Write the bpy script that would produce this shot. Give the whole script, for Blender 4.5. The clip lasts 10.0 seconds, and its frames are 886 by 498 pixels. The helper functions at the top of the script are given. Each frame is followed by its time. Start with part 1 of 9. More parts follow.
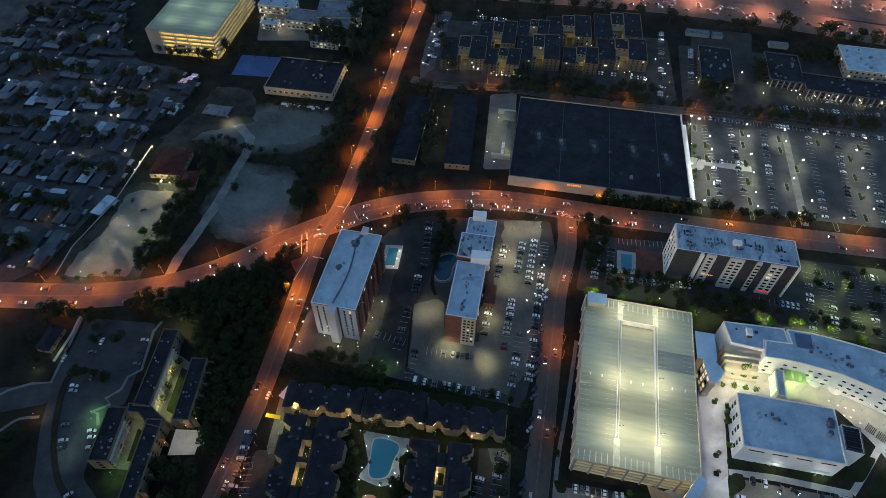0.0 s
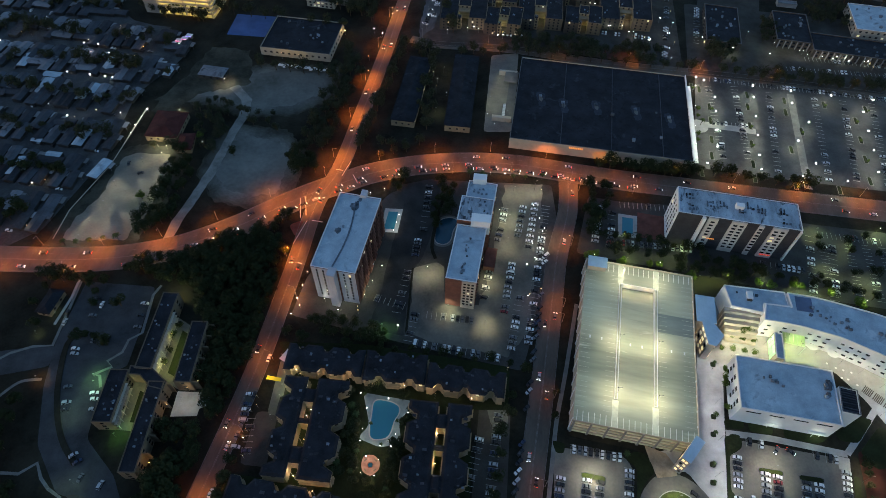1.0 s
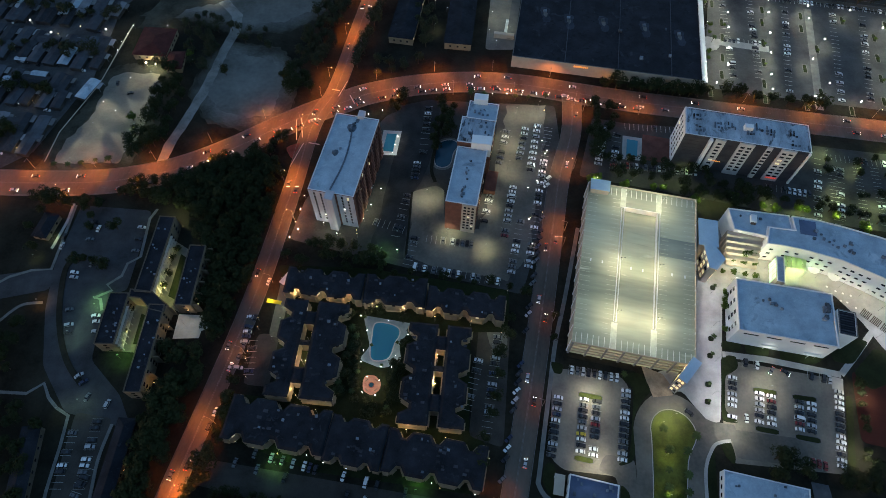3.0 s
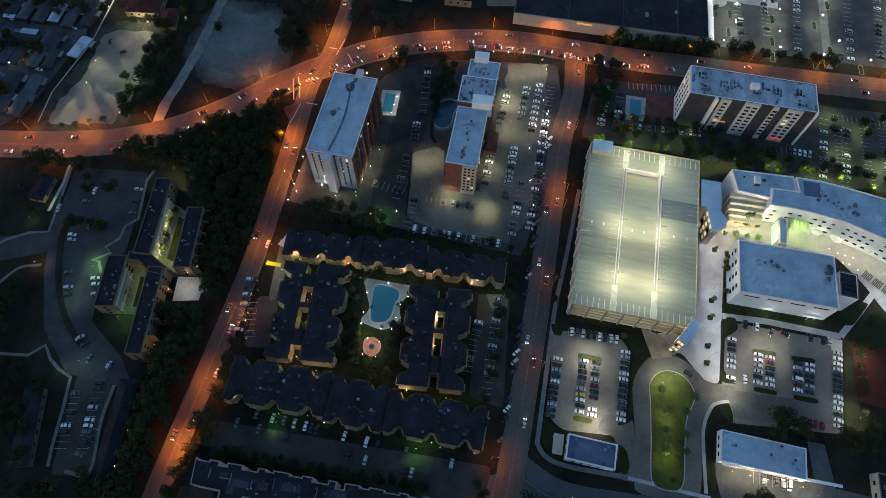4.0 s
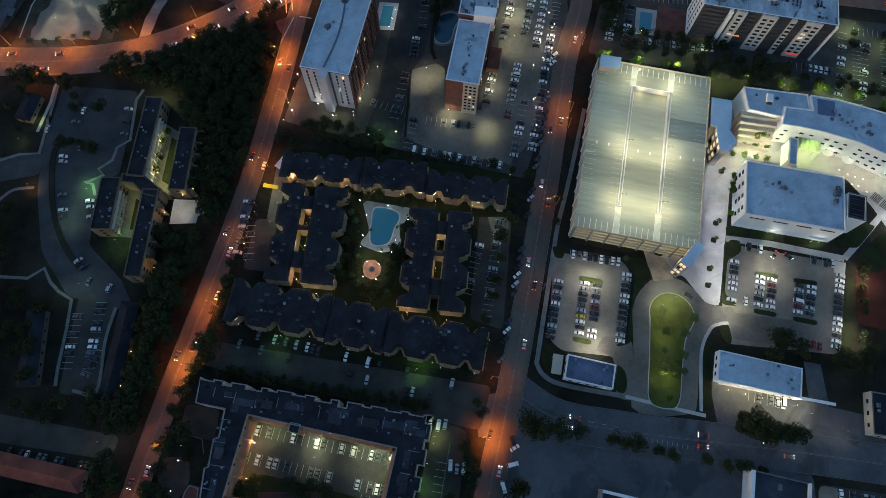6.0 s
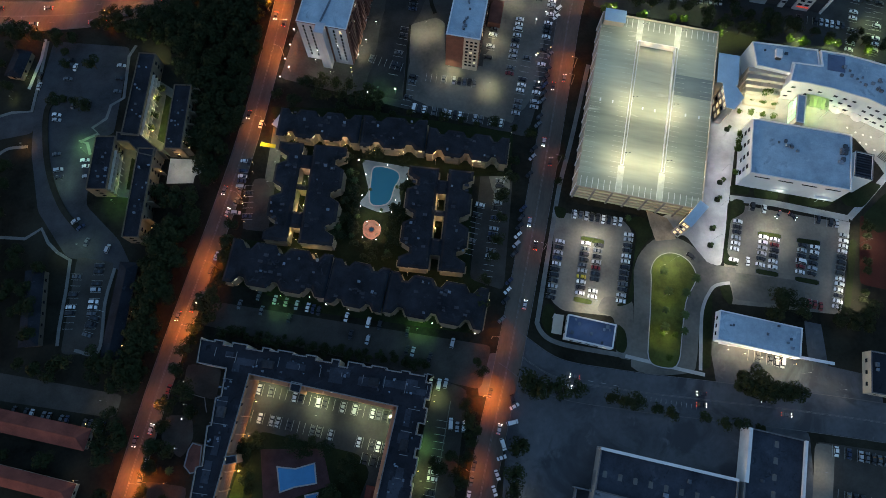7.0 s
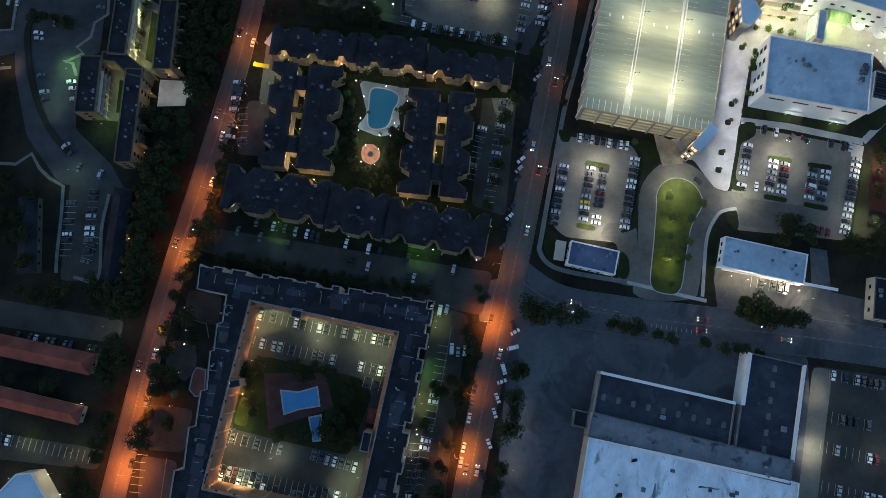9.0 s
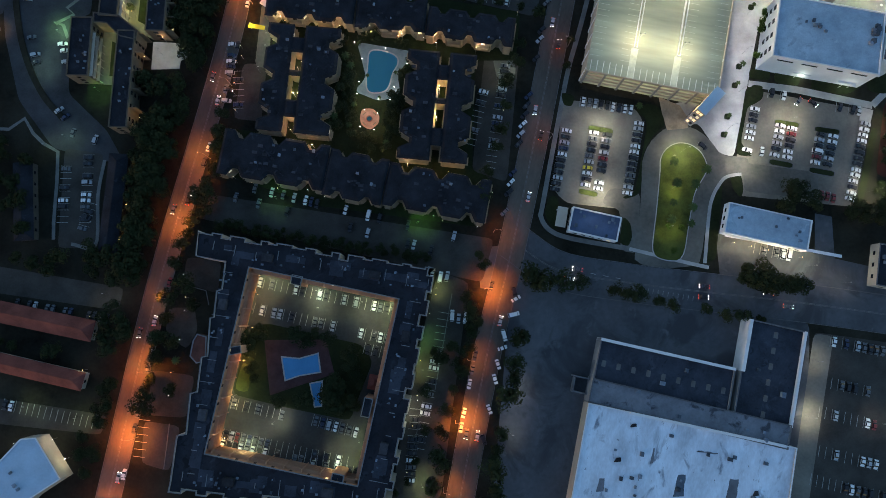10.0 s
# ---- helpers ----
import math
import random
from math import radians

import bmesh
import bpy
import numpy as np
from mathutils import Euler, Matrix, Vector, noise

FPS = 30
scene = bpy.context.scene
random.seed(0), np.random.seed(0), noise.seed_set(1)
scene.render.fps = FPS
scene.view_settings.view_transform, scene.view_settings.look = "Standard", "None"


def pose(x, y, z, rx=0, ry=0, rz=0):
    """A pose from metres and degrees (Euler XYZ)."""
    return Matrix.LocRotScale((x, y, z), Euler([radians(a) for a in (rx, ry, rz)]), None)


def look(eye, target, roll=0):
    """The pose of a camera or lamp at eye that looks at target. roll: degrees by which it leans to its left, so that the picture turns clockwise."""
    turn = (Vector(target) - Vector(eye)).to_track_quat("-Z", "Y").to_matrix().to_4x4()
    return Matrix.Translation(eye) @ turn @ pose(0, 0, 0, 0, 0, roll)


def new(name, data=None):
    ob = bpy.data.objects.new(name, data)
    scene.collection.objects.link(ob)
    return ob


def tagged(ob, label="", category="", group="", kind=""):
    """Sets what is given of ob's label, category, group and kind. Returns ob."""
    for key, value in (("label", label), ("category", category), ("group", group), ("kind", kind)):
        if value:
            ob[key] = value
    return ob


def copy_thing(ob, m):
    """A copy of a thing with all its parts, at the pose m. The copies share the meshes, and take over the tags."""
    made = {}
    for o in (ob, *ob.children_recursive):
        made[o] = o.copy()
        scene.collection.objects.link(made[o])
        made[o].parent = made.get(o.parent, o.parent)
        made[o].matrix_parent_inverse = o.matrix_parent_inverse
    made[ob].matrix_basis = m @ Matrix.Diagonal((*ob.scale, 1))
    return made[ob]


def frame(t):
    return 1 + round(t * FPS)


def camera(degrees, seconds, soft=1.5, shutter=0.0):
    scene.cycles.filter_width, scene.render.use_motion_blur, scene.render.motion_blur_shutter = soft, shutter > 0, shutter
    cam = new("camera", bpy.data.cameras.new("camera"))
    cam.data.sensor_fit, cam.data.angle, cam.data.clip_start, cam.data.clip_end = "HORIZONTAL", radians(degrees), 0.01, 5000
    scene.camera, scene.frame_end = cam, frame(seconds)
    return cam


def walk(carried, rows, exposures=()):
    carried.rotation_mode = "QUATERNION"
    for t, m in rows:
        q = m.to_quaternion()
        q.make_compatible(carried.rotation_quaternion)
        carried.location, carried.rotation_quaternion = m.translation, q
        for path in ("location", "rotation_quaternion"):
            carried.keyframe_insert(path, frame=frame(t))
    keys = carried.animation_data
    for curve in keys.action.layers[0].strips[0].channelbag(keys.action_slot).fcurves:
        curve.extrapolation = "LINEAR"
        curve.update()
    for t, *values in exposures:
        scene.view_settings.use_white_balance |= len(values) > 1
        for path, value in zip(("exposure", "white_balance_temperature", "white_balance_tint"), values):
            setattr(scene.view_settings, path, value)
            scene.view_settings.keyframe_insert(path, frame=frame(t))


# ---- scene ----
# ---- camera and its way ----
cam = camera(71.04, 10.0, soft=0.8)


def drone(t, pitch, yaw, roll):
    return t, pose(0.25 * t, 0.423 * t, 299 - 2.522 * t, 90 + pitch, 0, yaw) @ pose(0, 0, 0, 0, 0, -roll)


walk(cam, [drone(*row) for row in (
    (0, -49.79, 0.00, -1.40),
    (0.5, -51.40, -0.02, -1.41),
    (1, -52.96, -0.08, -1.45),
    (1.5, -54.63, -0.13, -1.48),
    (2, -56.31, -0.19, -1.52),
    (2.5, -57.97, -0.24, -1.56),
    (4, -63.00, -0.40, -1.66),
    (4.5, -64.64, -0.45, -1.68),
    (5, -66.36, -0.50, -1.70),
    (5.5, -68.11, -0.55, -1.74),
    (7, -73.52, -0.72, -1.83),
    (7.5, -75.23, -0.77, -1.86),
    (8, -76.92, -0.81, -1.89),
    (8.5, -78.60, -0.86, -1.93),
    (9, -80.27, -0.91, -1.96),
    (9.5, -81.90, -0.96, -1.99),
    (10, -83.37, -1.02, -2.03),
)], [(0, -0.10, 6800, 10), (5.5, -0.09, 6800, 10), (7.5, -0.02, 6750, 10), (10, 0.05, 6750, 10)])

# ---- world and sun: late dusk ----
world = bpy.data.worlds.new("dusk_sky")
scene.world = world
world.use_nodes = True
wn = world.node_tree
sky = wn.nodes.new("ShaderNodeTexSky")
sky.sky_type = "NISHITA"
sky.sun_disc = False
sky.sun_elevation = radians(1.5)
sky.sun_rotation = radians(250)
sky.air_density, sky.dust_density, sky.ozone_density = 1.0, 0.7, 2.6
wn.links.new(sky.outputs[0], wn.nodes["Background"].inputs[0])
wn.nodes["Background"].inputs[1].default_value = 1.0
sun = new("sun", bpy.data.lights.new("sun", "SUN"))
sun.data.energy, sun.data.angle, sun.data.color = 0.02, radians(20), (1.0, 0.8, 0.65)
sun.matrix_world = look((-200, -70, 60), (0, 0, 0))

SODIUM = (1.0, 0.235, 0.022)
WARM = (1.0, 0.66, 0.30)
COOL = (0.93, 1.0, 0.86)
GREEN = (0.35, 1.0, 0.30)
LEMON = (0.80, 1.0, 0.45)

# ---- materials ----
def mat(name, col, rough=0.8, metal=0.0, var=0.25, size=3.0, stain=None, bump=0.0, piece=0.0, emit=0.0, stretch=None, grain=0.45, smudge=None):
    """A surface with fine grain, large stains and, on request, a shade of its own for each piece."""
    m = bpy.data.materials.new(name)
    m.use_nodes = True
    nt = m.node_tree
    n, l = nt.nodes, nt.links
    b = n["Principled BSDF"]
    b.inputs["Roughness"].default_value, b.inputs["Metallic"].default_value = rough, metal
    if rough > 0.7 and not metal:
        b.inputs["Specular IOR Level"].default_value = 0.12
    co = n.new("ShaderNodeNewGeometry")
    fine, big = n.new("ShaderNodeTexNoise"), n.new("ShaderNodeTexNoise")
    fine.inputs["Scale"].default_value, big.inputs["Scale"].default_value = 8.0 / size, 0.55 / size
    fine.inputs["Detail"].default_value, big.inputs["Detail"].default_value = 4, 6
    big.inputs["Roughness"].default_value = 0.62
    where = co.outputs["Position"]
    if stretch:
        turn = n.new("ShaderNodeMapping")
        turn.vector_type = "TEXTURE"
        turn.inputs["Rotation"].default_value[2] = radians(-10.5)
        turn.inputs["Scale"].default_value = stretch
        l.new(where, turn.inputs["Vector"])
        where = turn.outputs[0]
    for x in (fine, big):
        l.new(where, x.inputs["Vector"])
    mixv, soft_ = n.new("ShaderNodeMath"), n.new("ShaderNodeMath")
    soft_.operation = "MULTIPLY"
    l.new(fine.outputs[0], soft_.inputs[0])
    soft_.inputs[1].default_value = grain
    mixv.operation = "MULTIPLY_ADD"
    l.new(big.outputs[0], mixv.inputs[0])
    mixv.inputs[1].default_value = 2.3 - grain
    l.new(soft_.outputs[0], mixv.inputs[2])
    ramp = n.new("ShaderNodeMapRange")
    ramp.inputs["From Min"].default_value, ramp.inputs["From Max"].default_value = 0.65, 1.65
    l.new(mixv.outputs[0], ramp.inputs["Value"])
    dark = stain or tuple(c * (1 - var * 1.6) for c in col)
    lite = tuple(min(1, c * (1 + var)) for c in col)
    mx = n.new("ShaderNodeMix")
    mx.data_type = "RGBA"
    l.new(ramp.outputs[0], mx.inputs["Factor"])
    mx.inputs["A"].default_value, mx.inputs["B"].default_value = (*dark, 1), (*lite, 1)
    out = mx.outputs["Result"]
    for tint, scale, lo, hi in smudge or ():
        blot, cut, over = n.new("ShaderNodeTexNoise"), n.new("ShaderNodeMapRange"), n.new("ShaderNodeMix")
        blot.inputs["Scale"].default_value, blot.inputs["Detail"].default_value = scale, 5
        blot.inputs["Roughness"].default_value, blot.inputs["Distortion"].default_value = 0.6, 0.8
        l.new(where, blot.inputs["Vector"])
        cut.inputs["From Min"].default_value, cut.inputs["From Max"].default_value = lo, hi
        l.new(blot.outputs[0], cut.inputs["Value"])
        over.data_type = "RGBA"
        l.new(cut.outputs[0], over.inputs["Factor"])
        l.new(out, over.inputs["A"])
        over.inputs["B"].default_value = (*tint, 1)
        out = over.outputs["Result"]
    if piece:
        inf, hs, mr = n.new("ShaderNodeObjectInfo"), n.new("ShaderNodeHueSaturation"), n.new("ShaderNodeMapRange")
        mr.inputs["To Min"].default_value, mr.inputs["To Max"].default_value = 1 - piece, 1 + piece
        l.new(inf.outputs["Random"], mr.inputs["Value"])
        l.new(mr.outputs[0], hs.inputs["Value"])
        l.new(out, hs.inputs["Color"])
        out = hs.outputs[0]
    l.new(out, b.inputs["Base Color"])
    if bump:
        bp = n.new("ShaderNodeBump")
        bp.inputs["Strength"].default_value, bp.inputs["Distance"].default_value = bump, 0.1
        l.new(fine.outputs[0], bp.inputs["Height"])
        l.new(bp.outputs[0], b.inputs["Normal"])
    if emit:
        b.inputs["Emission Color"].default_value = (*col, 1)
        b.inputs["Emission Strength"].default_value = emit
    return m


def glow(name, col, strength):
    m = bpy.data.materials.new(name)
    m.use_nodes = True
    b = m.node_tree.nodes["Principled BSDF"]
    b.inputs["Base Color"].default_value = (*col, 1)
    b.inputs["Emission Color"].default_value, b.inputs["Emission Strength"].default_value = (*col, 1), strength
    return m


def leaf(name, col):
    m = bpy.data.materials.new(name)
    m.use_nodes = True
    n, l = m.node_tree.nodes, m.node_tree.links
    b = n["Principled BSDF"]
    b.inputs["Roughness"].default_value = 0.75
    b.inputs["Specular IOR Level"].default_value = 0.06
    geo, inf, add = n.new("ShaderNodeNewGeometry"), n.new("ShaderNodeObjectInfo"), n.new("ShaderNodeMath")
    l.new(geo.outputs["Random Per Island"], add.inputs[0])
    l.new(inf.outputs["Random"], add.inputs[1])
    mr, mx = n.new("ShaderNodeMapRange"), n.new("ShaderNodeMix")
    mr.inputs["From Max"].default_value = 2
    l.new(add.outputs[0], mr.inputs["Value"])
    mx.data_type = "RGBA"
    l.new(mr.outputs[0], mx.inputs["Factor"])
    mx.inputs["A"].default_value = (*[c * 0.6 for c in col], 1)
    mx.inputs["B"].default_value = (*[c * 1.4 for c in col], 1)
    l.new(mx.outputs["Result"], b.inputs["Base Color"])
    return m


M = dict(
    ground=mat("rough_grass_and_soil", (0.021, 0.020, 0.014), 0.95, var=0.6, size=12, bump=0.3),
    asphalt=mat("asphalt", (0.054, 0.049, 0.042), 0.85, var=0.35, size=6),
    road=mat("road_asphalt", (0.100, 0.085, 0.070), 0.75, var=0.3, size=7, bump=0.04, stretch=(1, 3, 1)),
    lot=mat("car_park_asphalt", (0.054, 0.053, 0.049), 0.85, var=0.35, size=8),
    pale=mat("worn_concrete_paving", (0.170, 0.155, 0.128), 0.85, var=0.3, size=9, grain=0.5),
    walkway=mat("pale_concrete_path", (0.34, 0.33, 0.31), 0.85, var=0.2, size=4),
    track=mat("pale_trodden_sand", (0.215, 0.212, 0.195), 0.95, var=0.4, size=6, bump=0.2),
    sand=mat("pale_sandy_soil", (0.135, 0.135, 0.125), 0.95, var=0.4, size=22, stain=(0.05, 0.053, 0.045), bump=0.3),
    # brighter lawn green with lamplight put into the colour
    grass=mat("lit_green_lawn", (0.056, 0.070, 0.017), 0.95, var=0.45, size=5, bump=0.4),
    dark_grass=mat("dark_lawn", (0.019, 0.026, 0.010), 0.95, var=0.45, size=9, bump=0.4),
    kerb=mat("kerb_concrete", (0.12, 0.117, 0.11), 0.85, var=0.2, size=3),
    faint=mat("worn_road_paint", (0.17, 0.165, 0.15), 0.75, var=0.35, size=1.5),
    line=mat("road_paint", (0.36, 0.36, 0.33), 0.7, var=0.3, size=1.5),
    crossing=mat("crossing_paint", (0.5, 0.5, 0.46), 0.7, var=0.3, size=1.5),
    white_roof=mat("white_coated_roof", (0.32, 0.405, 0.47), 0.6, var=0.2, size=5, stain=(0.17, 0.225, 0.27), smudge=(((0.10, 0.135, 0.16), 0.11, 0.58, 0.74), ((0.40, 0.47, 0.52), 0.2, 0.60, 0.75))),
    streaked=mat("streaked_grey_blue_roof", (0.34, 0.40, 0.455), 0.65, var=0.25, size=4, stain=(0.10, 0.125, 0.15), stretch=(1, 2.4, 1), smudge=(((0.045, 0.06, 0.075), 0.28, 0.55, 0.64),)),
    worn_roof=mat("patched_white_roof", (0.62, 0.70, 0.77), 0.65, var=0.2, size=6, stain=(0.30, 0.33, 0.37), stretch=(1, 2.2, 1), smudge=(((0.16, 0.19, 0.23), 0.13, 0.58, 0.68), ((0.10, 0.12, 0.15), 0.5, 0.66, 0.72))),
    grey_roof=mat("grey_membrane_roof", (0.16, 0.17, 0.19), 0.75, var=0.3, size=9, stain=(0.07, 0.075, 0.085), smudge=(((0.05, 0.055, 0.065), 0.16, 0.56, 0.66),)),
    dark_roof=mat("dark_membrane_roof", (0.018, 0.020, 0.026), 0.8, var=0.4, size=6, bump=0.1, smudge=(((0.045, 0.050, 0.060), 0.12, 0.60, 0.76), ((0.009, 0.010, 0.013), 0.3, 0.56, 0.66))),
    shingle=mat("dark_shingle_roof", (0.016, 0.018, 0.023), 0.85, var=0.45, size=4, bump=0.5, smudge=(((0.028, 0.031, 0.038), 0.35, 0.60, 0.70),)),
    red_tile=mat("red_clay_tile_roof", (0.19, 0.055, 0.040), 0.8, var=0.3, size=4, bump=0.5),
    stucco=mat("cream_stucco", (0.40, 0.35, 0.28), 0.85, var=0.12, size=3),
    beige=mat("tan_stucco", (0.27, 0.20, 0.125), 0.85, var=0.18, size=3),
    white_wall=mat("white_painted_wall", (0.70, 0.70, 0.69), 0.75, var=0.08, size=4),
    lilac_wall=mat("faded_grey_lilac_render", (0.42, 0.42, 0.45), 0.8, var=0.15, size=3, stain=(0.30, 0.30, 0.33), stretch=(1, 1, 5)),
    grey_wall=mat("grey_rendered_wall", (0.24, 0.235, 0.225), 0.85, var=0.15, size=4),
    brick=mat("red_brown_brick", (0.16, 0.075, 0.055), 0.85, var=0.2, size=2, bump=0.3),
    coral=mat("salmon_stucco", (0.42, 0.22, 0.13), 0.85, var=0.15, size=3),
    deck=mat("car_deck_concrete", (0.42, 0.43, 0.33), 0.8, var=0.16, size=10, stain=(0.145, 0.155, 0.12), stretch=(16, 2.2, 1), smudge=(((0.13, 0.145, 0.125), 0.10, 0.56, 0.72), ((0.46, 0.46, 0.37), 0.3, 0.62, 0.72))),
    vent=mat("dull_roof_vent", (0.040, 0.043, 0.050), 0.85, var=0.3, size=1, piece=0.5),
    unit=mat("weathered_unit_casing", (0.12, 0.15, 0.185), 0.75, var=0.25, size=1, piece=0.6),
    dark_wall=mat("shaded_brown_render", (0.085, 0.070, 0.055), 0.85, var=0.2, size=3),
    tan_dark=mat("dull_tan_render", (0.16, 0.12, 0.08), 0.85, var=0.2, size=3),
    deep_roof=mat("deep_blue_roof_coating", (0.07, 0.10, 0.17), 0.7, var=0.25, size=4),
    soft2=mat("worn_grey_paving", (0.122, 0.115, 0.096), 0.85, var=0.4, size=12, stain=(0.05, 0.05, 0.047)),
    teal_deck=mat("worn_pool_deck", (0.20, 0.235, 0.225), 0.85, var=0.25, size=3),
    rose=mat("rose_paving", (0.30, 0.15, 0.11), 0.85, var=0.25, size=2),
    path_grey=mat("grey_concrete_path", (0.15, 0.15, 0.14), 0.85, var=0.25, size=3),
    awning=mat("yellow_awning", (0.5, 0.38, 0.03), 0.8, var=0.1),
    dim_wall=mat("dark_weathered_siding", (0.040, 0.039, 0.038), 0.9, var=0.3, size=2),
    red_dark=mat("dark_red_tile_roof", (0.075, 0.022, 0.018), 0.85, var=0.3, size=3),
    deck_faint=mat("faded_deck_paint", (0.52, 0.53, 0.43), 0.75, var=0.2, size=2),
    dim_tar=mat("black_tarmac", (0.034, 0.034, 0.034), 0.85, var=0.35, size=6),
    slate_wall=mat("dark_slate_render", (0.062, 0.062, 0.066), 0.85, var=0.2, size=3),
    pale_wall=mat("weathered_pale_render", (0.50, 0.49, 0.46), 0.85, var=0.15, size=3),
    tar=mat("patched_tarmac", (0.049, 0.051, 0.054), 0.85, var=0.35, size=6),
    smear=mat("dark_roof_smear", (0.10, 0.125, 0.155), 0.75, var=0.3, size=2),
    home_roof=mat("weathered_home_roof", (0.050, 0.056, 0.066), 0.8, var=0.35, size=4, piece=0.5),
    # deck concrete with the shade between the lamp rows put into its colour
    deck_shade=mat("shade_toned_deck", (0.20, 0.225, 0.20), 0.75, var=0.25, size=6, stretch=(10, 2, 1)),
    sparse=mat("sparse_grass_on_sand", (0.048, 0.048, 0.036), 0.95, var=0.6, size=9),
    yard=mat("trodden_yard_soil", (0.066, 0.069, 0.070), 0.95, var=0.5, size=10),
    lane=mat("grey_lane_asphalt", (0.074, 0.075, 0.074), 0.85, var=0.35, size=9),
    dark_steel=mat("dark_steel", (0.05, 0.05, 0.05), 0.5, metal=0.5, var=0.1),
    shop_roof=mat("dull_dark_roof_felt", (0.034, 0.040, 0.053), 0.8, var=0.4, size=6, smudge=(((0.060, 0.070, 0.088), 0.14, 0.58, 0.74), ((0.020, 0.024, 0.032), 0.4, 0.58, 0.68))),
    cap=mat("grey_parapet_coping", (0.11, 0.113, 0.118), 0.8, var=0.2, size=2),
    side=mat("footway_concrete", (0.085, 0.083, 0.078), 0.85, var=0.3, size=4),
    side_cap=mat("weathered_roof_edge", (0.17, 0.175, 0.18), 0.8, var=0.25, size=2),
    soft=mat("worn_light_tarmac", (0.078, 0.081, 0.086), 0.85, var=0.45, size=16, stain=(0.040, 0.042, 0.046), bump=0.03, smudge=(((0.048, 0.050, 0.054), 0.05, 0.52, 0.64), ((0.11, 0.112, 0.115), 0.12, 0.62, 0.74))),
    trim=mat("pale_parapet_coping", (0.62, 0.63, 0.63), 0.7, var=0.1, size=2),
    metal=mat("galvanised_metal", (0.20, 0.21, 0.22), 0.6, metal=0.3, var=0.2, size=1, piece=0.5),
    pole=mat("painted_steel_pole", (0.22, 0.22, 0.21), 0.5, metal=0.5, var=0.1),
    blue_court=mat("blue_sport_court", (0.06, 0.11, 0.25), 0.8, var=0.2, size=6),
    red_court=mat("red_sport_court", (0.05, 0.014, 0.010), 0.8, var=0.25, size=5),
    tan_paver=mat("tan_stone_paving", (0.30, 0.235, 0.165), 0.8, var=0.3, size=2),
    paver=mat("brown_brick_paving", (0.115, 0.050, 0.040), 0.85, var=0.3, size=3),
    dark_paver=mat("dark_brown_brick_paving", (0.066, 0.034, 0.034), 0.85, var=0.3, size=3),
    bark=mat("tree_bark", (0.07, 0.05, 0.035), 0.9, var=0.3, size=0.6),
    leaf=leaf("dark_green_leaves", (0.020, 0.027, 0.011)),
    leaf2=leaf("olive_leaves", (0.025, 0.030, 0.012)),
    # paler than the near leaves: aerial haze put into the colour
    leaf_far=leaf("hazed_leaves", (0.032, 0.037, 0.020)),
    palm=leaf("palm_fronds", (0.040, 0.060, 0.020)),
    hedge=leaf("hedge_leaves", (0.030, 0.055, 0.014)),
    leaf3=leaf("fresh_green_leaves", (0.055, 0.085, 0.016)),
    deck_line=mat("deck_paint", (0.75, 0.75, 0.66), 0.7, var=0.2, size=1.5),
    tyre=mat("tyre_rubber", (0.018, 0.018, 0.018), 0.9),
    glass=mat("dark_window_glass", (0.018, 0.022, 0.028), 0.08, var=0.1),
    lamp_off=mat("lamp_lens", (0.5, 0.5, 0.5), 0.2),
    tail_off=mat("red_tail_lens", (0.25, 0.01, 0.01), 0.25),
    canvas=mat("white_canvas", (0.7, 0.7, 0.68), 0.8, var=0.1),
    blue_roof=mat("blue_metal_roof", (0.30, 0.42, 0.52), 0.5, var=0.15, size=7),
    tan_fence=mat("timber_fence", (0.16, 0.12, 0.08), 0.9, var=0.3),
    canopy_glass=mat("pale_green_glass", (0.30, 0.42, 0.22), 0.2, var=0.2, size=2),
    sodium=glow("sodium_lamp", (1.0, 0.45, 0.12), 60),
    led=glow("white_lamp", (1.0, 1.0, 0.92), 45),
    warm=glow("warm_lamp", (1.0, 0.66, 0.30), 3.5),
    green=glow("green_lamp", (0.45, 1.0, 0.35), 30),
    room=glow("lit_room_behind_glass", (1.0, 0.72, 0.36), 1.1),
    room2=glow("dim_lit_room_behind_glass", (1.0, 0.80, 0.55), 0.35),
    green_room=glow("green_lit_glass", (0.42, 0.80, 0.46), 0.55),
    head=glow("headlight_on", (1.0, 0.95, 0.85), 14),
    tail=glow("tail_light_on", (1.0, 0.05, 0.02), 4),
    stall_pink=glow("pink_stall_light", (1.0, 0.12, 0.25), 9),
    stall_violet=glow("violet_stall_light", (0.4, 0.25, 1.0), 7),
    sign=glow("orange_sign_letters", (1.0, 0.35, 0.08), 1.0),
    sign_red=glow("red_sign_letters", (1.0, 0.06, 0.02), 0.9),
)
pool_water = bpy.data.materials.new("pool_water")
pool_water.use_nodes = True
wb = pool_water.node_tree.nodes["Principled BSDF"]
wb.inputs["Base Color"].default_value = (0.03, 0.17, 0.215, 1)
wb.inputs["Roughness"].default_value = 0.08
cg = M["canopy_glass"].node_tree.nodes["Principled BSDF"]
cg.inputs["Transmission Weight"].default_value, cg.inputs["Roughness"].default_value = 0.85, 0.55
M["water"] = pool_water
M["blue_water"] = mat("bright_blue_pool_water", (0.045, 0.21, 0.40), 0.1, var=0.1)
M["dim_water"] = mat("dark_pool_water", (0.012, 0.055, 0.085), 0.1, var=0.1)
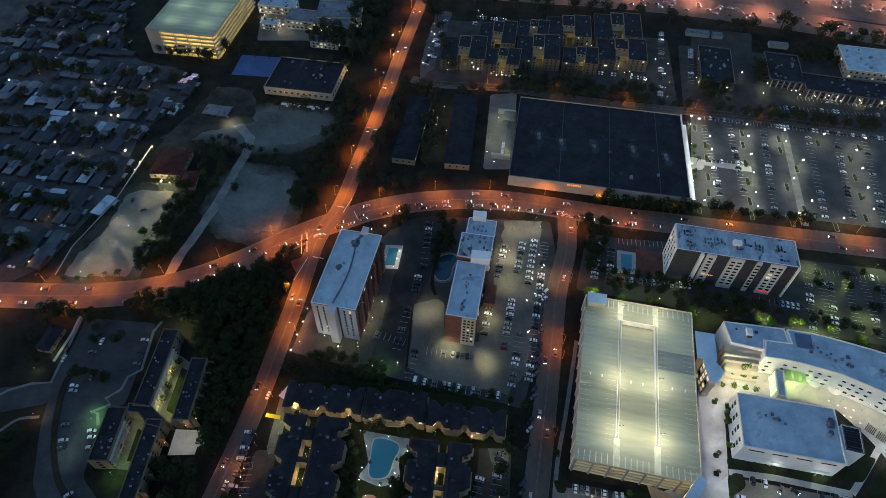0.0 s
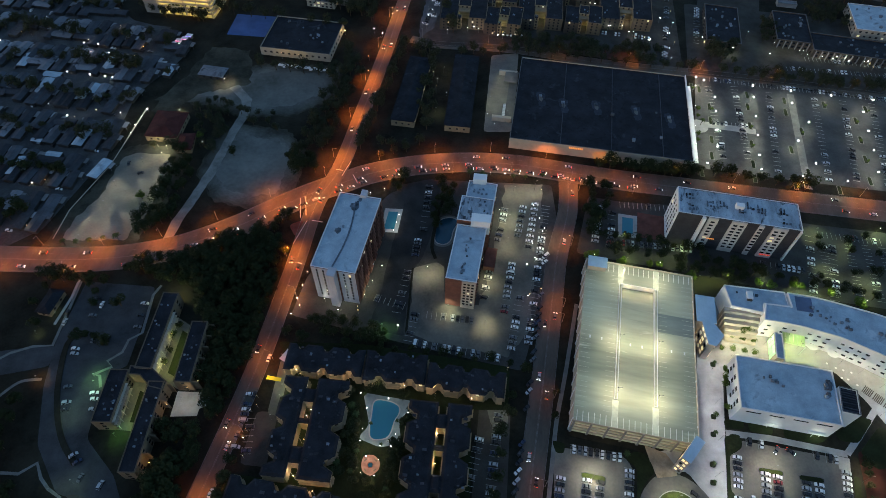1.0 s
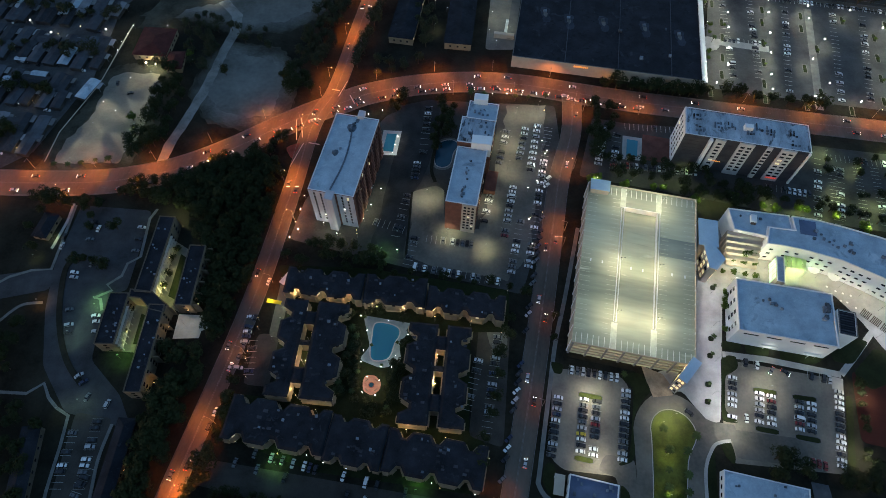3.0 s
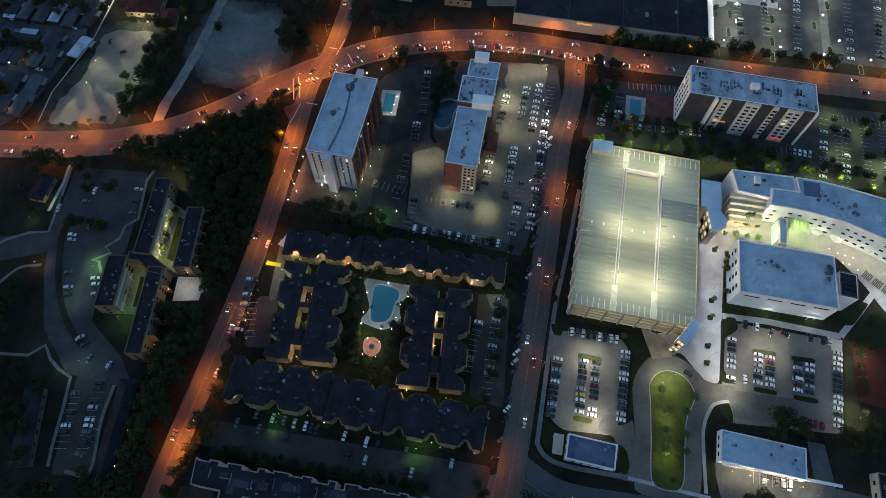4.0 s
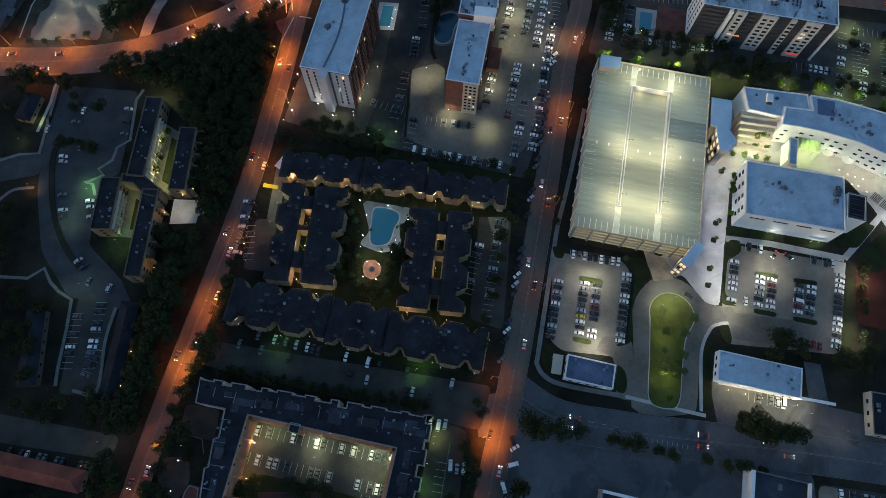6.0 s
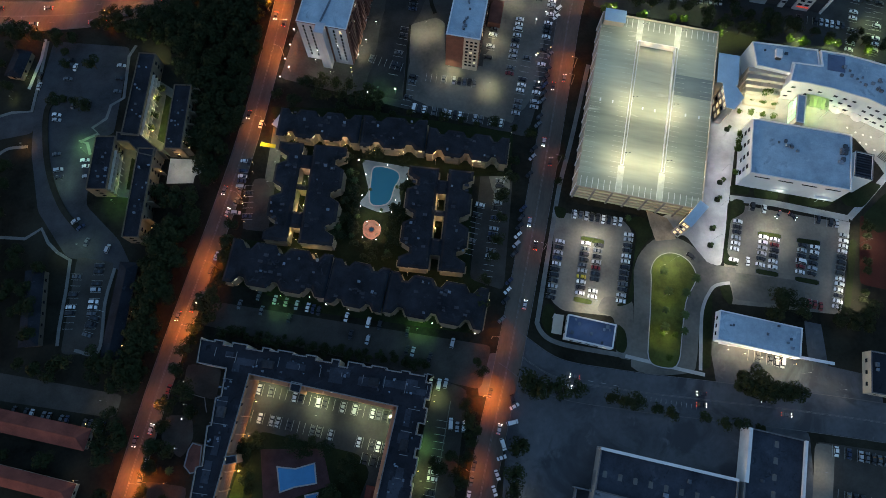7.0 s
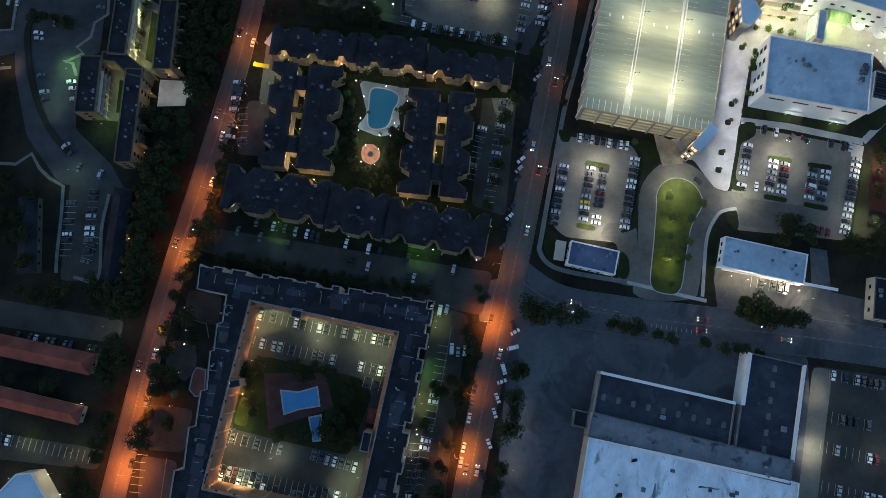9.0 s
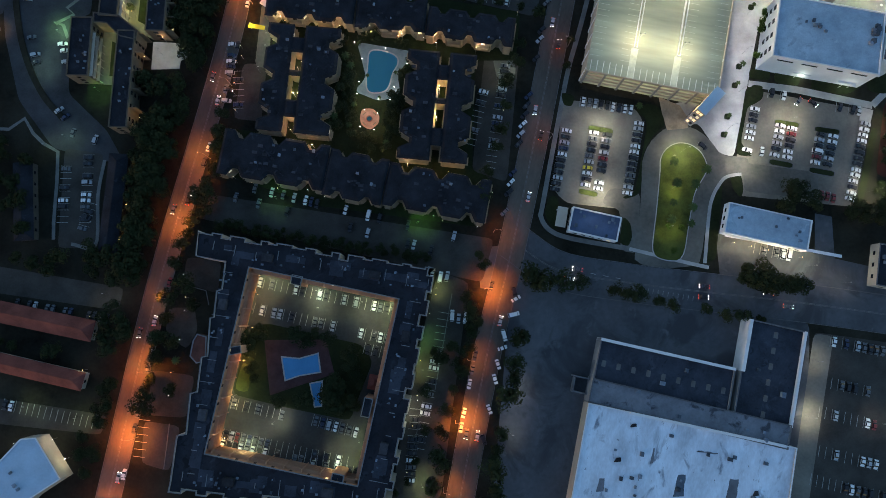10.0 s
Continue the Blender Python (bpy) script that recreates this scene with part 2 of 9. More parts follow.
for key, col in dict(white=(0.72, 0.72, 0.70), silver=(0.36, 0.37, 0.38), black=(0.012, 0.012, 0.014), grey=(0.09, 0.095, 0.10),
                     red=(0.15, 0.012, 0.012), blue=(0.012, 0.022, 0.055), yellow=(0.55, 0.40, 0.03)).items():
    M["car_" + key] = mat("car_paint_" + key, col, 0.28, var=0.05, size=1)

# ---- building helpers ----
def rot(x, y, a):
    c, s = math.cos(radians(a)), math.sin(radians(a))
    return x * c - y * s, x * s + y * c


def corners(r, grow=0.0):
    """The four corners (counter-clockwise, from the front left) of a rectangle cx, cy, width, depth, angle."""
    cx, cy, w, d, a = r
    w, d = w / 2 + grow, d / 2 + grow
    return [(cx + u, cy + v) for u, v in (rot(sx * w, sy * d, a) for sx, sy in ((-1, -1), (1, -1), (1, 1), (-1, 1)))]


def ccw(pts):
    s = sum(a[0] * b[1] - b[0] * a[1] for a, b in zip(pts, pts[1:] + pts[:1]))
    return list(pts) if s > 0 else list(reversed(pts))


def inset(pts, d):
    """A polygon moved inwards by d along each edge."""
    pts, out = ccw(pts), []
    for p, q, r in zip(pts[-1:] + pts[:-1], pts, pts[1:] + pts[:1]):
        a, b = (Vector(q) - Vector(p)).normalized(), (Vector(r) - Vector(q)).normalized()
        na, nb = Vector((-a.y, a.x)), Vector((-b.y, b.x))
        m = na + nb
        m = m / max(m.dot(m) / 2, 0.35)
        out.append((q[0] + m.x * d, q[1] + m.y * d))
    return out


def part(name, bm, material, parent=None, label=""):
    me = bpy.data.meshes.new(name)
    bm.normal_update()
    bm.to_mesh(me)
    bm.free()
    return meshed(name, me, material, parent, label)


def meshed(name, me, material, parent=None, label=""):
    if material and not me.materials:
        me.materials.append(material)
    ob = new(name, me)
    if parent:
        ob.parent = parent
    return tagged(ob, label) if label else ob


def split_faces(bm):
    """Cuts faces of more than four corners into triangles."""
    bm.normal_update()
    bmesh.ops.triangulate(bm, faces=[f for f in bm.faces if len(f.verts) > 4], ngon_method="EAR_CLIP")


def prism(bm, pts, z0, z1, top=True, bottom=False):
    pts = ccw(pts)
    lo, hi = [bm.verts.new((*p, z0)) for p in pts], [bm.verts.new((*p, z1)) for p in pts]
    n = len(pts)
    for i in range(n):
        bm.faces.new((lo[i], lo[(i + 1) % n], hi[(i + 1) % n], hi[i]))
    if top:
        bm.faces.new(hi)
    if bottom:
        bm.faces.new(lo[::-1])
    return bm


def ring(bm, outer, inner, z0, z1):
    """A wall that follows a closed outline, with a top, an inner face and an outer face."""
    o, i = ccw(outer), ccw(inner)
    n = len(o)
    v = [[bm.verts.new((*p, z)) for p in loop] for loop, z in ((o, z0), (o, z1), (i, z1), (i, z0))]
    for k in range(n):
        j = (k + 1) % n
        for a, b in ((0, 1), (1, 2), (2, 3), (3, 0)):
            bm.faces.new((v[a][k], v[a][j], v[b][j], v[b][k]))
    return bm


def box(bm, x0, y0, z0, x1, y1, z1, m=None):
    v = bmesh.ops.create_cube(bm, size=1, matrix=(m or Matrix()) @ Matrix.Translation(((x0 + x1) / 2, (y0 + y1) / 2, (z0 + z1) / 2))
                              @ Matrix.Diagonal((x1 - x0, y1 - y0, z1 - z0, 1)))["verts"]
    return v


def tube(bm, p, q, r0, r1=None, seg=8):
    p, q = Vector(p), Vector(q)
    m = Matrix.Translation((p + q) / 2) @ (q - p).to_track_quat("Z", "Y").to_matrix().to_4x4()
    bmesh.ops.create_cone(bm, cap_ends=True, segments=seg, radius1=r0, radius2=r0 if r1 is None else r1, depth=(q - p).length, matrix=m)


def smooth(pts, per=6):
    """A Catmull-Rom line through the points."""
    p = [Vector(pts[0]) * 2 - Vector(pts[1])] + [Vector(a) for a in pts] + [Vector(pts[-1]) * 2 - Vector(pts[-2])]
    out = []
    for a, b, c, d in zip(p, p[1:], p[2:], p[3:]):
        for k in range(per):
            t = k / per
            out.append(0.5 * ((2 * b) + (c - a) * t + (2 * a - 5 * b + 4 * c - d) * t * t + (3 * b - a - 3 * c + d) * t ** 3))
    return out + [p[-2]]


def sides(line, off):
    """The line moved sideways (left is positive)."""
    out = []
    for i, q in enumerate(line):
        d = (line[min(i + 1, len(line) - 1)] - line[max(i - 1, 0)]).normalized()
        out.append(q + Vector((-d.y, d.x)) * off)
    return out


def strip(bm, line, lo, hi, z, thick=0.0):
    a, b = sides(line, lo), sides(line, hi)
    va, vb = [bm.verts.new((*p, z)) for p in a], [bm.verts.new((*p, z)) for p in b]
    for i in range(len(line) - 1):
        bm.faces.new((vb[i], va[i], va[i + 1], vb[i + 1]))
    if thick:
        for v, back in ((va, False), (vb, True)):
            w = [bm.verts.new((u.co.x, u.co.y, z - thick)) for u in v]
            for i in range(len(line) - 1):
                f = (v[i], w[i], w[i + 1], v[i + 1])
                bm.faces.new(f[::-1] if back else f)


def along(line, step, start=0.0):
    """Points every step metres along a line, with the heading in degrees."""
    out, need = [], start
    for a, b in zip(line, line[1:]):
        d = (b - a).length
        while need <= d:
            out.append((a + (b - a) * (need / d), math.degrees(math.atan2(b.y - a.y, b.x - a.x))))
            need += step
        need -= d
    return out


AREAS = []


def rounded(pts, n=2):
    """Corners cut twice over, so that an outline turns into a free curve."""
    for _ in range(n):
        pts = [q for a, b in zip(pts, pts[1:] + pts[:1]) for q in ((a[0] * 0.75 + b[0] * 0.25, a[1] * 0.75 + b[1] * 0.25), (a[0] * 0.25 + b[0] * 0.75, a[1] * 0.25 + b[1] * 0.75))]
    return pts


def area(name, pts, material, z, label, category="ground", kind="structure", round_off=True):
    """A patch of paving or lawn, a few centimetres thick; each lies a hair above the one before."""
    AREAS.append(name)
    z += 0.0006 * len(AREAS)
    p = ccw(pts)
    if round_off:
        out = []
        for a, b, c in zip(p[-1:] + p[:-1], p, p[1:] + p[:1]):
            a, b, c = Vector(a), Vector(b), Vector(c)
            u, v = b + (a - b) * min(0.3, 2.5 / (a - b).length), b + (c - b) * min(0.3, 2.5 / (c - b).length)
            out += [tuple(u), tuple((u + v) * 0.25 + b * 0.5), tuple(v)]
        p = out
    bm = prism(bmesh.new(), p, -0.3, z)
    split_faces(bm)
    return tagged(part(name, bm, material), label, category, kind=kind)


def ragged(pts, amp, step=4.0):
    """An outline with an uneven edge."""
    out, rnd = [], random.Random(len(pts))
    for a, b in zip(pts, pts[1:] + pts[:1]):
        a, b = Vector(a), Vector(b)
        n = max(1, int((b - a).length / step))
        for i in range(n):
            p = a.lerp(b, i / n)
            out.append((p.x + rnd.uniform(-amp, amp) * 0.6, p.y + rnd.uniform(-amp, amp) * 0.6))
    return out


def path(name, pts, width, material, z, label, category="path", curve=True):
    """A paved path along a line."""
    bm = bmesh.new()
    strip(bm, smooth(pts) if curve else [Vector(p) for p in pts], -width / 2, width / 2, z, 0.3)
    return tagged(part(name, bm, material), label, category, kind="structure")


def lamp(name, kind, at, power, colour, radius=0.25, aim=None, size=1.2, blend=0.6, parent=None):
    d = bpy.data.lights.new(name, kind)
    d.energy, d.color, d.shadow_soft_size = power, colour, radius
    ob = new(name, d)
    ob.location = at
    if kind == "SPOT":
        d.spot_size, d.spot_blend = size, blend
        ob.matrix_world = look(at, aim)
    return ob


def thing(name, label, category, group="", at=None):
    ob = new(name)
    if at:
        ob.matrix_basis = at
    return tagged(ob, label, category, group)

# ---- ground, roads, paving ----
bm = bmesh.new()
bmesh.ops.create_grid(bm, x_segments=8, y_segments=8, size=4500, matrix=Matrix.Translation((0, 300, 0)))
tagged(part("ground", bm, M["ground"]), "dark rough grass and soil between the streets", "ground", kind="structure")

STREET_W = smooth([(-146.0, -125.0), (-136.8, -72.7), (-121.5, 19.0), (-98.0, 127.0), (-86.5, 203.0)] + [(-85.9, 205.3), (-79.9, 257.7), (-69.0, 288.1), (-60.3, 339.4), (-49.4, 407.0), (-39.0, 480.0), (-25.2, 563.3), (-12.3, 633.0)][1:])
ARTERIAL = smooth([(-278.7, 209.6), (-258.8, 209.4), (-225.7, 209.5), (-193.4, 211.7), (-168.5, 217.1), (-147.2, 225.3), (-123.2, 239.2), (-101.6, 254.7), (-82.1, 267.4)][:-1] + [(-82.1, 267.4), (-64.9, 276.4), (-47.2, 285.2), (-17.5, 293.6), (16.8, 297.4), (51.1, 295.9), (84.8, 289.7), (117.9, 284.0), (154.3, 279.1), (190.1, 274.3), (225.4, 269.6), (283.8, 262.3), (328.7, 256.7)])
STREET_C = smooth([(81.8, 286.4), (78.4, 255.7), (68.4, 220.1), (62.1, 188.4)][:3] + [(61.5, 182.0), (51.0, 124.4), (41.0, 72.9), (32.2, 30.0), (23.0, -10.0), (12.3, -69.8), (4.0, -120.0)])
STREET_S = smooth([(33.4, 40.6), (53.5, 27.9), (82.2, 22.9), (119.6, 19.0), (156.9, 15.5), (198.5, 10.5), (230.9, 5.4)])
HIGHWAY = [smooth([(-8.5, 588.3), (57.7, 582.6), (192.6, 568.5), (294.4, 547.3), (397.2, 518.7), (476.9, 493.8)]), smooth([(59.8, 624.5), (200.8, 610.2), (307.9, 590.5), (417.0, 563.4), (503.3, 542.0)])]


def road(line, width, z, label, lanes=2, walk_w=1.8, marks=True, edge=True, foot=True, surface="road"):
    bm = bmesh.new()
    strip(bm, line, -width / 2, width / 2, z)
    ob = tagged(part("road", bm, M[surface]), label, "road", kind="structure")
    if walk_w:
        bm = bmesh.new()
        for s in (-1, 1):
            e = s * (width / 2 + 0.1)
            strip(bm, line, min(e, e + s * 0.25), max(e, e + s * 0.25), z + 0.13, 0.5)
        part("kerb", bm, M["kerb"], ob)
        bm = bmesh.new()
        for s in (-1, 1) if foot else ():
            e = s * (width / 2 + 1.6)
            strip(bm, line, min(e, e + s * walk_w), max(e, e + s * walk_w), z + 0.1, 0.5)
        if foot:
            part("footway", bm, M["side"], ob)
    if marks:
        bm = bmesh.new()
        dense = [p for p, a in along(line, 3.0)]
        for k in range(1, lanes):
            off = -width / 2 + width * k / lanes
            if k * 2 == lanes:
                for o in (-0.22, 0.22):
                    strip(bm, line, off + o - 0.07, off + o + 0.07, z + 0.012)
            else:
                for i in range(0, len(dense) - 2, 4):
                    strip(bm, dense[i:i + 2], off - 0.08, off + 0.08, z + 0.012)
        for s in (-1, 1) if edge else ():
            e = s * (width / 2 - 0.5)
            strip(bm, line, e - 0.06, e + 0.06, z + 0.012)
        part("lane_marking", bm, M["faint"], ob, "worn white lane paint")
    return ob


road(ARTERIAL, 17.5, 0.10, "wide curving asphalt avenue under sodium lamps", lanes=4, foot=False)
road(STREET_W, 10.2, 0.12, "asphalt street with worn lane paint under sodium lamps", lanes=2, edge=False, foot=False)
road(STREET_C, 11.5, 0.08, "asphalt side street between car park and flats", lanes=2, foot=False, edge=False)
road(STREET_S, 16.5, 0.06, "asphalt street in front of the shops", lanes=2, foot=False, edge=False, surface="soft")
road(HIGHWAY[0], 36, 0.10, "distant lit motorway carriageway", lanes=4, walk_w=0)
STREET_N = smooth([(-29.3, 434.5), (-6.9, 427.6), (49.8, 423.8), (116.5, 410.0), (186.1, 400.4), (266.4, 388.8), (333.7, 375.1), (384.5, 364.0)])
road(STREET_N, 8.5, 0.055, "narrow street behind the store", lanes=2, foot=False, edge=False)
road(HIGHWAY[1], 40, 0.11, "distant lit motorway carriageway", lanes=4, walk_w=0)

PLOTS = dict(north=[(-196.9, 357.6), (-168.2, 380.9), (-127.6, 394.4), (-87.5, 391.0), (-86.0, 363.8), (-110.3, 345.6), (-142.6, 343.2), (-170.2, 354.8)],
             south=[(-142.1, 322.7), (-113.4, 317.9), (-98.6, 300.5), (-102.9, 261.8), (-120.4, 258.8), (-141.5, 263.9), (-154.4, 281.6), (-150.9, 309.7)],
             gravel=[(-229.0, 223.4), (-226.0, 242.3), (-217.5, 260.3), (-214.5, 295.1), (-205.4, 299.5), (-183.0, 299.4), (-176.5, 283.9), (-181.0, 270.7), (-180.8, 248.9), (-186.9, 234.9), (-189.6, 223.5)])
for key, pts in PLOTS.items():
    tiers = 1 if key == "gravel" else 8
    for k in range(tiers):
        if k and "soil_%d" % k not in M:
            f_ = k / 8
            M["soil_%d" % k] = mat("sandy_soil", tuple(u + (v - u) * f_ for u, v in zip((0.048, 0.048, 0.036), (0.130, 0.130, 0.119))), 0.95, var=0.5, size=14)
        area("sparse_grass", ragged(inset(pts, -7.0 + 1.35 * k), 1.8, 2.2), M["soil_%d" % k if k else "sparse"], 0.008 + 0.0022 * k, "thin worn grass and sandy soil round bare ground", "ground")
area("patio", [(-132.0, 129.7), (-115.6, 129.2), (-114.4, 123.2), (-118.9, 120.9), (-119.2, 117.1), (-132.1, 116.4)], M["walkway"], 0.2, "lit pale concrete patio beside a wing", "patio", round_off=False)
area("sandy_ground", ragged(inset(PLOTS["north"], 3.8), 1.8, 2.2), M["sand"], 0.03, "bare pale sandy plot", "bare ground")
area("sandy_ground", ragged(inset(PLOTS["south"], 3.8), 1.8, 2.2), M["sand"], 0.035, "bare pale sandy plot beside the avenue", "bare ground")
area("dirt_track", ragged([(-168.0, 222.2), (-166.6, 240.3), (-161.4, 258.4), (-155.6, 282.0), (-152.8, 299.4), (-149.2, 323.6), (-146.0, 341.0), (-147.6, 354.0), (-160.0, 368.0), (-154.0, 372.5), (-140.6, 356.5), (-139.2, 339.2), (-143.4, 322.2), (-147.0, 298.2), (-149.8, 280.4), (-155.6, 256.6), (-160.8, 239.4), (-161.8, 224.6)], 0.8), M["track"], 0.045, "worn pale dirt track across a plot", "track")
area("gravel_yard", ragged(inset(PLOTS["gravel"], 1.0), 1.6, 2.5), M["pale"], 0.04, "floodlit gravel yard beside a red roofed house", "yard")
area("car_park", [(191.0, 398.4), (331.3, 369.8), (378.4, 352.4), (335.0, 268.8), (291.5, 279.6), (231.7, 287.8), (168.1, 297.8)], M["lane"], 0.04, "large asphalt car park lit by white lamps", "car park")
area("car_park", [(-34.6, 267.5), (-9.5, 280.8), (70.1, 278.4), (71.1, 249.6), (57.5, 190.9), (43.5, 145.4), (-13.1, 158.7), (-82.5, 175.9), (-77.2, 202.4)], M["lot"], 0.035, "worn dark car park round the tower blocks", "car park")
area("car_park", [(93.0, 269.3), (114.2, 265.1), (142.9, 263.6), (232.2, 250.1), (275.2, 244.7), (272.9, 185.9), (212.8, 195.4), (151.5, 209.2), (80.4, 223.5)], M["lot"], 0.03, "dark asphalt car park round a tower block", "car park")
area("car_park", [(56.4, 106.0), (89.3, 102.5), (93.0, 97.1), (86.6, 62.1), (82.8, 55.5), (58.3, 57.7), (52.7, 62.8)], M["pale"], 0.06, "lit concrete car park beside the parking garage", "car park")
area("car_park", [(142.3, 112.2), (198.0, 102.9), (186.9, 58.4), (134.7, 62.6), (135.0, 79.7)], M["pale"], 0.06, "lit concrete car park with planted islands", "car park")
area("car_park", [(-101.4, 58.8), (25.7, 41.0), (20.6, 21.5), (-107.5, 48.3)], M["asphalt"], 0.045, "dim asphalt car park behind the flats", "car park")
area("car_park", [(1.0, 26.2), (14.8, 21.4), (4.0, -70.4), (-17.5, -74.9), (-11.5, -27.9)], M["asphalt"], 0.04, "dim asphalt parking lane with green lamp light", "car park")
area("car_park", [(-90.1, 120.3), (-79.3, 120.0), (-80.5, 92.9), (-93.2, 94.0)], M["asphalt"], 0.04, "narrow asphalt car park beside the flats", "car park")
area("driveway", [(-83.0, 151.0), (-77.6, 149.5), (-78.8, 118.0), (-84.8, 119.0)], M["soft2"], 0.045, "pale paved drive through the gate of the flats", "driveway")
area("driveway", [(23.8, 127.3), (35.8, 126.7), (34.3, 114.5), (26.6, 114.9)], M["soft2"], 0.046, "pale paved drive at the end of the flats", "driveway")
area("car_park", [(21.0, 129.9), (36.6, 127.1), (31.3, 66.8), (15.5, 71.8)], M["asphalt"], 0.04, "narrow asphalt car park beside the flats", "car park")
area("car_park", [(33.5, 20.5), (53.5, 24.1), (82.1, 18.1), (131.8, 11.6), (164.4, 6.2), (160.4, -72.0), (25.6, -74.2)], M["soft"], 0.03, "empty dark asphalt yard beside the shops", "car park")
area("car_park", [(166.2, 2.3), (197.7, -1.6), (230.0, -6.9), (224.7, -73.3), (155.1, -72.1), (161.7, -36.9)], M["asphalt"], 0.04, "dark asphalt car park beside the shops", "car park")
area("driveway", [(166.2, 1.8), (174.8, 0.7), (166.5, -39.2), (159.9, -72.0), (151.5, -72.2)], M["pale"], 0.045, "lit concrete lane beside the shops", "driveway")
area("car_park", [(-201.9, 194.8), (-161.8, 192.3), (-162.0, 142.9), (-165.9, 141.2), (-169.6, 113.2), (-168.9, 104.3), (-150.3, 87.5), (-140.2, 71.2), (-173.6, 78.7), (-191.3, 100.9), (-200.5, 130.9), (-204.3, 156.6)], M["tar"], 0.04, "dark curved driveway and car park", "car park")
area("car_park", [(-168.4, 78.8), (-150.6, 76.4), (-151.4, 33.8), (-167.6, 33.4)], M["asphalt"], 0.045, "small dark asphalt car park", "car park")
area("driveway", [(-234.2, 149.2), (-203.9, 154.9), (-202.0, 141.9), (-230.0, 134.9)], M["tar"], 0.045, "dark asphalt driveway", "driveway")
area("car_park", [(-217.6, 28.6), (-136.8, 16.3), (-138.6, 6.3), (-216.3, 16.1)], M["asphalt"], 0.04, "dark asphalt lane behind red roofed houses", "car park")
area("car_park", [(-211.3, -28.9), (-139.9, -38.4), (-141.7, -46.7), (-210.0, -40.8)], M["asphalt"], 0.04, "dark asphalt yard in front of red roofed houses", "car park")
area("car_park", [(-124.0, -40.5), (-108.1, -42.6), (-111.7, -61.4), (-123.9, -58.1)], M["lot"], 0.04, "marked car park strip beside the street", "car park")
area("car_park", [(-7.2, 528.2), (39.4, 525.5), (195.0, 504.0), (182.8, 405.3), (95.2, 420.3), (-23.4, 426.9), (-11.3, 485.7)], M["asphalt"], 0.03, "dark asphalt round a group of flats", "car park")
area("car_park", [(203.1, 495.2), (390.4, 468.5), (348.3, 377.0), (265.9, 387.4), (185.6, 398.2)], M["asphalt"], 0.03, "dark asphalt round low offices", "car park")
area("sport_court", [(204.0, 107.7), (223.2, 104.0), (220.6, 68.4), (198.0, 73.2)], M["red_court"], 0.05, "red sport court with white lines", "court")
area("plaza", [(124.9, 103.3), (131.3, 132.2), (142.7, 179.3), (150.4, 194.0), (160.9, 187.0), (182.0, 183.9), (211.7, 167.1), (234.6, 154.1), (252.0, 141.5), (241.3, 107.4), (224.5, 119.0), (217.9, 134.3), (207.4, 150.1), (156.9, 148.9), (147.5, 142.1), (140.2, 108.6), (133.9, 80.2), (127.0, 82.2), (118.2, 96.0), (105.5, 92.8), (101.1, 101.3), (110.0, 105.9)], M["walkway"], 0.07, "bright lit pale paved plaza between white buildings", "plaza")
area("driveway", rounded([(88.4, 37.6), (90.5, 50.0), (91.6, 62.0), (92.1, 73.5), (92.6, 78.9), (95.5, 85.7), (101.1, 91.8), (105.7, 94.1), (112.3, 94.8), (118.8, 92.2), (123.8, 87.6), (128.3, 80.9), (137.7, 80.5), (137.1, 72.5), (130.6, 72.4), (127.0, 68.8), (123.4, 62.1), (121.0, 53.0), (117.6, 33.1), (115.4, 30.5), (100.7, 29.0), (88.2, 31.3)], 1), M["soft2"], 0.075, "looped concrete driveway round an oval lawn", "driveway", round_off=False)
area("paving", [(100.5, 107.9), (110.2, 103.9), (113.3, 98.6), (113.6, 93.4), (104.0, 92.2), (102.0, 99.6)], M["tan_paver"], 0.12, "tan stone paving fanning out from the garage door", "paving", round_off=False)
path("hedge_strip", [(-188.8, 161.3), (-197.2, 156.6), (-194.9, 137.7), (-189.0, 119.2), (-180.2, 103.2), (-170.0, 92.2)], 2.8, M["ground"], 0.45, "dark curved hedge strip in a driveway", "hedge")
area("road_junction", [(18.4, 36.6), (38.5, 39.5), (59.8, 29.8), (57.2, 22.2), (36.0, 16.8), (19.8, 19.0)], M["soft"], 0.02, "worn asphalt of a road junction", "road", round_off=False)
area("car_park", [(124.5, 46.6), (168.5, 37.2), (169.4, 55.1), (176.9, 53.7), (177.2, 34.9), (199.8, 30.2), (198.7, 13.5), (167.0, 17.4), (126.0, 23.4)], M["soft"], 0.025, "lit worn yard in front of a low clinic", "yard", round_off=False)
area("car_park", ragged([(-11.7, 543.1), (3.0, 541.7), (-10.3, 451.4), (-22.9, 436.3), (-21.4, 467.8)], 1.5), M["soft"], 0.03, "asphalt lane with a row of parked cars", "car park")
area("plaza", [(-166.8, 486.0), (-171.6, 525.5), (-163.9, 533.8), (-84.6, 514.9), (-82.0, 478.1), (-125.1, 487.9)], M["pale"], 0.03, "lit pale paved yard among far buildings", "yard")
area("car_park", [(222.6, 524.2), (274.6, 517.0), (241.5, 407.6), (191.3, 412.9)], M["asphalt"], 0.035, "dark asphalt beside low offices", "car park")
area("loading_yard", [(35.0, 415.6), (56.4, 418.7), (47.1, 328.3), (27.0, 327.6)], M["pale"], 0.05, "lit pale loading yard beside the store", "yard")
area("car_park", [(-116.9, 8.0), (-105.3, 8.2), (-103.4, -1.6), (-107.8, -10.2), (-117.7, -1.9)], M["asphalt"], 0.05, "small paved drive beside the street", "driveway")
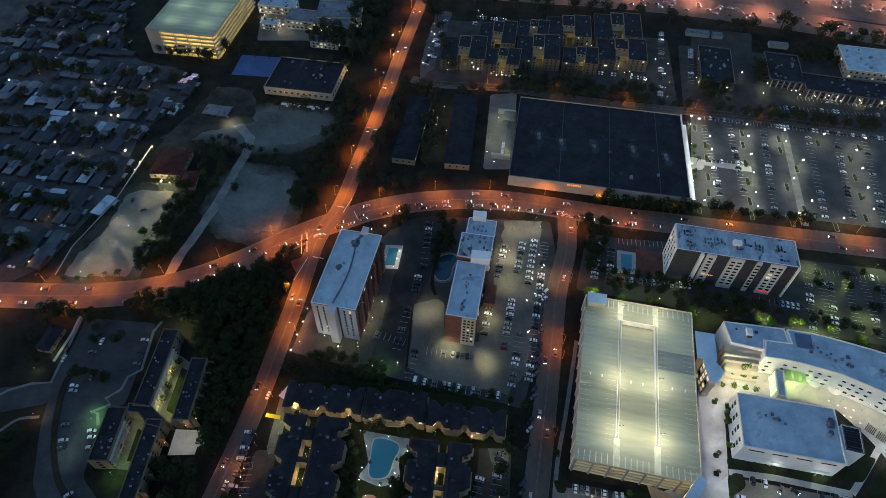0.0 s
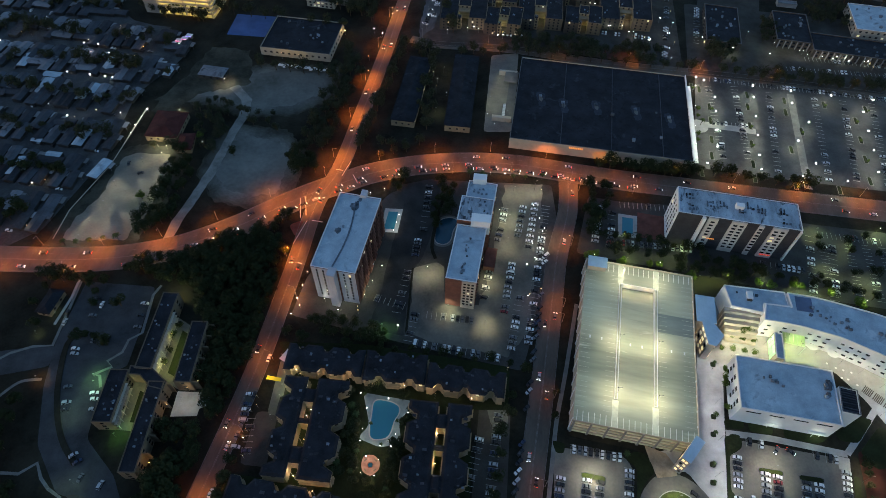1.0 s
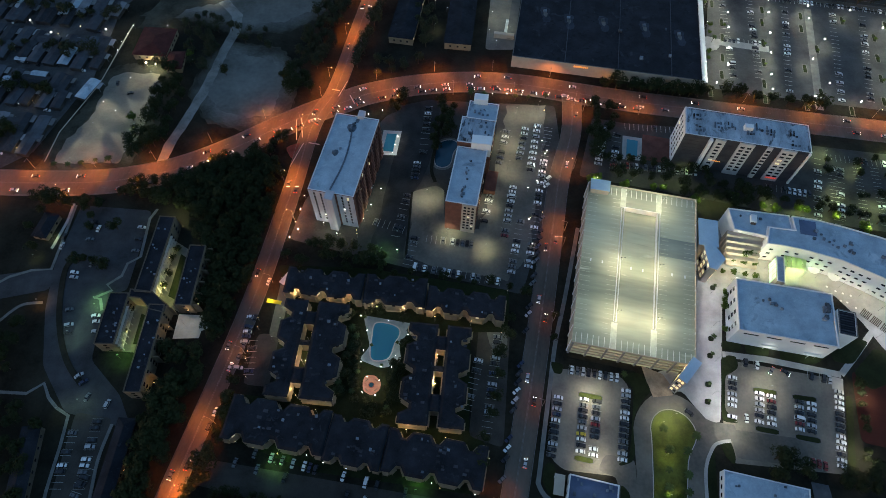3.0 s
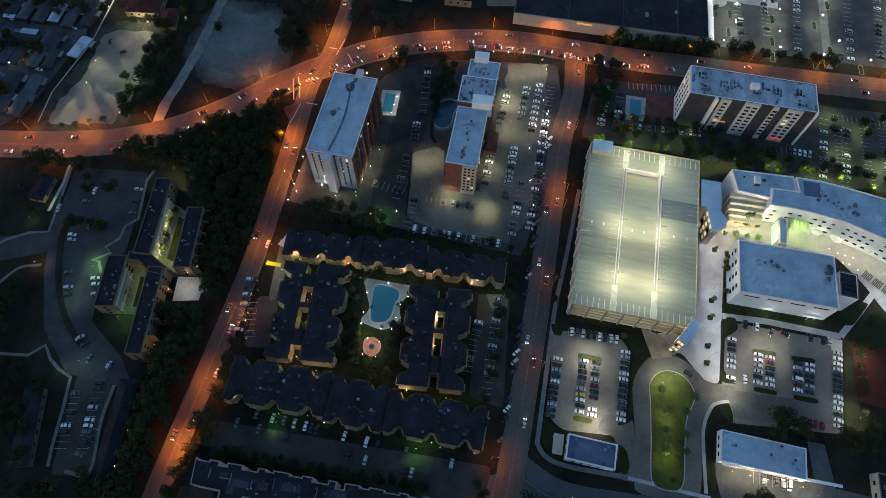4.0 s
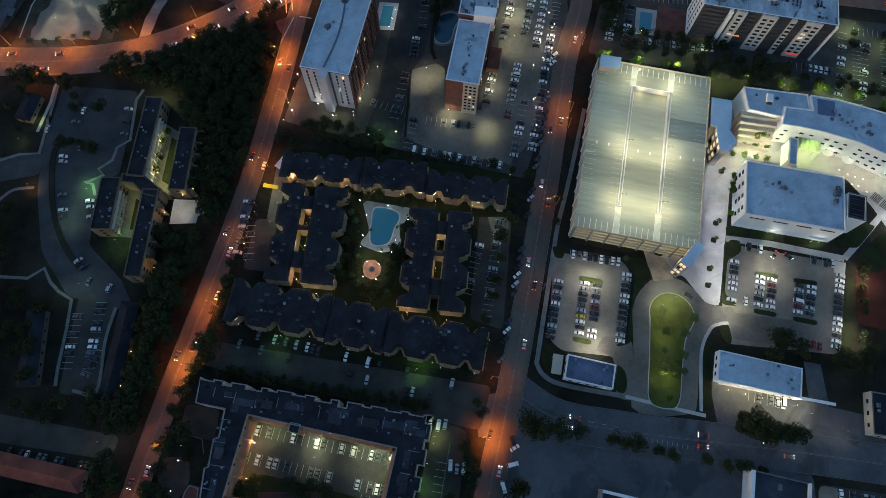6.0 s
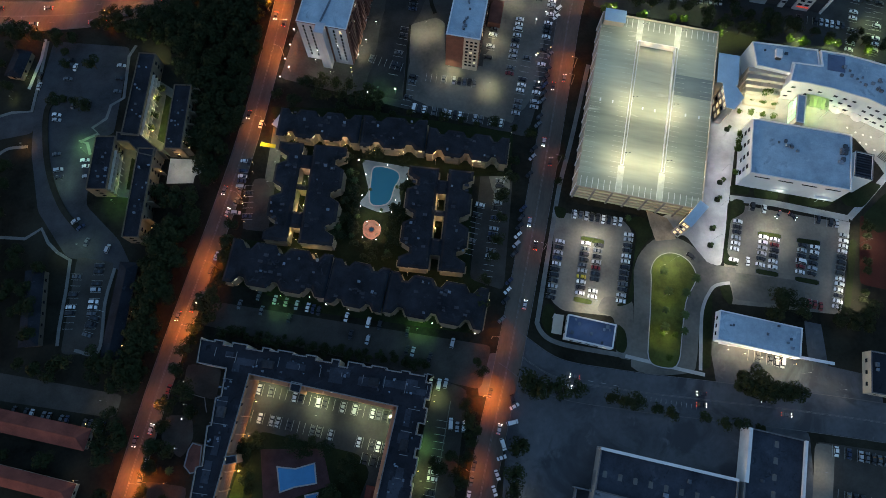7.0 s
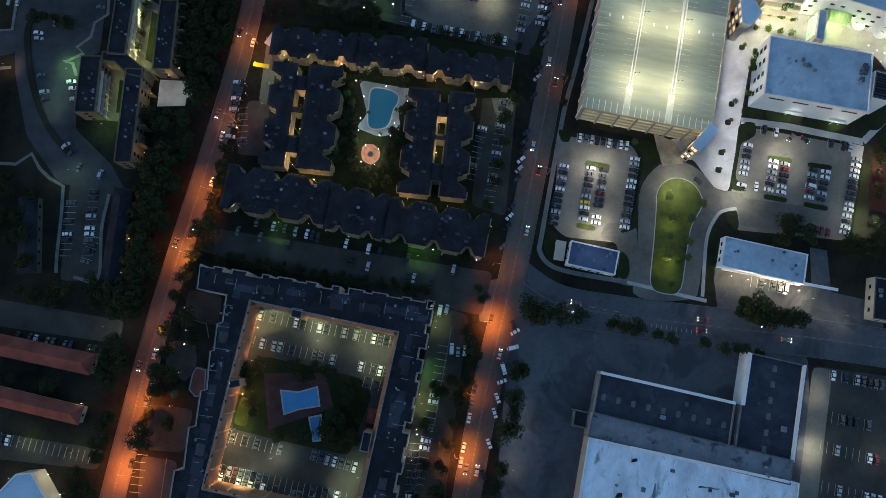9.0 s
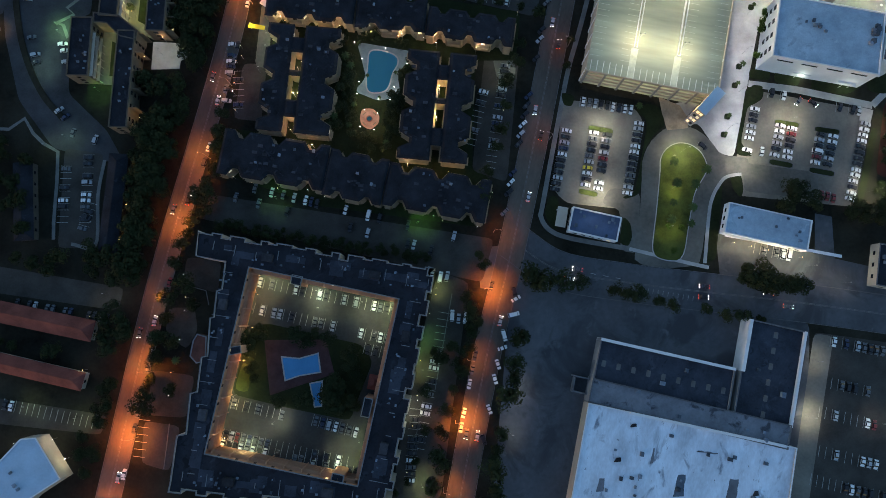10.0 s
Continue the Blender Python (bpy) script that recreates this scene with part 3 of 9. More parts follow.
area("car_park", [(-110.4, 30.5), (-94.8, 29.0), (-95.7, 14.5), (-110.9, 19.2)], M["asphalt"], 0.052, "small dark paved court", "court")
area("car_park", [(-121.9, -19.0), (-103.4, -21.1), (-105.9, -39.0), (-123.0, -38.1)], M["asphalt"], 0.054, "small paved drive beside the street", "driveway")
area("ground_strip", [(35.5, 577.1), (195.4, 582.8), (299.6, 564.1), (421.2, 535.2), (425.0, 543.3), (302.7, 573.8), (197.1, 591.7), (36.1, 597.3)], M["soft"], 0.04, "asphalt strip between motorway carriageways", "road", round_off=False)
area("rough_plot", ragged([(-209.7, 341.4), (-194.2, 386.2), (-183.9, 418.0), (-153.3, 414.2), (-145.2, 373.6), (-181.2, 359.5), (-193.9, 339.0)], 3.0), M["sparse"], 0.012, "rough open plot with thin grass", "ground")
pz = (179.8, 338.9)
area("paved_circle", [(pz[0] + 7 * math.cos(i * 0.524), pz[1] + 7 * math.sin(i * 0.524)) for i in range(12)], M["walkway"], 0.1, "pale round paving at a store entrance", "paving", round_off=False)
for pts in ([(77.8, 65.3), (91.3, 62.9), (89.6, 35.6), (82.0, 36.7), (82.0, 55.3), (73.5, 57.8)],
            [(130.0, 80.4), (140.8, 80.1), (140.0, 72.3), (130.0, 72.6)],
            [(138.1, 77.8), (171.9, 73.9), (171.0, 61.3), (137.9, 64.6)]):
    area("driveway", pts, M["soft2"], 0.105, "worn concrete drive linking the car parks", "driveway")
oo = rounded([(95.9, 35.2), (97.2, 46.0), (98.4, 53.8), (99.3, 61.7), (100.2, 69.6), (100.7, 75.0), (100.6, 77.7), (102.1, 81.8), (105.2, 84.9), (109.2, 86.4), (113.9, 85.9), (118.4, 83.1), (121.0, 78.6), (121.4, 75.4), (120.6, 72.0), (118.1, 68.2), (115.5, 63.6), (114.2, 58.0), (112.2, 47.8), (109.7, 32.9), (102.1, 32.6)], 2)
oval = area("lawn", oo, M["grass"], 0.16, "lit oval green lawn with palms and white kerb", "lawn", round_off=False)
part("kerb", ring(bmesh.new(), inset(oo, -0.4), inset(oo, 0.0), -0.1, 0.24), M["walkway"], oval)

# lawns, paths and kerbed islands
# two paler patches paint the lamplit ground of the tower car park
area("car_park", ragged([(22.2, 185.1), (34.9, 242.1), (39.5, 276.8), (64.8, 279.0), (59.8, 229.9), (48.2, 171.3), (36.7, 153.7), (21.8, 156.7)], 2.2), M["soft2"], 0.05, "worn paving beside a tower block, paled to stand for lamplight", "car park")
area("car_park", ragged([(-16.0, 208.9), (-3.7, 214.9), (1.4, 211.2), (3.3, 184.6), (22.2, 185.1), (21.8, 156.7), (6.7, 158.0), (-17.2, 166.0)], 1.2), M["soft2"], 0.052, "worn paving in front of a tower block, paled to stand for lamplight", "car park")
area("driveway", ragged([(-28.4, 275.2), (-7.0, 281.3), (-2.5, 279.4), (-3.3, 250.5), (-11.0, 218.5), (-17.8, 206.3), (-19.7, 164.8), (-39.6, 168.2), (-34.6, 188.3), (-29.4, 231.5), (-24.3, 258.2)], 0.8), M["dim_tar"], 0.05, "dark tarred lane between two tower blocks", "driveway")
path("hedge_strip", [(-16.8, 209.0), (-18.4, 166.0)], 1.2, M["ground"], 0.8, "dark clipped hedge beside a car park", "hedge", curve=False)
path("hedge_strip", [(-1.9, 279.8), (0.0, 265.6), (-2.9, 250.9), (-6.1, 226.7), (-3.7, 216.2)], 2.0, M["ground"], 0.9, "dark hedge between two car parks", "hedge")
for pts, w in (([(-90.5, 261.7), (-88.2, 245.8)], 0.5), ([(-87.5, 263.2), (-85.0, 247.7)], 0.5), ([(-80.7, 243.8), (-74.0, 242.7)], 0.5), ([(-66.6, 282.1), (-62.2, 295.7)], 0.4),
               ([(-83.7, 243.3), (-89.3, 225.4)], 0.35), ([(-59.5, 283.3), (-55.9, 276.1)], 0.5), ([(-71.3, 287.9), (-66.4, 287.0)], 0.5), ([(77.9, 284.4), (85.7, 282.6)], 0.6)):
    path("crossing_line", pts, w, M["crossing"], 0.155, "worn white crossing line on the road", "road marking", curve=False)
area("traffic_island", [(-94.2, 239.8), (-85.2, 244.1), (-89.0, 230.5)], M["paver"], 0.2, "kerbed triangular traffic island", "island")
c_nw, c_e, c_sw, c_s = corners((-147.9, 159.9, 8.5, 45.3, -2.1)), corners((-127.1, 147.8, 8.5, 34.6, -0.6)), corners((-160.0, 122.8, 9.6, 27.4, 0.2)), corners((-140.0, 108.3, 7.9, 44.7, -0.7))
COURT_1 = [c_nw[1], c_e[0], c_e[3], tuple(Vector(c_nw[1]).lerp(Vector(c_nw[2]), 0.78))]
COURT_2 = [c_sw[1], tuple(Vector(c_s[0]).lerp(Vector(c_s[3]), 0.5)), c_s[3], c_sw[2]]
area("garden_court", COURT_1, M["pale"], 0.06, "paved garden court between two wings", "court", round_off=False)
area("garden_court", COURT_2, M["pale"], 0.06, "paved garden court between two wings", "court", round_off=False)
area("lawn", inset(COURT_1, 4.4), M["dark_grass"], 0.12, "planted bed in a lit garden court", "lawn", round_off=False)
area("lawn", inset(COURT_2, 4.2), M["dark_grass"], 0.12, "planted bed in a lit garden court", "lawn", round_off=False)
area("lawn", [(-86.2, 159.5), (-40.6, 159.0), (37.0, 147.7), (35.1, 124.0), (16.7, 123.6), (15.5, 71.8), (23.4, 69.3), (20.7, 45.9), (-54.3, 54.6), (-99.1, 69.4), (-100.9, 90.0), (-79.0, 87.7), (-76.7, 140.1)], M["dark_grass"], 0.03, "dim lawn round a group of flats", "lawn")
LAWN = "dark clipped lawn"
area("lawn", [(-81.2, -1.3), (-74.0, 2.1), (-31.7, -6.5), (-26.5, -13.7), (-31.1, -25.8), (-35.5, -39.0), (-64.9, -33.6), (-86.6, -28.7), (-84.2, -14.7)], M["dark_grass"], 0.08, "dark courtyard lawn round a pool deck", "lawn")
# brighter green paints the lit strip over the dark courtyard lawn
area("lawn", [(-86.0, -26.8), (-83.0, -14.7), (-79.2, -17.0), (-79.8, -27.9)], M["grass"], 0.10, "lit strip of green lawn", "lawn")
# islands under lamps take the lit green, the others the dark one
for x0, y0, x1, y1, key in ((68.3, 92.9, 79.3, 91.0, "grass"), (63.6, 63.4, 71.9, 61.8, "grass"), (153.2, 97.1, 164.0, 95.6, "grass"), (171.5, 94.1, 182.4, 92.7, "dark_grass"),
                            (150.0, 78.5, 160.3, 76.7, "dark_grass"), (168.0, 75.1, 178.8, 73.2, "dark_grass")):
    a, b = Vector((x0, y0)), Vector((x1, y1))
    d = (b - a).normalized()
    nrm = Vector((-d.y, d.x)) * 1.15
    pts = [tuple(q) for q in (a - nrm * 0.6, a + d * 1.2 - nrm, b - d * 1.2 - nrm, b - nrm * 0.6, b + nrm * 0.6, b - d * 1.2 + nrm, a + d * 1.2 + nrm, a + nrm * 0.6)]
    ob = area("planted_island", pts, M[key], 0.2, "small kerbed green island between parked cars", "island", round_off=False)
    part("kerb", ring(bmesh.new(), inset(pts, -0.35), inset(pts, -0.05), -0.1, 0.26), M["kerb"], ob)
for pts in ([(89.3, 101.6), (95.0, 104.6), (100.6, 103.6), (103.6, 95.0), (98.9, 91.0), (95.0, 85.9), (92.6, 79.7), (92.0, 72.2), (92.0, 67.4), (90.3, 62.0), (84.4, 60.0), (83.2, 61.0), (88.6, 63.1), (90.8, 72.1), (93.6, 87.0), (95.2, 96.8)],
            [(140.8, 113.9), (149.0, 112.3), (148.1, 107.8), (144.7, 105.5), (141.0, 103.8), (137.2, 86.5), (142.5, 81.6), (141.6, 80.6), (134.9, 81.3)],
            [(131.8, 71.7), (137.1, 72.2), (137.8, 65.0), (136.4, 61.4), (133.0, 65.5)],
            [(197.4, 95.4), (200.4, 94.4), (191.4, 60.3), (188.4, 60.7)],
            [(55.7, 109.3), (62.3, 107.7), (60.9, 102.6), (56.9, 103.1)],
            [(52.5, 45.1), (48.0, 52.3), (50.1, 60.7), (54.2, 60.7), (55.6, 48.5)], [(83.3, 52.4), (86.7, 49.1), (87.3, 42.7), (85.4, 38.6), (81.4, 40.0)],
            [(123.6, 60.1), (128.6, 68.9), (124.2, 33.2), (118.7, 31.8)]):
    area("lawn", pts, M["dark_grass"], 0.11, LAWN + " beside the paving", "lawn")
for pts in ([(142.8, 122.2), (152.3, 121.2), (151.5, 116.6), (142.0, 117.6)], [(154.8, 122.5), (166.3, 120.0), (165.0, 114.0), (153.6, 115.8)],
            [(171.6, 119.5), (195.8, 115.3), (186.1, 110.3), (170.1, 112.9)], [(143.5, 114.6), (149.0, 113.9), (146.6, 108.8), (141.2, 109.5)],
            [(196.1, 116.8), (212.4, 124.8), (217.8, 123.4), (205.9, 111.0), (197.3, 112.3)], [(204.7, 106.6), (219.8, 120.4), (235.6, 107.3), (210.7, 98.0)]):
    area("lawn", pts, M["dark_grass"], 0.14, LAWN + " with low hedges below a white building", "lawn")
path("footpath", [(76.4, 187.5), (65.9, 144.7), (59.2, 120.0), (54.9, 97.7), (47.5, 57.5), (46.7, 51.0), (50.9, 45.1), (60.6, 41.7), (85.9, 37.6)], 2.1, M["path_grey"], 0.15, "pale concrete footpath round the car park")
path("footpath", [(141.9, 114.9), (163.3, 112.6), (198.3, 105.6)], 3.2, M["walkway"], 0.15, "pale concrete footpath along the car park", curve=False)
path("footpath", [(198.3, 105.6), (207.7, 114.8), (222.7, 130.3)], 3.0, M["walkway"], 0.15, "pale concrete footpath across a lawn", curve=False)
path("footpath", [(85.9, 37.6), (112.2, 31.7), (121.0, 29.9)], 1.6, M["walkway"], 0.17, "pale concrete footpath beside the street", curve=False)
path("footpath", [(137.1, 72.4), (133.7, 72.0), (129.7, 70.7), (126.9, 67.5), (123.9, 62.1), (121.9, 54.2), (119.3, 31.8)], 1.5, M["walkway"], 0.17, "pale concrete footpath beside the looped drive")
area("paving", [(192.9, 104.8), (198.6, 103.5), (196.8, 96.9), (191.9, 98.4)], M["walkway"], 0.14, "pale concrete pad at the end of a footpath", "paving", round_off=False)
path("hedge_strip", [(62.5, 112.4), (97.0, 105.7)], 1.8, M["ground"], 0.7, "dark clipped hedge along the parking garage", "hedge", curve=False)
for pts in ([(-158.9, 193.4), (-161.6, 186.9), (-160.3, 162.7), (-166.1, 158.2), (-167.1, 150.9), (-173.2, 145.5), (-169.6, 142.4), (-178.0, 137.7), (-174.2, 137.2), (-171.6, 130.9)],
            [(-205.0, 194.8), (-204.9, 178.7), (-205.1, 153.9), (-215.0, 153.0), (-225.4, 148.8), (-234.7, 141.1)],
            [(-202.9, 134.6), (-212.5, 133.1), (-218.1, 127.9), (-225.0, 117.9)],
            [(-208.1, 87.6), (-194.5, 87.1), (-187.8, 92.3), (-183.3, 85.4), (-178.2, 80.8), (-171.4, 77.1), (-170.6, 63.9), (-170.4, 44.5), (-169.8, 37.1)],
            [(-150.0, 73.7), (-151.7, 57.7), (-151.0, 35.0), (-161.8, 35.3)]):
    path("footpath", pts, 1.5, M["path_grey"], 0.12, "grey concrete footpath between dark lawns", curve=len(pts) < 6)
path("footpath", [(-206.4, 195.8), (-206.3, 184.4), (-209.1, 166.4)], 1.5, M["walkway"], 0.12, "pale concrete footpath", curve=False)
path("footpath", [(178.7, 342.1), (219.4, 334.5)], 6, M["walkway"], 0.09, "pale paved crossing in a car park", curve=False)
path("footpath", [(257.1, 376.9), (238.5, 280.4)], 5, M["path_grey"], 0.09, "pale paved strip in a car park", curve=False)
path("boundary_wall", [(-231.6, 223.6), (-230.4, 245.9), (-218.3, 285.7), (-211.9, 341.8)], 0.4, M["stucco"], 2.0, "low pale boundary wall", "wall", curve=False)

# ---- buildings ----
def win_mesh(w, h, name="window_pane"):
    """A window with a frame standing proud of a recessed pane."""
    bm = bmesh.new()
    box(bm, -w / 2, -0.05, -h / 2, w / 2, 0.03, h / 2)
    me = bpy.data.meshes.new(name)
    bm.to_mesh(me)
    bm.free()
    return me


WIN, FAR_WIN = {}, {}


def window_row(parent, p, q, z, n, w, h, lit=0.1, margin=1.5, off=0.06, kinds=("glass", "room", "room2"), name="window", ease=1.0):
    """n windows along the wall from p to q (the outside is on the right hand), at the height z of their middle."""
    p, q = Vector(p), Vector(q)
    d = (q - p).normalized()
    out = Vector((d.y, -d.x))
    span = (q - p).length - 2 * margin
    for i in range(n):
        at = p + d * (margin + span * (i + 0.5) / n) + out * off
        k = kinds[0] if random.random() > lit else kinds[1 + (random.random() < 0.6)]
        if (w, h, k) not in WIN:
            WIN[w, h, k] = win_mesh(w, h)
            WIN[w, h, k].materials.append(M[k])
        at_m = pose(at.x, at.y, z, 0, 0, math.degrees(math.atan2(d.y, d.x)))
        if at.y > 172:
            FAR_WIN.setdefault(parent, []).append((WIN[w, h, k], at_m))
            continue
        meshed(name, WIN[w, h, k], None, parent).matrix_basis = at_m


def building(name, label, category, pts, h, wall, roof, parapet=0.7, cap=None, thick=0.4, z0=-0.2, group="", overhang=0.0):
    """Walls, a roof below its parapet, and a coping on the parapet."""
    pts = ccw(pts)
    cap = cap or ("dark_wall" if roof == "shingle" else "cap" if roof in ("dark_roof", "shingle", "grey_roof", "shop_roof") else "trim")
    ob = thing(name, label, category, group)
    bm = ring(bmesh.new(), pts, inset(pts, thick), z0, h)
    part("wall", bm, M[wall], ob)
    bm = prism(bmesh.new(), inset(pts, thick * 0.5), h - parapet - 0.3, h - parapet, bottom=True)
    split_faces(bm)
    part("roof", bm, M[roof], ob)
    if cap:
        part("coping", ring(bmesh.new(), inset(pts, -0.06 - overhang), inset(pts, thick + 0.06), h, h + 0.14), M[cap], ob)
    return ob


AC = None


def ac_units(parent, r, z, n, size=1.6, seed=0, spread=0.8):
    """Rooftop air conditioners: cased boxes with a fan grille on top."""
    global AC
    if AC is None:
        bm = bmesh.new()
        v = box(bm, -0.5, -0.4, 0, 0.5, 0.4, 0.62)
        bmesh.ops.bevel(bm, geom=bm.edges[:], offset=0.04, segments=1, affect="EDGES")
        bmesh.ops.create_cone(bm, cap_ends=True, segments=14, radius1=0.28, radius2=0.26, depth=0.1, matrix=Matrix.Translation((0, 0, 0.66)))
        for s in (-1, 1):
            box(bm, -0.45, s * 0.3 - 0.04, -0.1, 0.45, s * 0.3 + 0.04, 0)
        AC = bpy.data.meshes.new("air_conditioner")
        bm.to_mesh(AC)
        bm.free()
        AC.materials.append(M["unit"])
    rnd = random.Random(seed)
    cx, cy, w, d, a = r
    for i in range(n):
        u, v = rot((rnd.random() - 0.5) * w * spread, (rnd.random() - 0.5) * d * spread, a)
        ob = meshed("air_conditioner", AC, None, parent)
        s = size * rnd.uniform(0.7, 1.4)
        ob.matrix_basis = pose(cx + u, cy + v, z + 0.1 * s, 0, 0, a + 90 * rnd.randrange(2)) @ Matrix.Diagonal((s, s, s, 1))


def toothed(r, step, depth, faces=(0, 1, 2, 3)):
    """A rectangle whose long edges step in and out, with splayed corners."""
    c, out = corners(r), []
    for k in range(4):
        a, b = Vector(c[k]), Vector(c[(k + 1) % 4])
        L = (b - a).length
        d = (b - a) / L
        nrm = Vector((-d.y, d.x))
        n = int(L // step)
        out.append(tuple(a))
        if k in faces and n >= 1:
            s = L / n
            for i in range(n):
                o = a + d * (s * i)
                for t, e in ((0.28, 0), (0.43, 1), (0.57, 1), (0.72, 0)):
                    out.append(tuple(o + d * (s * t) + nrm * (depth * e)))
    return out


# tower block with a white fin on its gable
def tower_a():
    r = (-52.4, 213.2, 24.6, 53.5, -10.3)
    c = corners(r)
    ob = building("apartment_tower", "ten storey brick tower block with a pale blue white roof", "apartment building", c, 29, "brick", "white_roof", 0.35)
    cx, cy, w, d, a = r
    # pale gable with vertical window bands, and a fin in the middle
    m = pose(cx, cy, 0, 0, 0, a)
    for x0, x1 in ((-w / 2 + 0.3, -w * 0.1), (w * 0.13, w / 2 - 0.3)):
        bm = bmesh.new()
        box(bm, x0, -d / 2 - 0.35, 0, x1, -d / 2 + 0.1, 28.4, m)
        part("gable_panel", bm, M["lilac_wall"], ob)
        p, q = m @ Vector((x0, -d / 2 - 0.35, 0)), m @ Vector((x1, -d / 2 - 0.35, 0))
        for f in range(9):
            window_row(ob, p.xy, q.xy, 4.4 + f * 2.75, 2, 0.9, 1.9, 0.03, margin=1.2)
    bm = bmesh.new()
    box(bm, -w * 0.1, -d / 2 - 4.6, 0, w * 0.08, -d / 2 + 1, 29.6, m)
    part("stair_fin", bm, M["lilac_wall"], ob, "tall plain white stair shaft")
    bm = bmesh.new()
    box(bm, -w * 0.07 + 2, d / 2 - 1.5, 28, w * 0.07 + 2, d / 2 + 3.0, 31.0, m)
    part("lift_house", bm, M["lilac_wall"], ob)
    bm = bmesh.new()
    run = [(m @ Vector((2.2 * math.sin(i * 0.2) - 1, -d / 2 + 2 + i * (d - 14) / 14, 0))).xy for i in range(15)]
    strip(bm, run, -0.45, 0.45, 28.9, 0.3)
    part("pipe_run", bm, M["smear"], ob)
    # the middle patch paints shade beside the raised slab; the others are stains
    for x_, y_, g in ((-49.9, 231.0, 1.0), (-57.4, 213.6, 0.7), (-47.5, 236.5, 0.5)):
        pts = ragged([(x_ + g * 2.6 * math.cos(k) * (1 + 0.3 * math.sin(3 * k)), y_ + g * 3.4 * math.sin(k)) for k in (0, 0.8, 1.6, 2.4, 3.1, 3.9, 4.7, 5.5)], 0.8 * g, 0.9)
        bm = prism(bmesh.new(), pts, 28.3, 28.66)
        split_faces(bm)
        part("roof_stain", bm, M["smear"], ob, "dark patch on the roof, stain and painted slab shade")
    bm = bmesh.new()
    box(bm, -5.6, 2.4, 28.3, 0.6, 7.2, 28.9, m)
    part("raised_slab", bm, M["white_roof"], ob)
    # side facades with balconies
    bal = None
    for k in (1, 3):
        p, q = Vector(c[k]), Vector(c[(k + 1) % 4])
        dd = (q - p).normalized()
        out = Vector((dd.y, -dd.x))
        for i in range(6):
            at = p + (q - p) * ((i + 0.5) / 6)
            for f in range(9):
                if bal is None:
                    bm = bmesh.new()
                    box(bm, -2.6, -1.3, 0, 2.6, 0.1, 0.18)
                    box(bm, -2.6, -1.3, 0.18, 2.6, -1.2, 1.1)
                    b = part("balcony", bm, M["brick"], ob)
                    bal = b.data
                else:
                    b = meshed("balcony", bal, None, ob)
                b.matrix_basis = pose(at.x, at.y, 2.6 + f * 2.75, 0, 0, math.degrees(math.atan2(dd.y, dd.x)))
        for f in range(9):
            window_row(ob, p, q, 4.3 + f * 2.75, 12, 1.6, 1.4, 0.06)
    ac_units(ob, (-49.5, 232.0, 5, 8, a), 28.65, 9, 1.1, 3)
    ac_units(ob, (cx - 4, cy + 2, 5, 6, a), 28.65, 3, 1.6, 4)
    return ob


def tower_b():
    parts = (((13.5, 202.7, 16.6, 37.5, -9.5), 26, "white_roof"), ((18.8, 231.8, 19.0, 18.4, -9.0), 28, "streaked"), ((22.6, 248.5, 17.0, 13.0, -9.5), 26, "white_roof"))
    ob = thing("apartment_tower", "nine storey brick tower block with stepped pale roofs", "apartment building")
    for (r, h, roof) in parts:
        c = corners(r)
        part("wall", ring(bmesh.new(), c, inset(c, 0.4), -0.2, h), M["brick"], ob)
        part("roof", prism(bmesh.new(), inset(c, 0.2), h - 0.6, h - 0.3, bottom=True), M[roof], ob)
        part("coping", ring(bmesh.new(), inset(c, -0.1), inset(c, 0.5), h, h + 0.15), M["trim"], ob)
    for r, h in (((21.4, 223.5, 10.8, 5.9, -5.7), 30.6), ((21.6, 256.0, 8.0, 5.0, -6.6), 29.5)):
        c = corners(r)
        part("lift_house", prism(bmesh.new(), c, 20, h), M["white_wall"], ob)
    r = (13.5, 202.7, 16.6, 37.5, -9.5)
    cx, cy, w, d, a = r
    m = pose(cx, cy, 0, 0, 0, a)
    bm = bmesh.new()
    box(bm, 0.5, -d / 2 - 0.5, 0, w / 2 - 0.2, -d / 2 + 0.1, 25.8, m)
    part("gable_panel", bm, M["stucco"], ob)
    p, q = m @ Vector((0.5, -d / 2 - 0.5, 0)), m @ Vector((w / 2 - 0.2, -d / 2 - 0.5, 0))
    for f in range(8):
        window_row(ob, p.xy, q.xy, 4.2 + f * 2.75, 3, 1.3, 1.3, 0.05, margin=0.6)
    for rr, k in ((r, 1), (r, 3), ((22.6, 248.5, 17.0, 13.0, -9.5), 1), ((18.8, 231.8, 19.0, 18.4, -9.0), 1), ((18.8, 231.8, 19.0, 18.4, -9.0), 3)):
        c = corners(rr)
        for f in range(8):
            window_row(ob, c[k], c[(k + 1) % 4], 4.2 + f * 2.75, max(2, int(rr[3] / 4)), 1.7, 1.4, 0.06)
    ac_units(ob, (18.8, 231.8, 19.0, 18.4, -9.0), 27.7, 16, 1.3, 5)
    ac_units(ob, (cx, cy, 3, d, a), 25.7, 16, 1.0, 6)
    ac_units(ob, (22.6, 248.5, 12.0, 8.0, -9.5), 25.7, 9, 1.1, 7)
    return ob


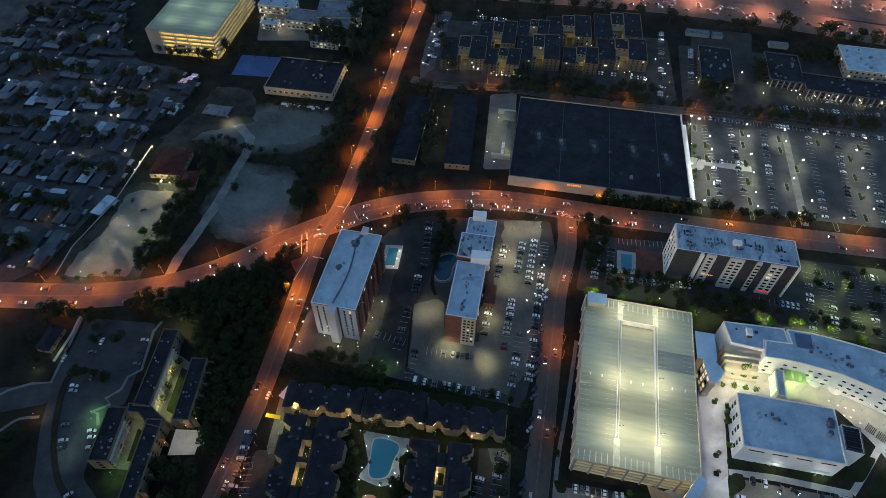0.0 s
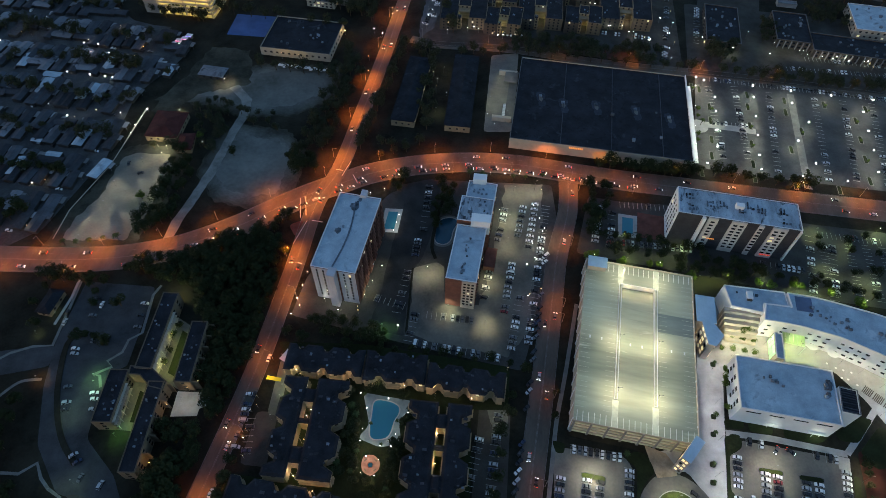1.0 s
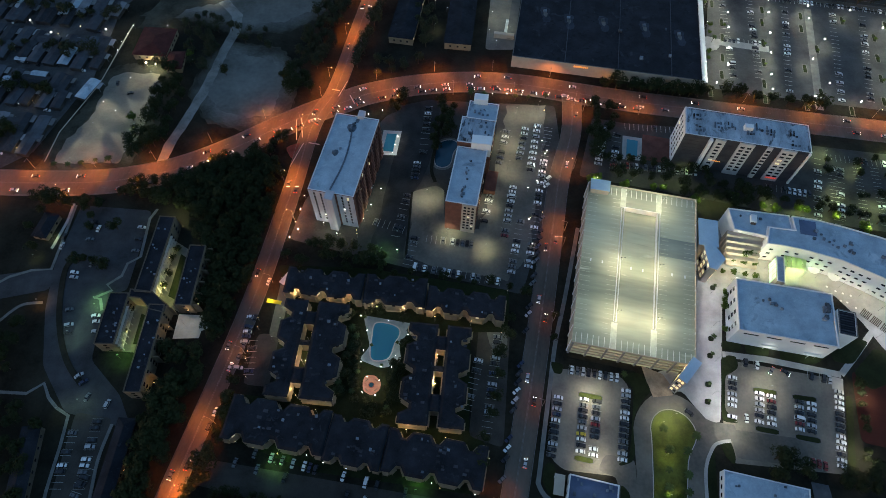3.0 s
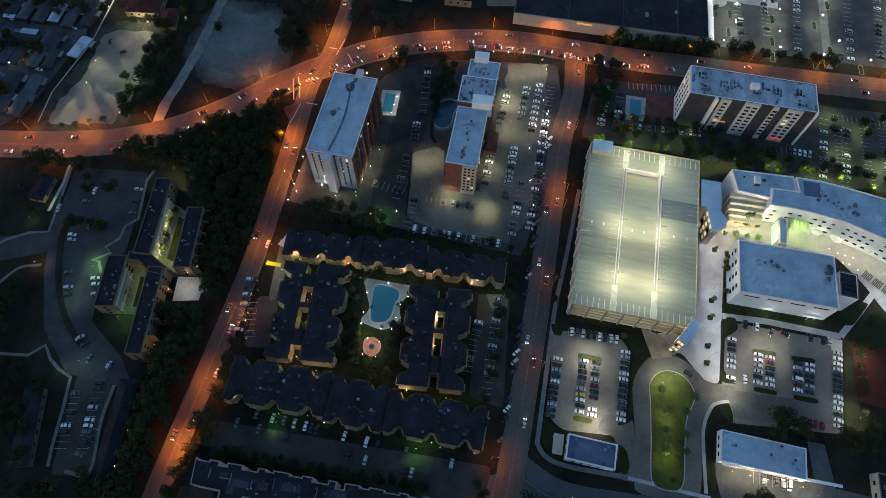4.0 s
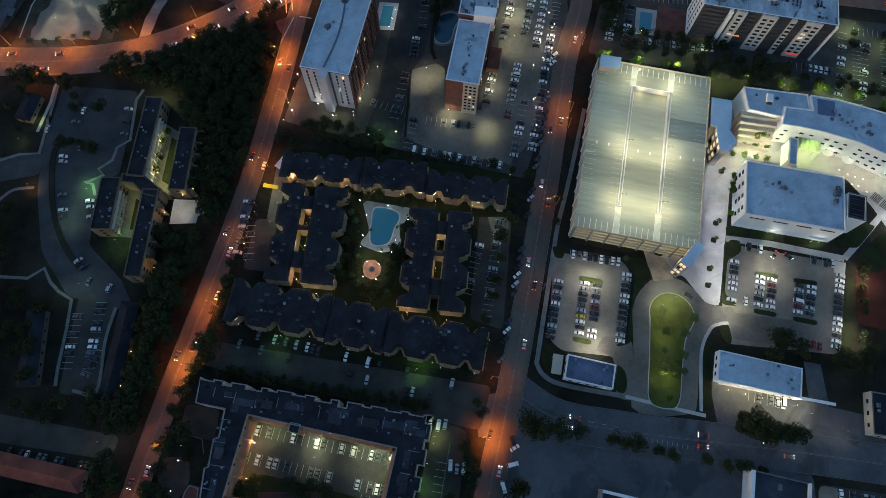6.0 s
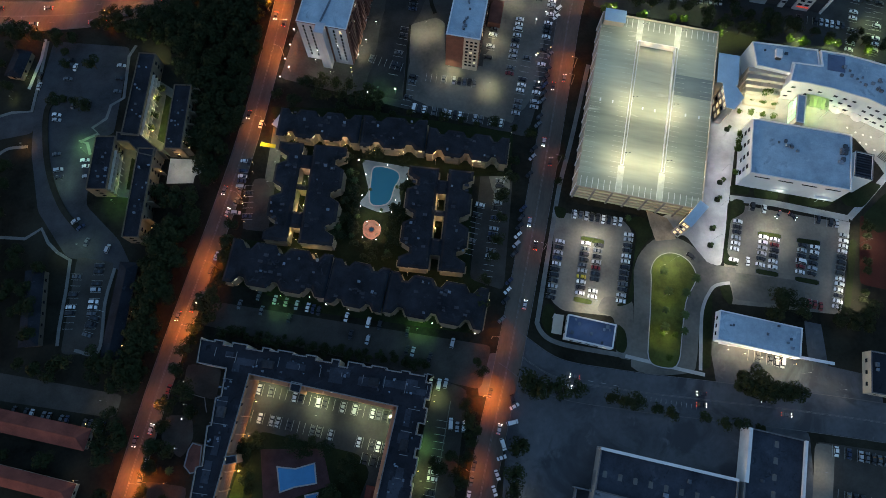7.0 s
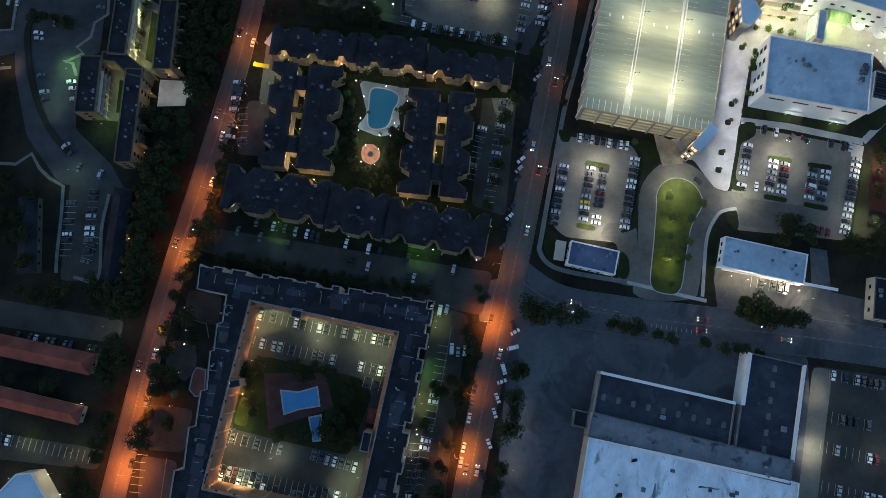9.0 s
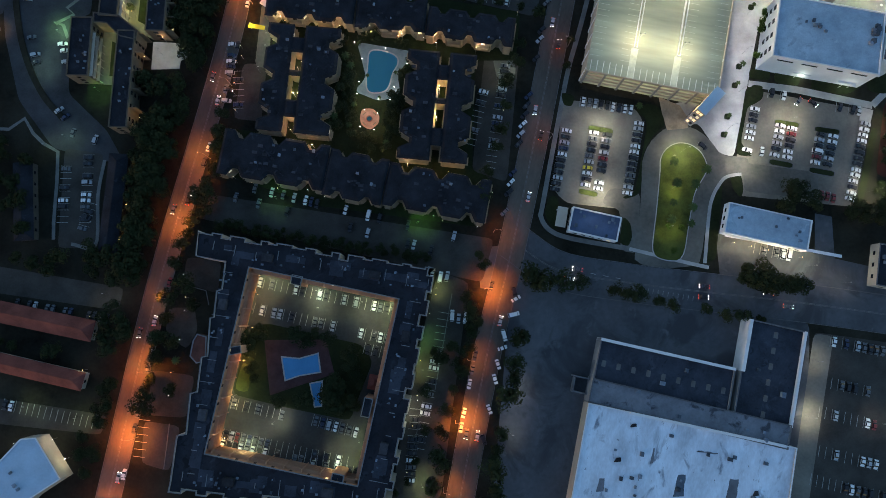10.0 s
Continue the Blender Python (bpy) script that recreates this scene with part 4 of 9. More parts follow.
def tower_c():
    r = (171.0, 238.6, 68.4, 20.3, -10.1)
    cx, cy, w, d, a = r
    m = pose(cx, cy, 0, 0, 0, a)
    ob = building("apartment_tower", "wide nine storey tower block with striped pale facade and patched roof", "apartment building",
                  corners(r), 27, "slate_wall", "streaked", 0.35)
    # pale fins and recessed dark bays across the long front
    for x0, x1, mm, dep in ((-0.30, -0.275, "white_wall", 2.0), (-0.25, -0.17, "pale_wall", 0.9), (-0.06, 0.06, "pale_wall", 0.9), (0.16, 0.20, "pale_wall", 1.0),
                            (0.27, 0.39, "pale_wall", 0.9), (0.485, 0.50, "white_wall", 1.2)):
        bm = bmesh.new()
        box(bm, x0 * w, -d / 2 - dep, 0, x1 * w, -d / 2 + 0.1, 26.6, m)
        part("facade_bay", bm, M[mm], ob)
        if (x1 - x0) > 0.03:
            p, q = m @ Vector((x0 * w, -d / 2 - dep, 0)), m @ Vector((x1 * w, -d / 2 - dep, 0))
            for f in range(8):
                window_row(ob, p.xy, q.xy, 4.4 + f * 2.75, 1 if x1 - x0 < 0.1 else 2, 2.2, 1.3, 0.04, margin=0.5)
    for x0, x1 in ((-0.49, -0.31), (-0.16, -0.07), (0.07, 0.15), (0.205, 0.265), (0.40, 0.48)):
        for f in range(9):
            bm = bmesh.new()
            box(bm, x0 * w, -d / 2 - 0.8, 2.5 + f * 2.75, x1 * w, -d / 2 + 0.1, 2.7 + f * 2.75, m)
            box(bm, x0 * w, -d / 2 - 0.8, 2.7 + f * 2.75, x1 * w, -d / 2 - 0.72, 3.6 + f * 2.75, m)
            part("balcony", bm, M["slate_wall"], ob)
    bm = bmesh.new()
    box(bm, -w / 2 - 0.3, -d / 2 + 0.2, 0, -w / 2 + 0.1, d / 2 - 0.2, 26.8, m)
    part("gable_panel", bm, M["white_wall"], ob)
    p, q = m @ Vector((-w / 2 - 0.3, d / 2, 0)), m @ Vector((-w / 2 - 0.3, -d / 2, 0))
    for f in range(8):
        window_row(ob, p.xy, q.xy, 4.2 + f * 2.75, 4, 1.4, 1.5, 0.04)
    # low walls and dark plant beds on the roof
    rnd = random.Random(8)
    for fx, fy, n in ((-0.40, 0.18, 6), (-0.38, -0.22, 5), (-0.23, 0.0, 6), (-0.12, 0.05, 5), (0.03, -0.08, 5), (0.10, 0.12, 4), (0.19, 0.0, 7), (0.37, 0.1, 5), (0.38, -0.25, 4)):
        for i in range(n):
            bm = bmesh.new()
            x, y = fx * w + (i % 3 - 1) * 1.7 + rnd.uniform(-0.4, 0.4), fy * d + (i // 3 - 0.5) * 2.6 + rnd.uniform(-0.5, 0.5)
            lw, ld = rnd.choice(((0.8, 1.9), (1.1, 1.1), (0.6, 2.4), (1.4, 0.8)))
            box(bm, x - lw / 2, y - ld / 2, 26.6, x + lw / 2, y + ld / 2, 26.9 + rnd.random() * 0.7, m)
            part("roof_plant", bm, M[rnd.choice(("smear", "smear", "vent"))], ob)
    bm = bmesh.new()
    box(bm, -2, -1, 26.5, 2.5, 2, 29.4, m)
    part("lift_house", bm, M["white_wall"], ob)
    bm = bmesh.new()
    for i in range(5):
        box(bm, -0.19 * w + i * 0.9, -d / 2 - 1.35, 9.4, -0.19 * w + i * 0.9 + 0.6, -d / 2 - 1.25, 10.2, m)
    part("sign", bm, M["sign"], ob, "small lit orange sign")
    bm = bmesh.new()
    for i in range(7):
        box(bm, 0.29 * w + i * 0.9, -d / 2 - 1.35, 2.6, 0.29 * w + i * 0.9 + 0.6, -d / 2 - 1.25, 3.4, m)
    part("sign", bm, M["sign_red"], ob, "small lit red sign")
    return ob


def garage():
    """Open parking structure: decks, spandrels, columns, and a sunken ramp bay in the top deck."""
    r = (101.8, 156.6, 58.8, 97.3, -10.7)
    cx, cy, w, d, a = r
    m = pose(cx, cy, 0, 0, 0, a)
    ob = thing("parking_garage", "floodlit concrete parking garage with pale empty top deck", "parking garage")
    H, n = 14.0, 4
    step = (H - 1.1) / n
    sx0, sx1, sy0, sy1 = -9.6, 9.6, -d / 2 + 15, d / 2 - 13.5
    # top deck round the ramp bay
    bm = bmesh.new()
    for x0, y0, x1, y1 in ((-w / 2, -d / 2, sx0, d / 2), (sx1, -d / 2, w / 2, d / 2), (sx0, -d / 2, sx1, sy0), (sx0, sy1, sx1, d / 2)):
        box(bm, x0, y0, H - 1.4, x1, y1, H - 1.1, m)
    part("top_deck", bm, M["deck"], ob, "pale stained concrete deck")
    bm = bmesh.new()
    z1 = H - 1.1 - step * 0.8
    v = box(bm, sx0, sy0, H - 1.4, sx1, sy1, H - 1.1, m)
    for u in v:
        if (m.inverted() @ u.co).y > 0:
            u.co.z += z1 - (H - 1.1)
    part("ramp", bm, M["deck"], ob)
    bm = bmesh.new()
    for x in (sx0, sx1):
        box(bm, x - 0.75, sy0, H - 4.2, x - 0.5, sy1, H - 0.1, m)
        box(bm, x + 0.5, sy0, H - 4.2, x + 0.75, sy1, H - 0.1, m)
        box(bm, x - 0.75, sy0 - 0.25, H - 4.2, x + 0.75, sy0, H - 0.1, m)
    box(bm, sx0, sy1 - 0.2, H - 4.2, sx1, sy1 + 0.2, H - 0.1, m)
    part("ramp_wall", bm, M["trim"], ob)
    for k in range(n):
        bm = bmesh.new()
        z = step * k
        box(bm, -w / 2 + 0.3, -d / 2 + 0.3, z - 0.3 if k else -0.2, w / 2 - 0.3, d / 2 - 0.3, z if k else 0.09, m)
        part("deck_slab", bm, M["deck"], ob)
    for k in range(1, n + 1):
        z = step * k
        bm = bmesh.new()
        for x0, y0, x1, y1 in ((-w / 2, -d / 2, w / 2, -d / 2 + 0.3), (-w / 2, d / 2 - 0.3, w / 2, d / 2), (-w / 2, -d / 2 + 0.3, -w / 2 + 0.3, d / 2 - 0.3),
                               (w / 2 - 0.3, -d / 2 + 0.3, w / 2, d / 2 - 0.3)):
            box(bm, x0, y0, z - 0.7, x1, y1, z + (1.1 if k == n else 0.9), m)
        part("spandrel", bm, M["stucco"], ob)
    for i in range(8):
        for y in (-d / 2 - 0.15, d / 2 + 0.15):
            bm = bmesh.new()
            x = -w / 2 + 1 + i * (w - 2) / 7
            box(bm, x - 0.45, y - 0.25, -0.2, x + 0.45, y + 0.25, H - 0.3, m)
            part("column", bm, M["grey_wall"], ob)
    for i in range(13):
        for x in (-w / 2 + 0.15, w / 2 - 0.15):
            bm = bmesh.new()
            y = -d / 2 + 1 + i * (d - 2) / 12
            box(bm, x - 0.25, y - 0.5, -0.2, x + 0.25, y + 0.5, H - 0.3, m)
            part("column", bm, M["trim"], ob)
    bm = bmesh.new()
    for x in (sx0, sx1):
        box(bm, x - 0.5, sy0, H - 1.4, x + 0.5, sy1, H - 1.0, m)
    part("ramp_gutter", bm, M["deck"], ob)
    for x in (sx0, sx1):
        for y0, y1 in ((-d / 2 + 0.4, sy0 - 0.3), (sy1 + 0.3, d / 2 - 0.4)):
            bm = bmesh.new()
            box(bm, x - 1.5, y0, H - 1.2, x + 1.5, y1, H - 1.09, m)
            part("walk_strip", bm, M["deck_faint"], ob, "pale painted walking strip")
    # thin dark slab paints the fall-off of light between two mast rows
    for x0, y0, x1, y1 in ((sx1 + 0.8, 9.0, w / 2 - 0.4, 20.5),):
        bm = bmesh.new()
        box(bm, x0, y0, H - 1.2, x1, y1, H - 1.094, m)
        part("coated_bay", bm, M["deck_shade"], ob, "deck bay darkened to stand for shade between mast lamps")
    for x in (-24.0, -18.0, -3.0, 3.0, 17.5, 24.0):
        bm = bmesh.new()
        box(bm, x - 0.35, -1.9, H - 1.2 if abs(x) > 9 else H - 3.2, x + 0.35, -0.3, H - 0.95 if abs(x) > 9 else H - 2.2, m)
        part("kerb_block", bm, M["trim"], ob, "short white wheel stop")
    # stall lines on the deck
    bm = bmesh.new()
    zl = H - 1.075
    for i in range(21):
        x = -w / 2 + 2 + i * (w - 4) / 20
        for y0, y1 in ((-d / 2 + 0.8, -d / 2 + 6), (d / 2 - 6, d / 2 - 0.8)):
            box(bm, x - 0.13, y0, zl - 0.01, x + 0.13, y1, zl + 0.012, m)
    tagged(part("stall_marking", bm, M["deck_line"], ob), kind="stuff")
    bm = bmesh.new()
    for i in range(31):
        y = -d / 2 + 8 + i * 2.7
        for x0, x1 in ((-w / 2 + 0.8, -w / 2 + 6), (sx0 - 5.6, sx0 - 0.5), (sx1 + 0.5, sx1 + 5.6), (w / 2 - 6, w / 2 - 0.8)):
            box(bm, x0, y - 0.06, zl - 0.01, x1, y + 0.06, zl + 0.012, m)
    tagged(part("stall_marking", bm, M["deck_faint"], ob), "faded stall lines", kind="stuff")
    # strip lights under the decks along the front
    for k in range(n):
        d_ = bpy.data.lights.new("deck_light", "AREA")
        d_.shape, d_.size, d_.size_y, d_.energy, d_.color = "RECTANGLE", w - 6, 1.0, 2600, (1.0, 0.86, 0.55)
        L = new("deck_light", d_)
        L.matrix_world = m @ pose(0, -d / 2 + 4, step * (k + 1) - 0.45)
        bm = bmesh.new()
        for i in range(12):
            x = -w / 2 + 4 + i * (w - 8) / 11
            box(bm, x - 0.7, -d / 2 + 2.4, step * (k + 1) - 0.42, x + 0.7, -d / 2 + 2.7, step * (k + 1) - 0.32, m)
        part("strip_light", bm, M["warm"], ob)
    # mast lights on the ramp walls
    for x in (sx0, sx1):
        for y in (-31.5, -2.0, 39.2):
            at = m @ Vector((x, y, H + 8.0))
            post = thing("mast_light", "slim twin headed mast light on a parking deck", "lamp post", "mast lights on the garage", Matrix.Translation((at.x, at.y, H - 0.1)))
            bm = bmesh.new()
            tube(bm, (0, 0, 0), (0, 0, 8.3), 0.06, 0.045)
            part("pole", bm, M["trim"], post)
            for s in (-1, 1):
                bm = bmesh.new()
                box(bm, s * 0.9 - 0.3, -0.16, 8.2, s * 0.9 + 0.3, 0.16, 8.34)
                tube(bm, (0, 0, 8.2), (s * 0.8, 0, 8.3), 0.04)
                part("lamp_head", bm, M["dark_steel"], post)
            lamp("mast_lamp", "POINT", (at.x, at.y, H + 7.9), 9500 if y < 0 else 7000, (1.0, 0.97, 0.66), 0.3)
    # rooftop stair box at the far corner
    c = corners((87.2, 205.2, 6.8, 3.4, -9.5))
    c = inset(c, -1.6)
    part("stair_box", prism(bmesh.new(), c, 0, 16.6), M["stucco"], ob)
    part("stair_roof", prism(bmesh.new(), inset(c, -0.3), 16.6, 16.9, bottom=True), M["blue_roof"], ob)
    for x in (-5.0, 5.0):
        at = m @ Vector((x, sy1 - 1.2, H - 1.0))
        lamp("ramp_light", "POINT", at, 260, WARM, 0.2)
    # glazed stair tower turned out of the corner
    rs = (115.9, 98.8, 3.9, 17.0, -41.8)
    st = thing("stair_tower", "glazed stair tower with slanted blue roof on the garage corner", "stair tower")
    c = corners((rs[0] + 1.5, rs[1] + 1.6, 4.2, 13.0, rs[4]))
    part("wall", ring(bmesh.new(), c, inset(c, 0.3), -0.2, 16.2), M["grey_wall"], st)
    part("roof", prism(bmesh.new(), inset(c, -0.25), 16.2, 16.6, bottom=True), M["blue_roof"], st, "blue metal roof slab")
    for k in (3,):
        for f in range(4):
            window_row(st, c[k], c[0], 2.6 + f * 3.8, 3, 3.1, 2.7, 0.9 if f == 3 else 0.3, margin=0.8)
    for f in range(4):
        window_row(st, c[0], c[1], 2.6 + f * 3.8, 2, 1.2, 2.0, 0.6 if f < 3 else 1.0, margin=0.5, kinds=("glass", "room2", "room"))
    st = thing("stair_tower", "glazed stair tower with folded blue roof beside the garage", "stair tower")
    c = ccw([(137.3, 168.4), (143.0, 168.2), (146.9, 160.5), (141.3, 154.2), (137.6, 155.4)])
    part("wall", ring(bmesh.new(), inset(c, 0.6), inset(c, 0.9), -0.2, 15.6), M["stucco"], st)
    part("roof", prism(bmesh.new(), c, 15.6, 16.1, bottom=True), M["blue_roof"], st, "blue metal roof slab")
    w_ = inset(c, 0.6)
    for p0, p1 in zip(w_, w_[1:] + w_[:1]):
        if (Vector(p1) - Vector(p0)).length > 4:
            for f in range(4):
                window_row(st, p0, p1, 3 + f * 3.5, 3, 2.0, 2.0, 0.75, margin=0.4)
    c = corners((142.2, 177.9, 9.5, 16, -9.5))
    part("passage_wall", ring(bmesh.new(), c, inset(c, 0.3), -0.2, 13.4), M["stucco"], st)
    part("passage_roof", prism(bmesh.new(), inset(c, -0.4), 13.4, 13.8, bottom=True), M["blue_roof"], st, "blue metal roof slab")


def campus():
    wing = building("campus_building", "short white campus wing with pale blue roof above terraces", "office building", [(155.4, 193.2), (187.6, 189.2), (187.2, 179.9), (174.2, 181.5), (172.1, 175.7), (156.0, 179.6)], 14.8, "white_wall", "white_roof", 0.4)
    ac_units(wing, (170, 187, 24, 6, -9), 14.4, 3, 1.4, 10)
    pts = [(174.4, 181.0), (187.8, 179.3), (188.2, 188.2), (200.5, 186.2), (212.9, 182.5), (231.2, 176.2), (250.0, 168.5), (241.1, 141.0), (224.1, 152.0), (207.2, 161.3), (191.2, 166.5), (178.8, 169.5), (170.6, 170.5)]
    ob = building("campus_building", "long angled white campus building with pale blue roof", "office building", pts, 16, "white_wall", "white_roof", 0.5)
    q = ccw(pts)
    for p0, p1 in zip(q, q[1:] + q[:1]):
        L = (Vector(p1) - Vector(p0)).length
        if L > 8 and (p0[0] + p1[0]) / 2 > (173.2, 174.5)[0]:
            for z in (3.2, 7.2, 11.2):
                window_row(ob, p0, p1, z, int(L / 4.4), 1.9, 1.2, 0.03)
    ac_units(ob, (205, 173, 30, 9, -20), 15.5, 18, 1.3, 9)
    ac_units(ob, (232, 162, 12, 8, -25), 15.5, 6, 1.4, 11)
    r = (171.0, 132.2, 46.9, 29.0, -9.8)
    c = corners(r)
    ob = building("campus_building", "square white campus building with pale blue roof", "office building", c, 15, "white_wall", "white_roof", 0.5)
    for k in range(4):
        L = (Vector(c[k]) - Vector(c[(k + 1) % 4])).length
        for z in ((12.2,) if k == 0 else (4.4, 8.0, 11.6)):
            window_row(ob, c[k], c[(k + 1) % 4], z, int(L / (10 if k in (0, 2) else 7)), 7.0 if k in (0, 2) else 2.2, 0.9 if k in (0, 2) else 2.0, 0.04)
    ac_units(ob, (r[0] - 6, r[1] + 3, 12, 8, r[4]), 14.5, 6, 1.4, 12)
    ac_units(ob, (r[0] + 20, r[1], 4, 14, r[4]), 14.5, 10, 1.6, 13)
    c = corners((199.4, 126.6, 8.5, 13.4, -13.3))
    ob = building("plant_house", "dark louvred rooftop plant house with pale frame", "plant room", c, 15.4, "white_wall", "dark_roof", 0.7, cap="cap")
    for k in range(9):
        u, v = rot(0, -5.4 + 1.35 * k, -13.3)
        part("louvre", prism(bmesh.new(), corners((199.4 + u, 126.6 + v, 7.0, 0.5, -13.3)), 14.6, 15.1), M["vent"], ob)


def split_wing(r, gap, bridge, shift):
    """Two halves of a wing and the two bridges over the slot between them."""
    cx, cy, w, d, a = r
    out = []
    for x0, x1, side in ((-w / 2, shift - gap / 2, (3,)), (shift + gap / 2, w / 2, (1,))):
        u, v = rot((x0 + x1) / 2, 0, a)
        out.append(((cx + u, cy + v, x1 - x0, d, a), 14.5, 4.6, side))
    for lo, hi in ((-0.36, -0.2), (0.02, 0.075), (0.24, 0.38)):
        u, v = rot(shift, (lo + hi) / 2 * d, a)
        out.append(((cx + u, cy + v, gap + 0.3, (hi - lo) * d, a), 99, 0, ()))
    return out


def condos():
    """Low flats with dark shingled roofs and stepped fronts round a pool court."""
    items = (((-58.3, 144.8, 40.1, 15.1, -5.0), 13, 2.8, (0, 2)), ((-22.0, 141.5, 31.6, 16.6, -3.9), 15, 2.6, (0, 2)), ((13.7, 135.5, 39.4, 14.0, -7.5), 13, 2.8, (0, 2)), *split_wing((-62.2, 109.9, 32.7, 49.7, -4.5), 5.0, 6.0, -2.1), *split_wing((-0.6, 98.5, 30.8, 50.0, -4.7), 4.6, 6.0, 1.2),
             ((-71.5, 73.0, 47.0, 20.5, -8.7), 15, 3.4, (0, 2)), ((-35.4, 65.9, 26.2, 20.9, -10.4), 12, 2.6, (0, 2)), ((0.1, 59.6, 45.2, 19.3, -9.8), 15, 3.4, (0, 2)))
    hr = random.Random(33)
    for i, (r, step, depth, faces) in enumerate(items):
        pts = toothed(r, step, depth, faces)
        ob = thing("apartment_block", "three storey tan apartment block with dark shingled hipped roof", "apartment building", "flats round the pool")
        part("wall", ring(bmesh.new(), inset(pts, 0.5), inset(pts, 0.9), -0.2, 9.3), M["beige"], ob)
        bm = bmesh.new()
        o, n_ = ccw(pts), len(pts)
        up = inset(pts, 1.3)
        lo, hi = [bm.verts.new((*p, 9.2)) for p in o], [bm.verts.new((*p, 10.3)) for p in up]
        for k in range(n_):
            j = (k + 1) % n_
            bm.faces.new((lo[k], lo[j], hi[j], hi[k]))
        bm.faces.new(hi)
        bm.faces.new(lo[::-1])
        split_faces(bm)
        part("roof", bm, M["shingle"], ob)
        for q in range(int(r[2] * r[3] / 70)):
            u, v = rot((hr.random() - 0.5) * r[2] * 0.7, (hr.random() - 0.5) * r[3] * 0.7, r[4])
            bm = bmesh.new()
            e = hr.uniform(0.5, 1.1)
            box(bm, -e, -e * 0.6, 10.2, e, e * 0.6, 10.3 + hr.uniform(0.15, 0.5), pose(r[0] + u, r[1] + v, 0, 0, 0, r[4]))
            part("roof_vent", bm, M["vent"], ob)
        ac_units(ob, r, 10.3, int(r[2] * r[3] / 160), 1.0, 20 + i, 0.75)
        face = ccw(inset(pts, 0.5))
        for p0, p1 in zip(face, face[1:] + face[:1]):
            p0, p1 = Vector(p0), Vector(p1)
            L = (p1 - p0).length
            if L < 3.2 or step == 99:
                continue
            for z in (4.7, 7.5):
                window_row(ob, p0, p1, z, max(1, int(L / 5.5)), 1.6, 1.5, 0.10, margin=0.6, off=0.03)
            # railed balconies on the upper floors
            mm = pose(p0.x, p0.y, 0, 0, 0, math.degrees(math.atan2((p1 - p0).y, (p1 - p0).x)))
            for z in (3.2, 6.0):
                bm = bmesh.new()
                box(bm, 0.5, -1.1, z, L - 0.5, 0.05, z + 0.14, mm)
                box(bm, 0.5, -1.1, z + 1.0, L - 0.5, -1.02, z + 1.1, mm)
                for q in range(int((L - 1) / 0.9) + 1):
                    box(bm, 0.5 + q * 0.9, -1.09, z + 0.1, 0.57 + q * 0.9, -1.03, z + 1.05, mm)
                part("balcony", bm, M["beige"], ob)


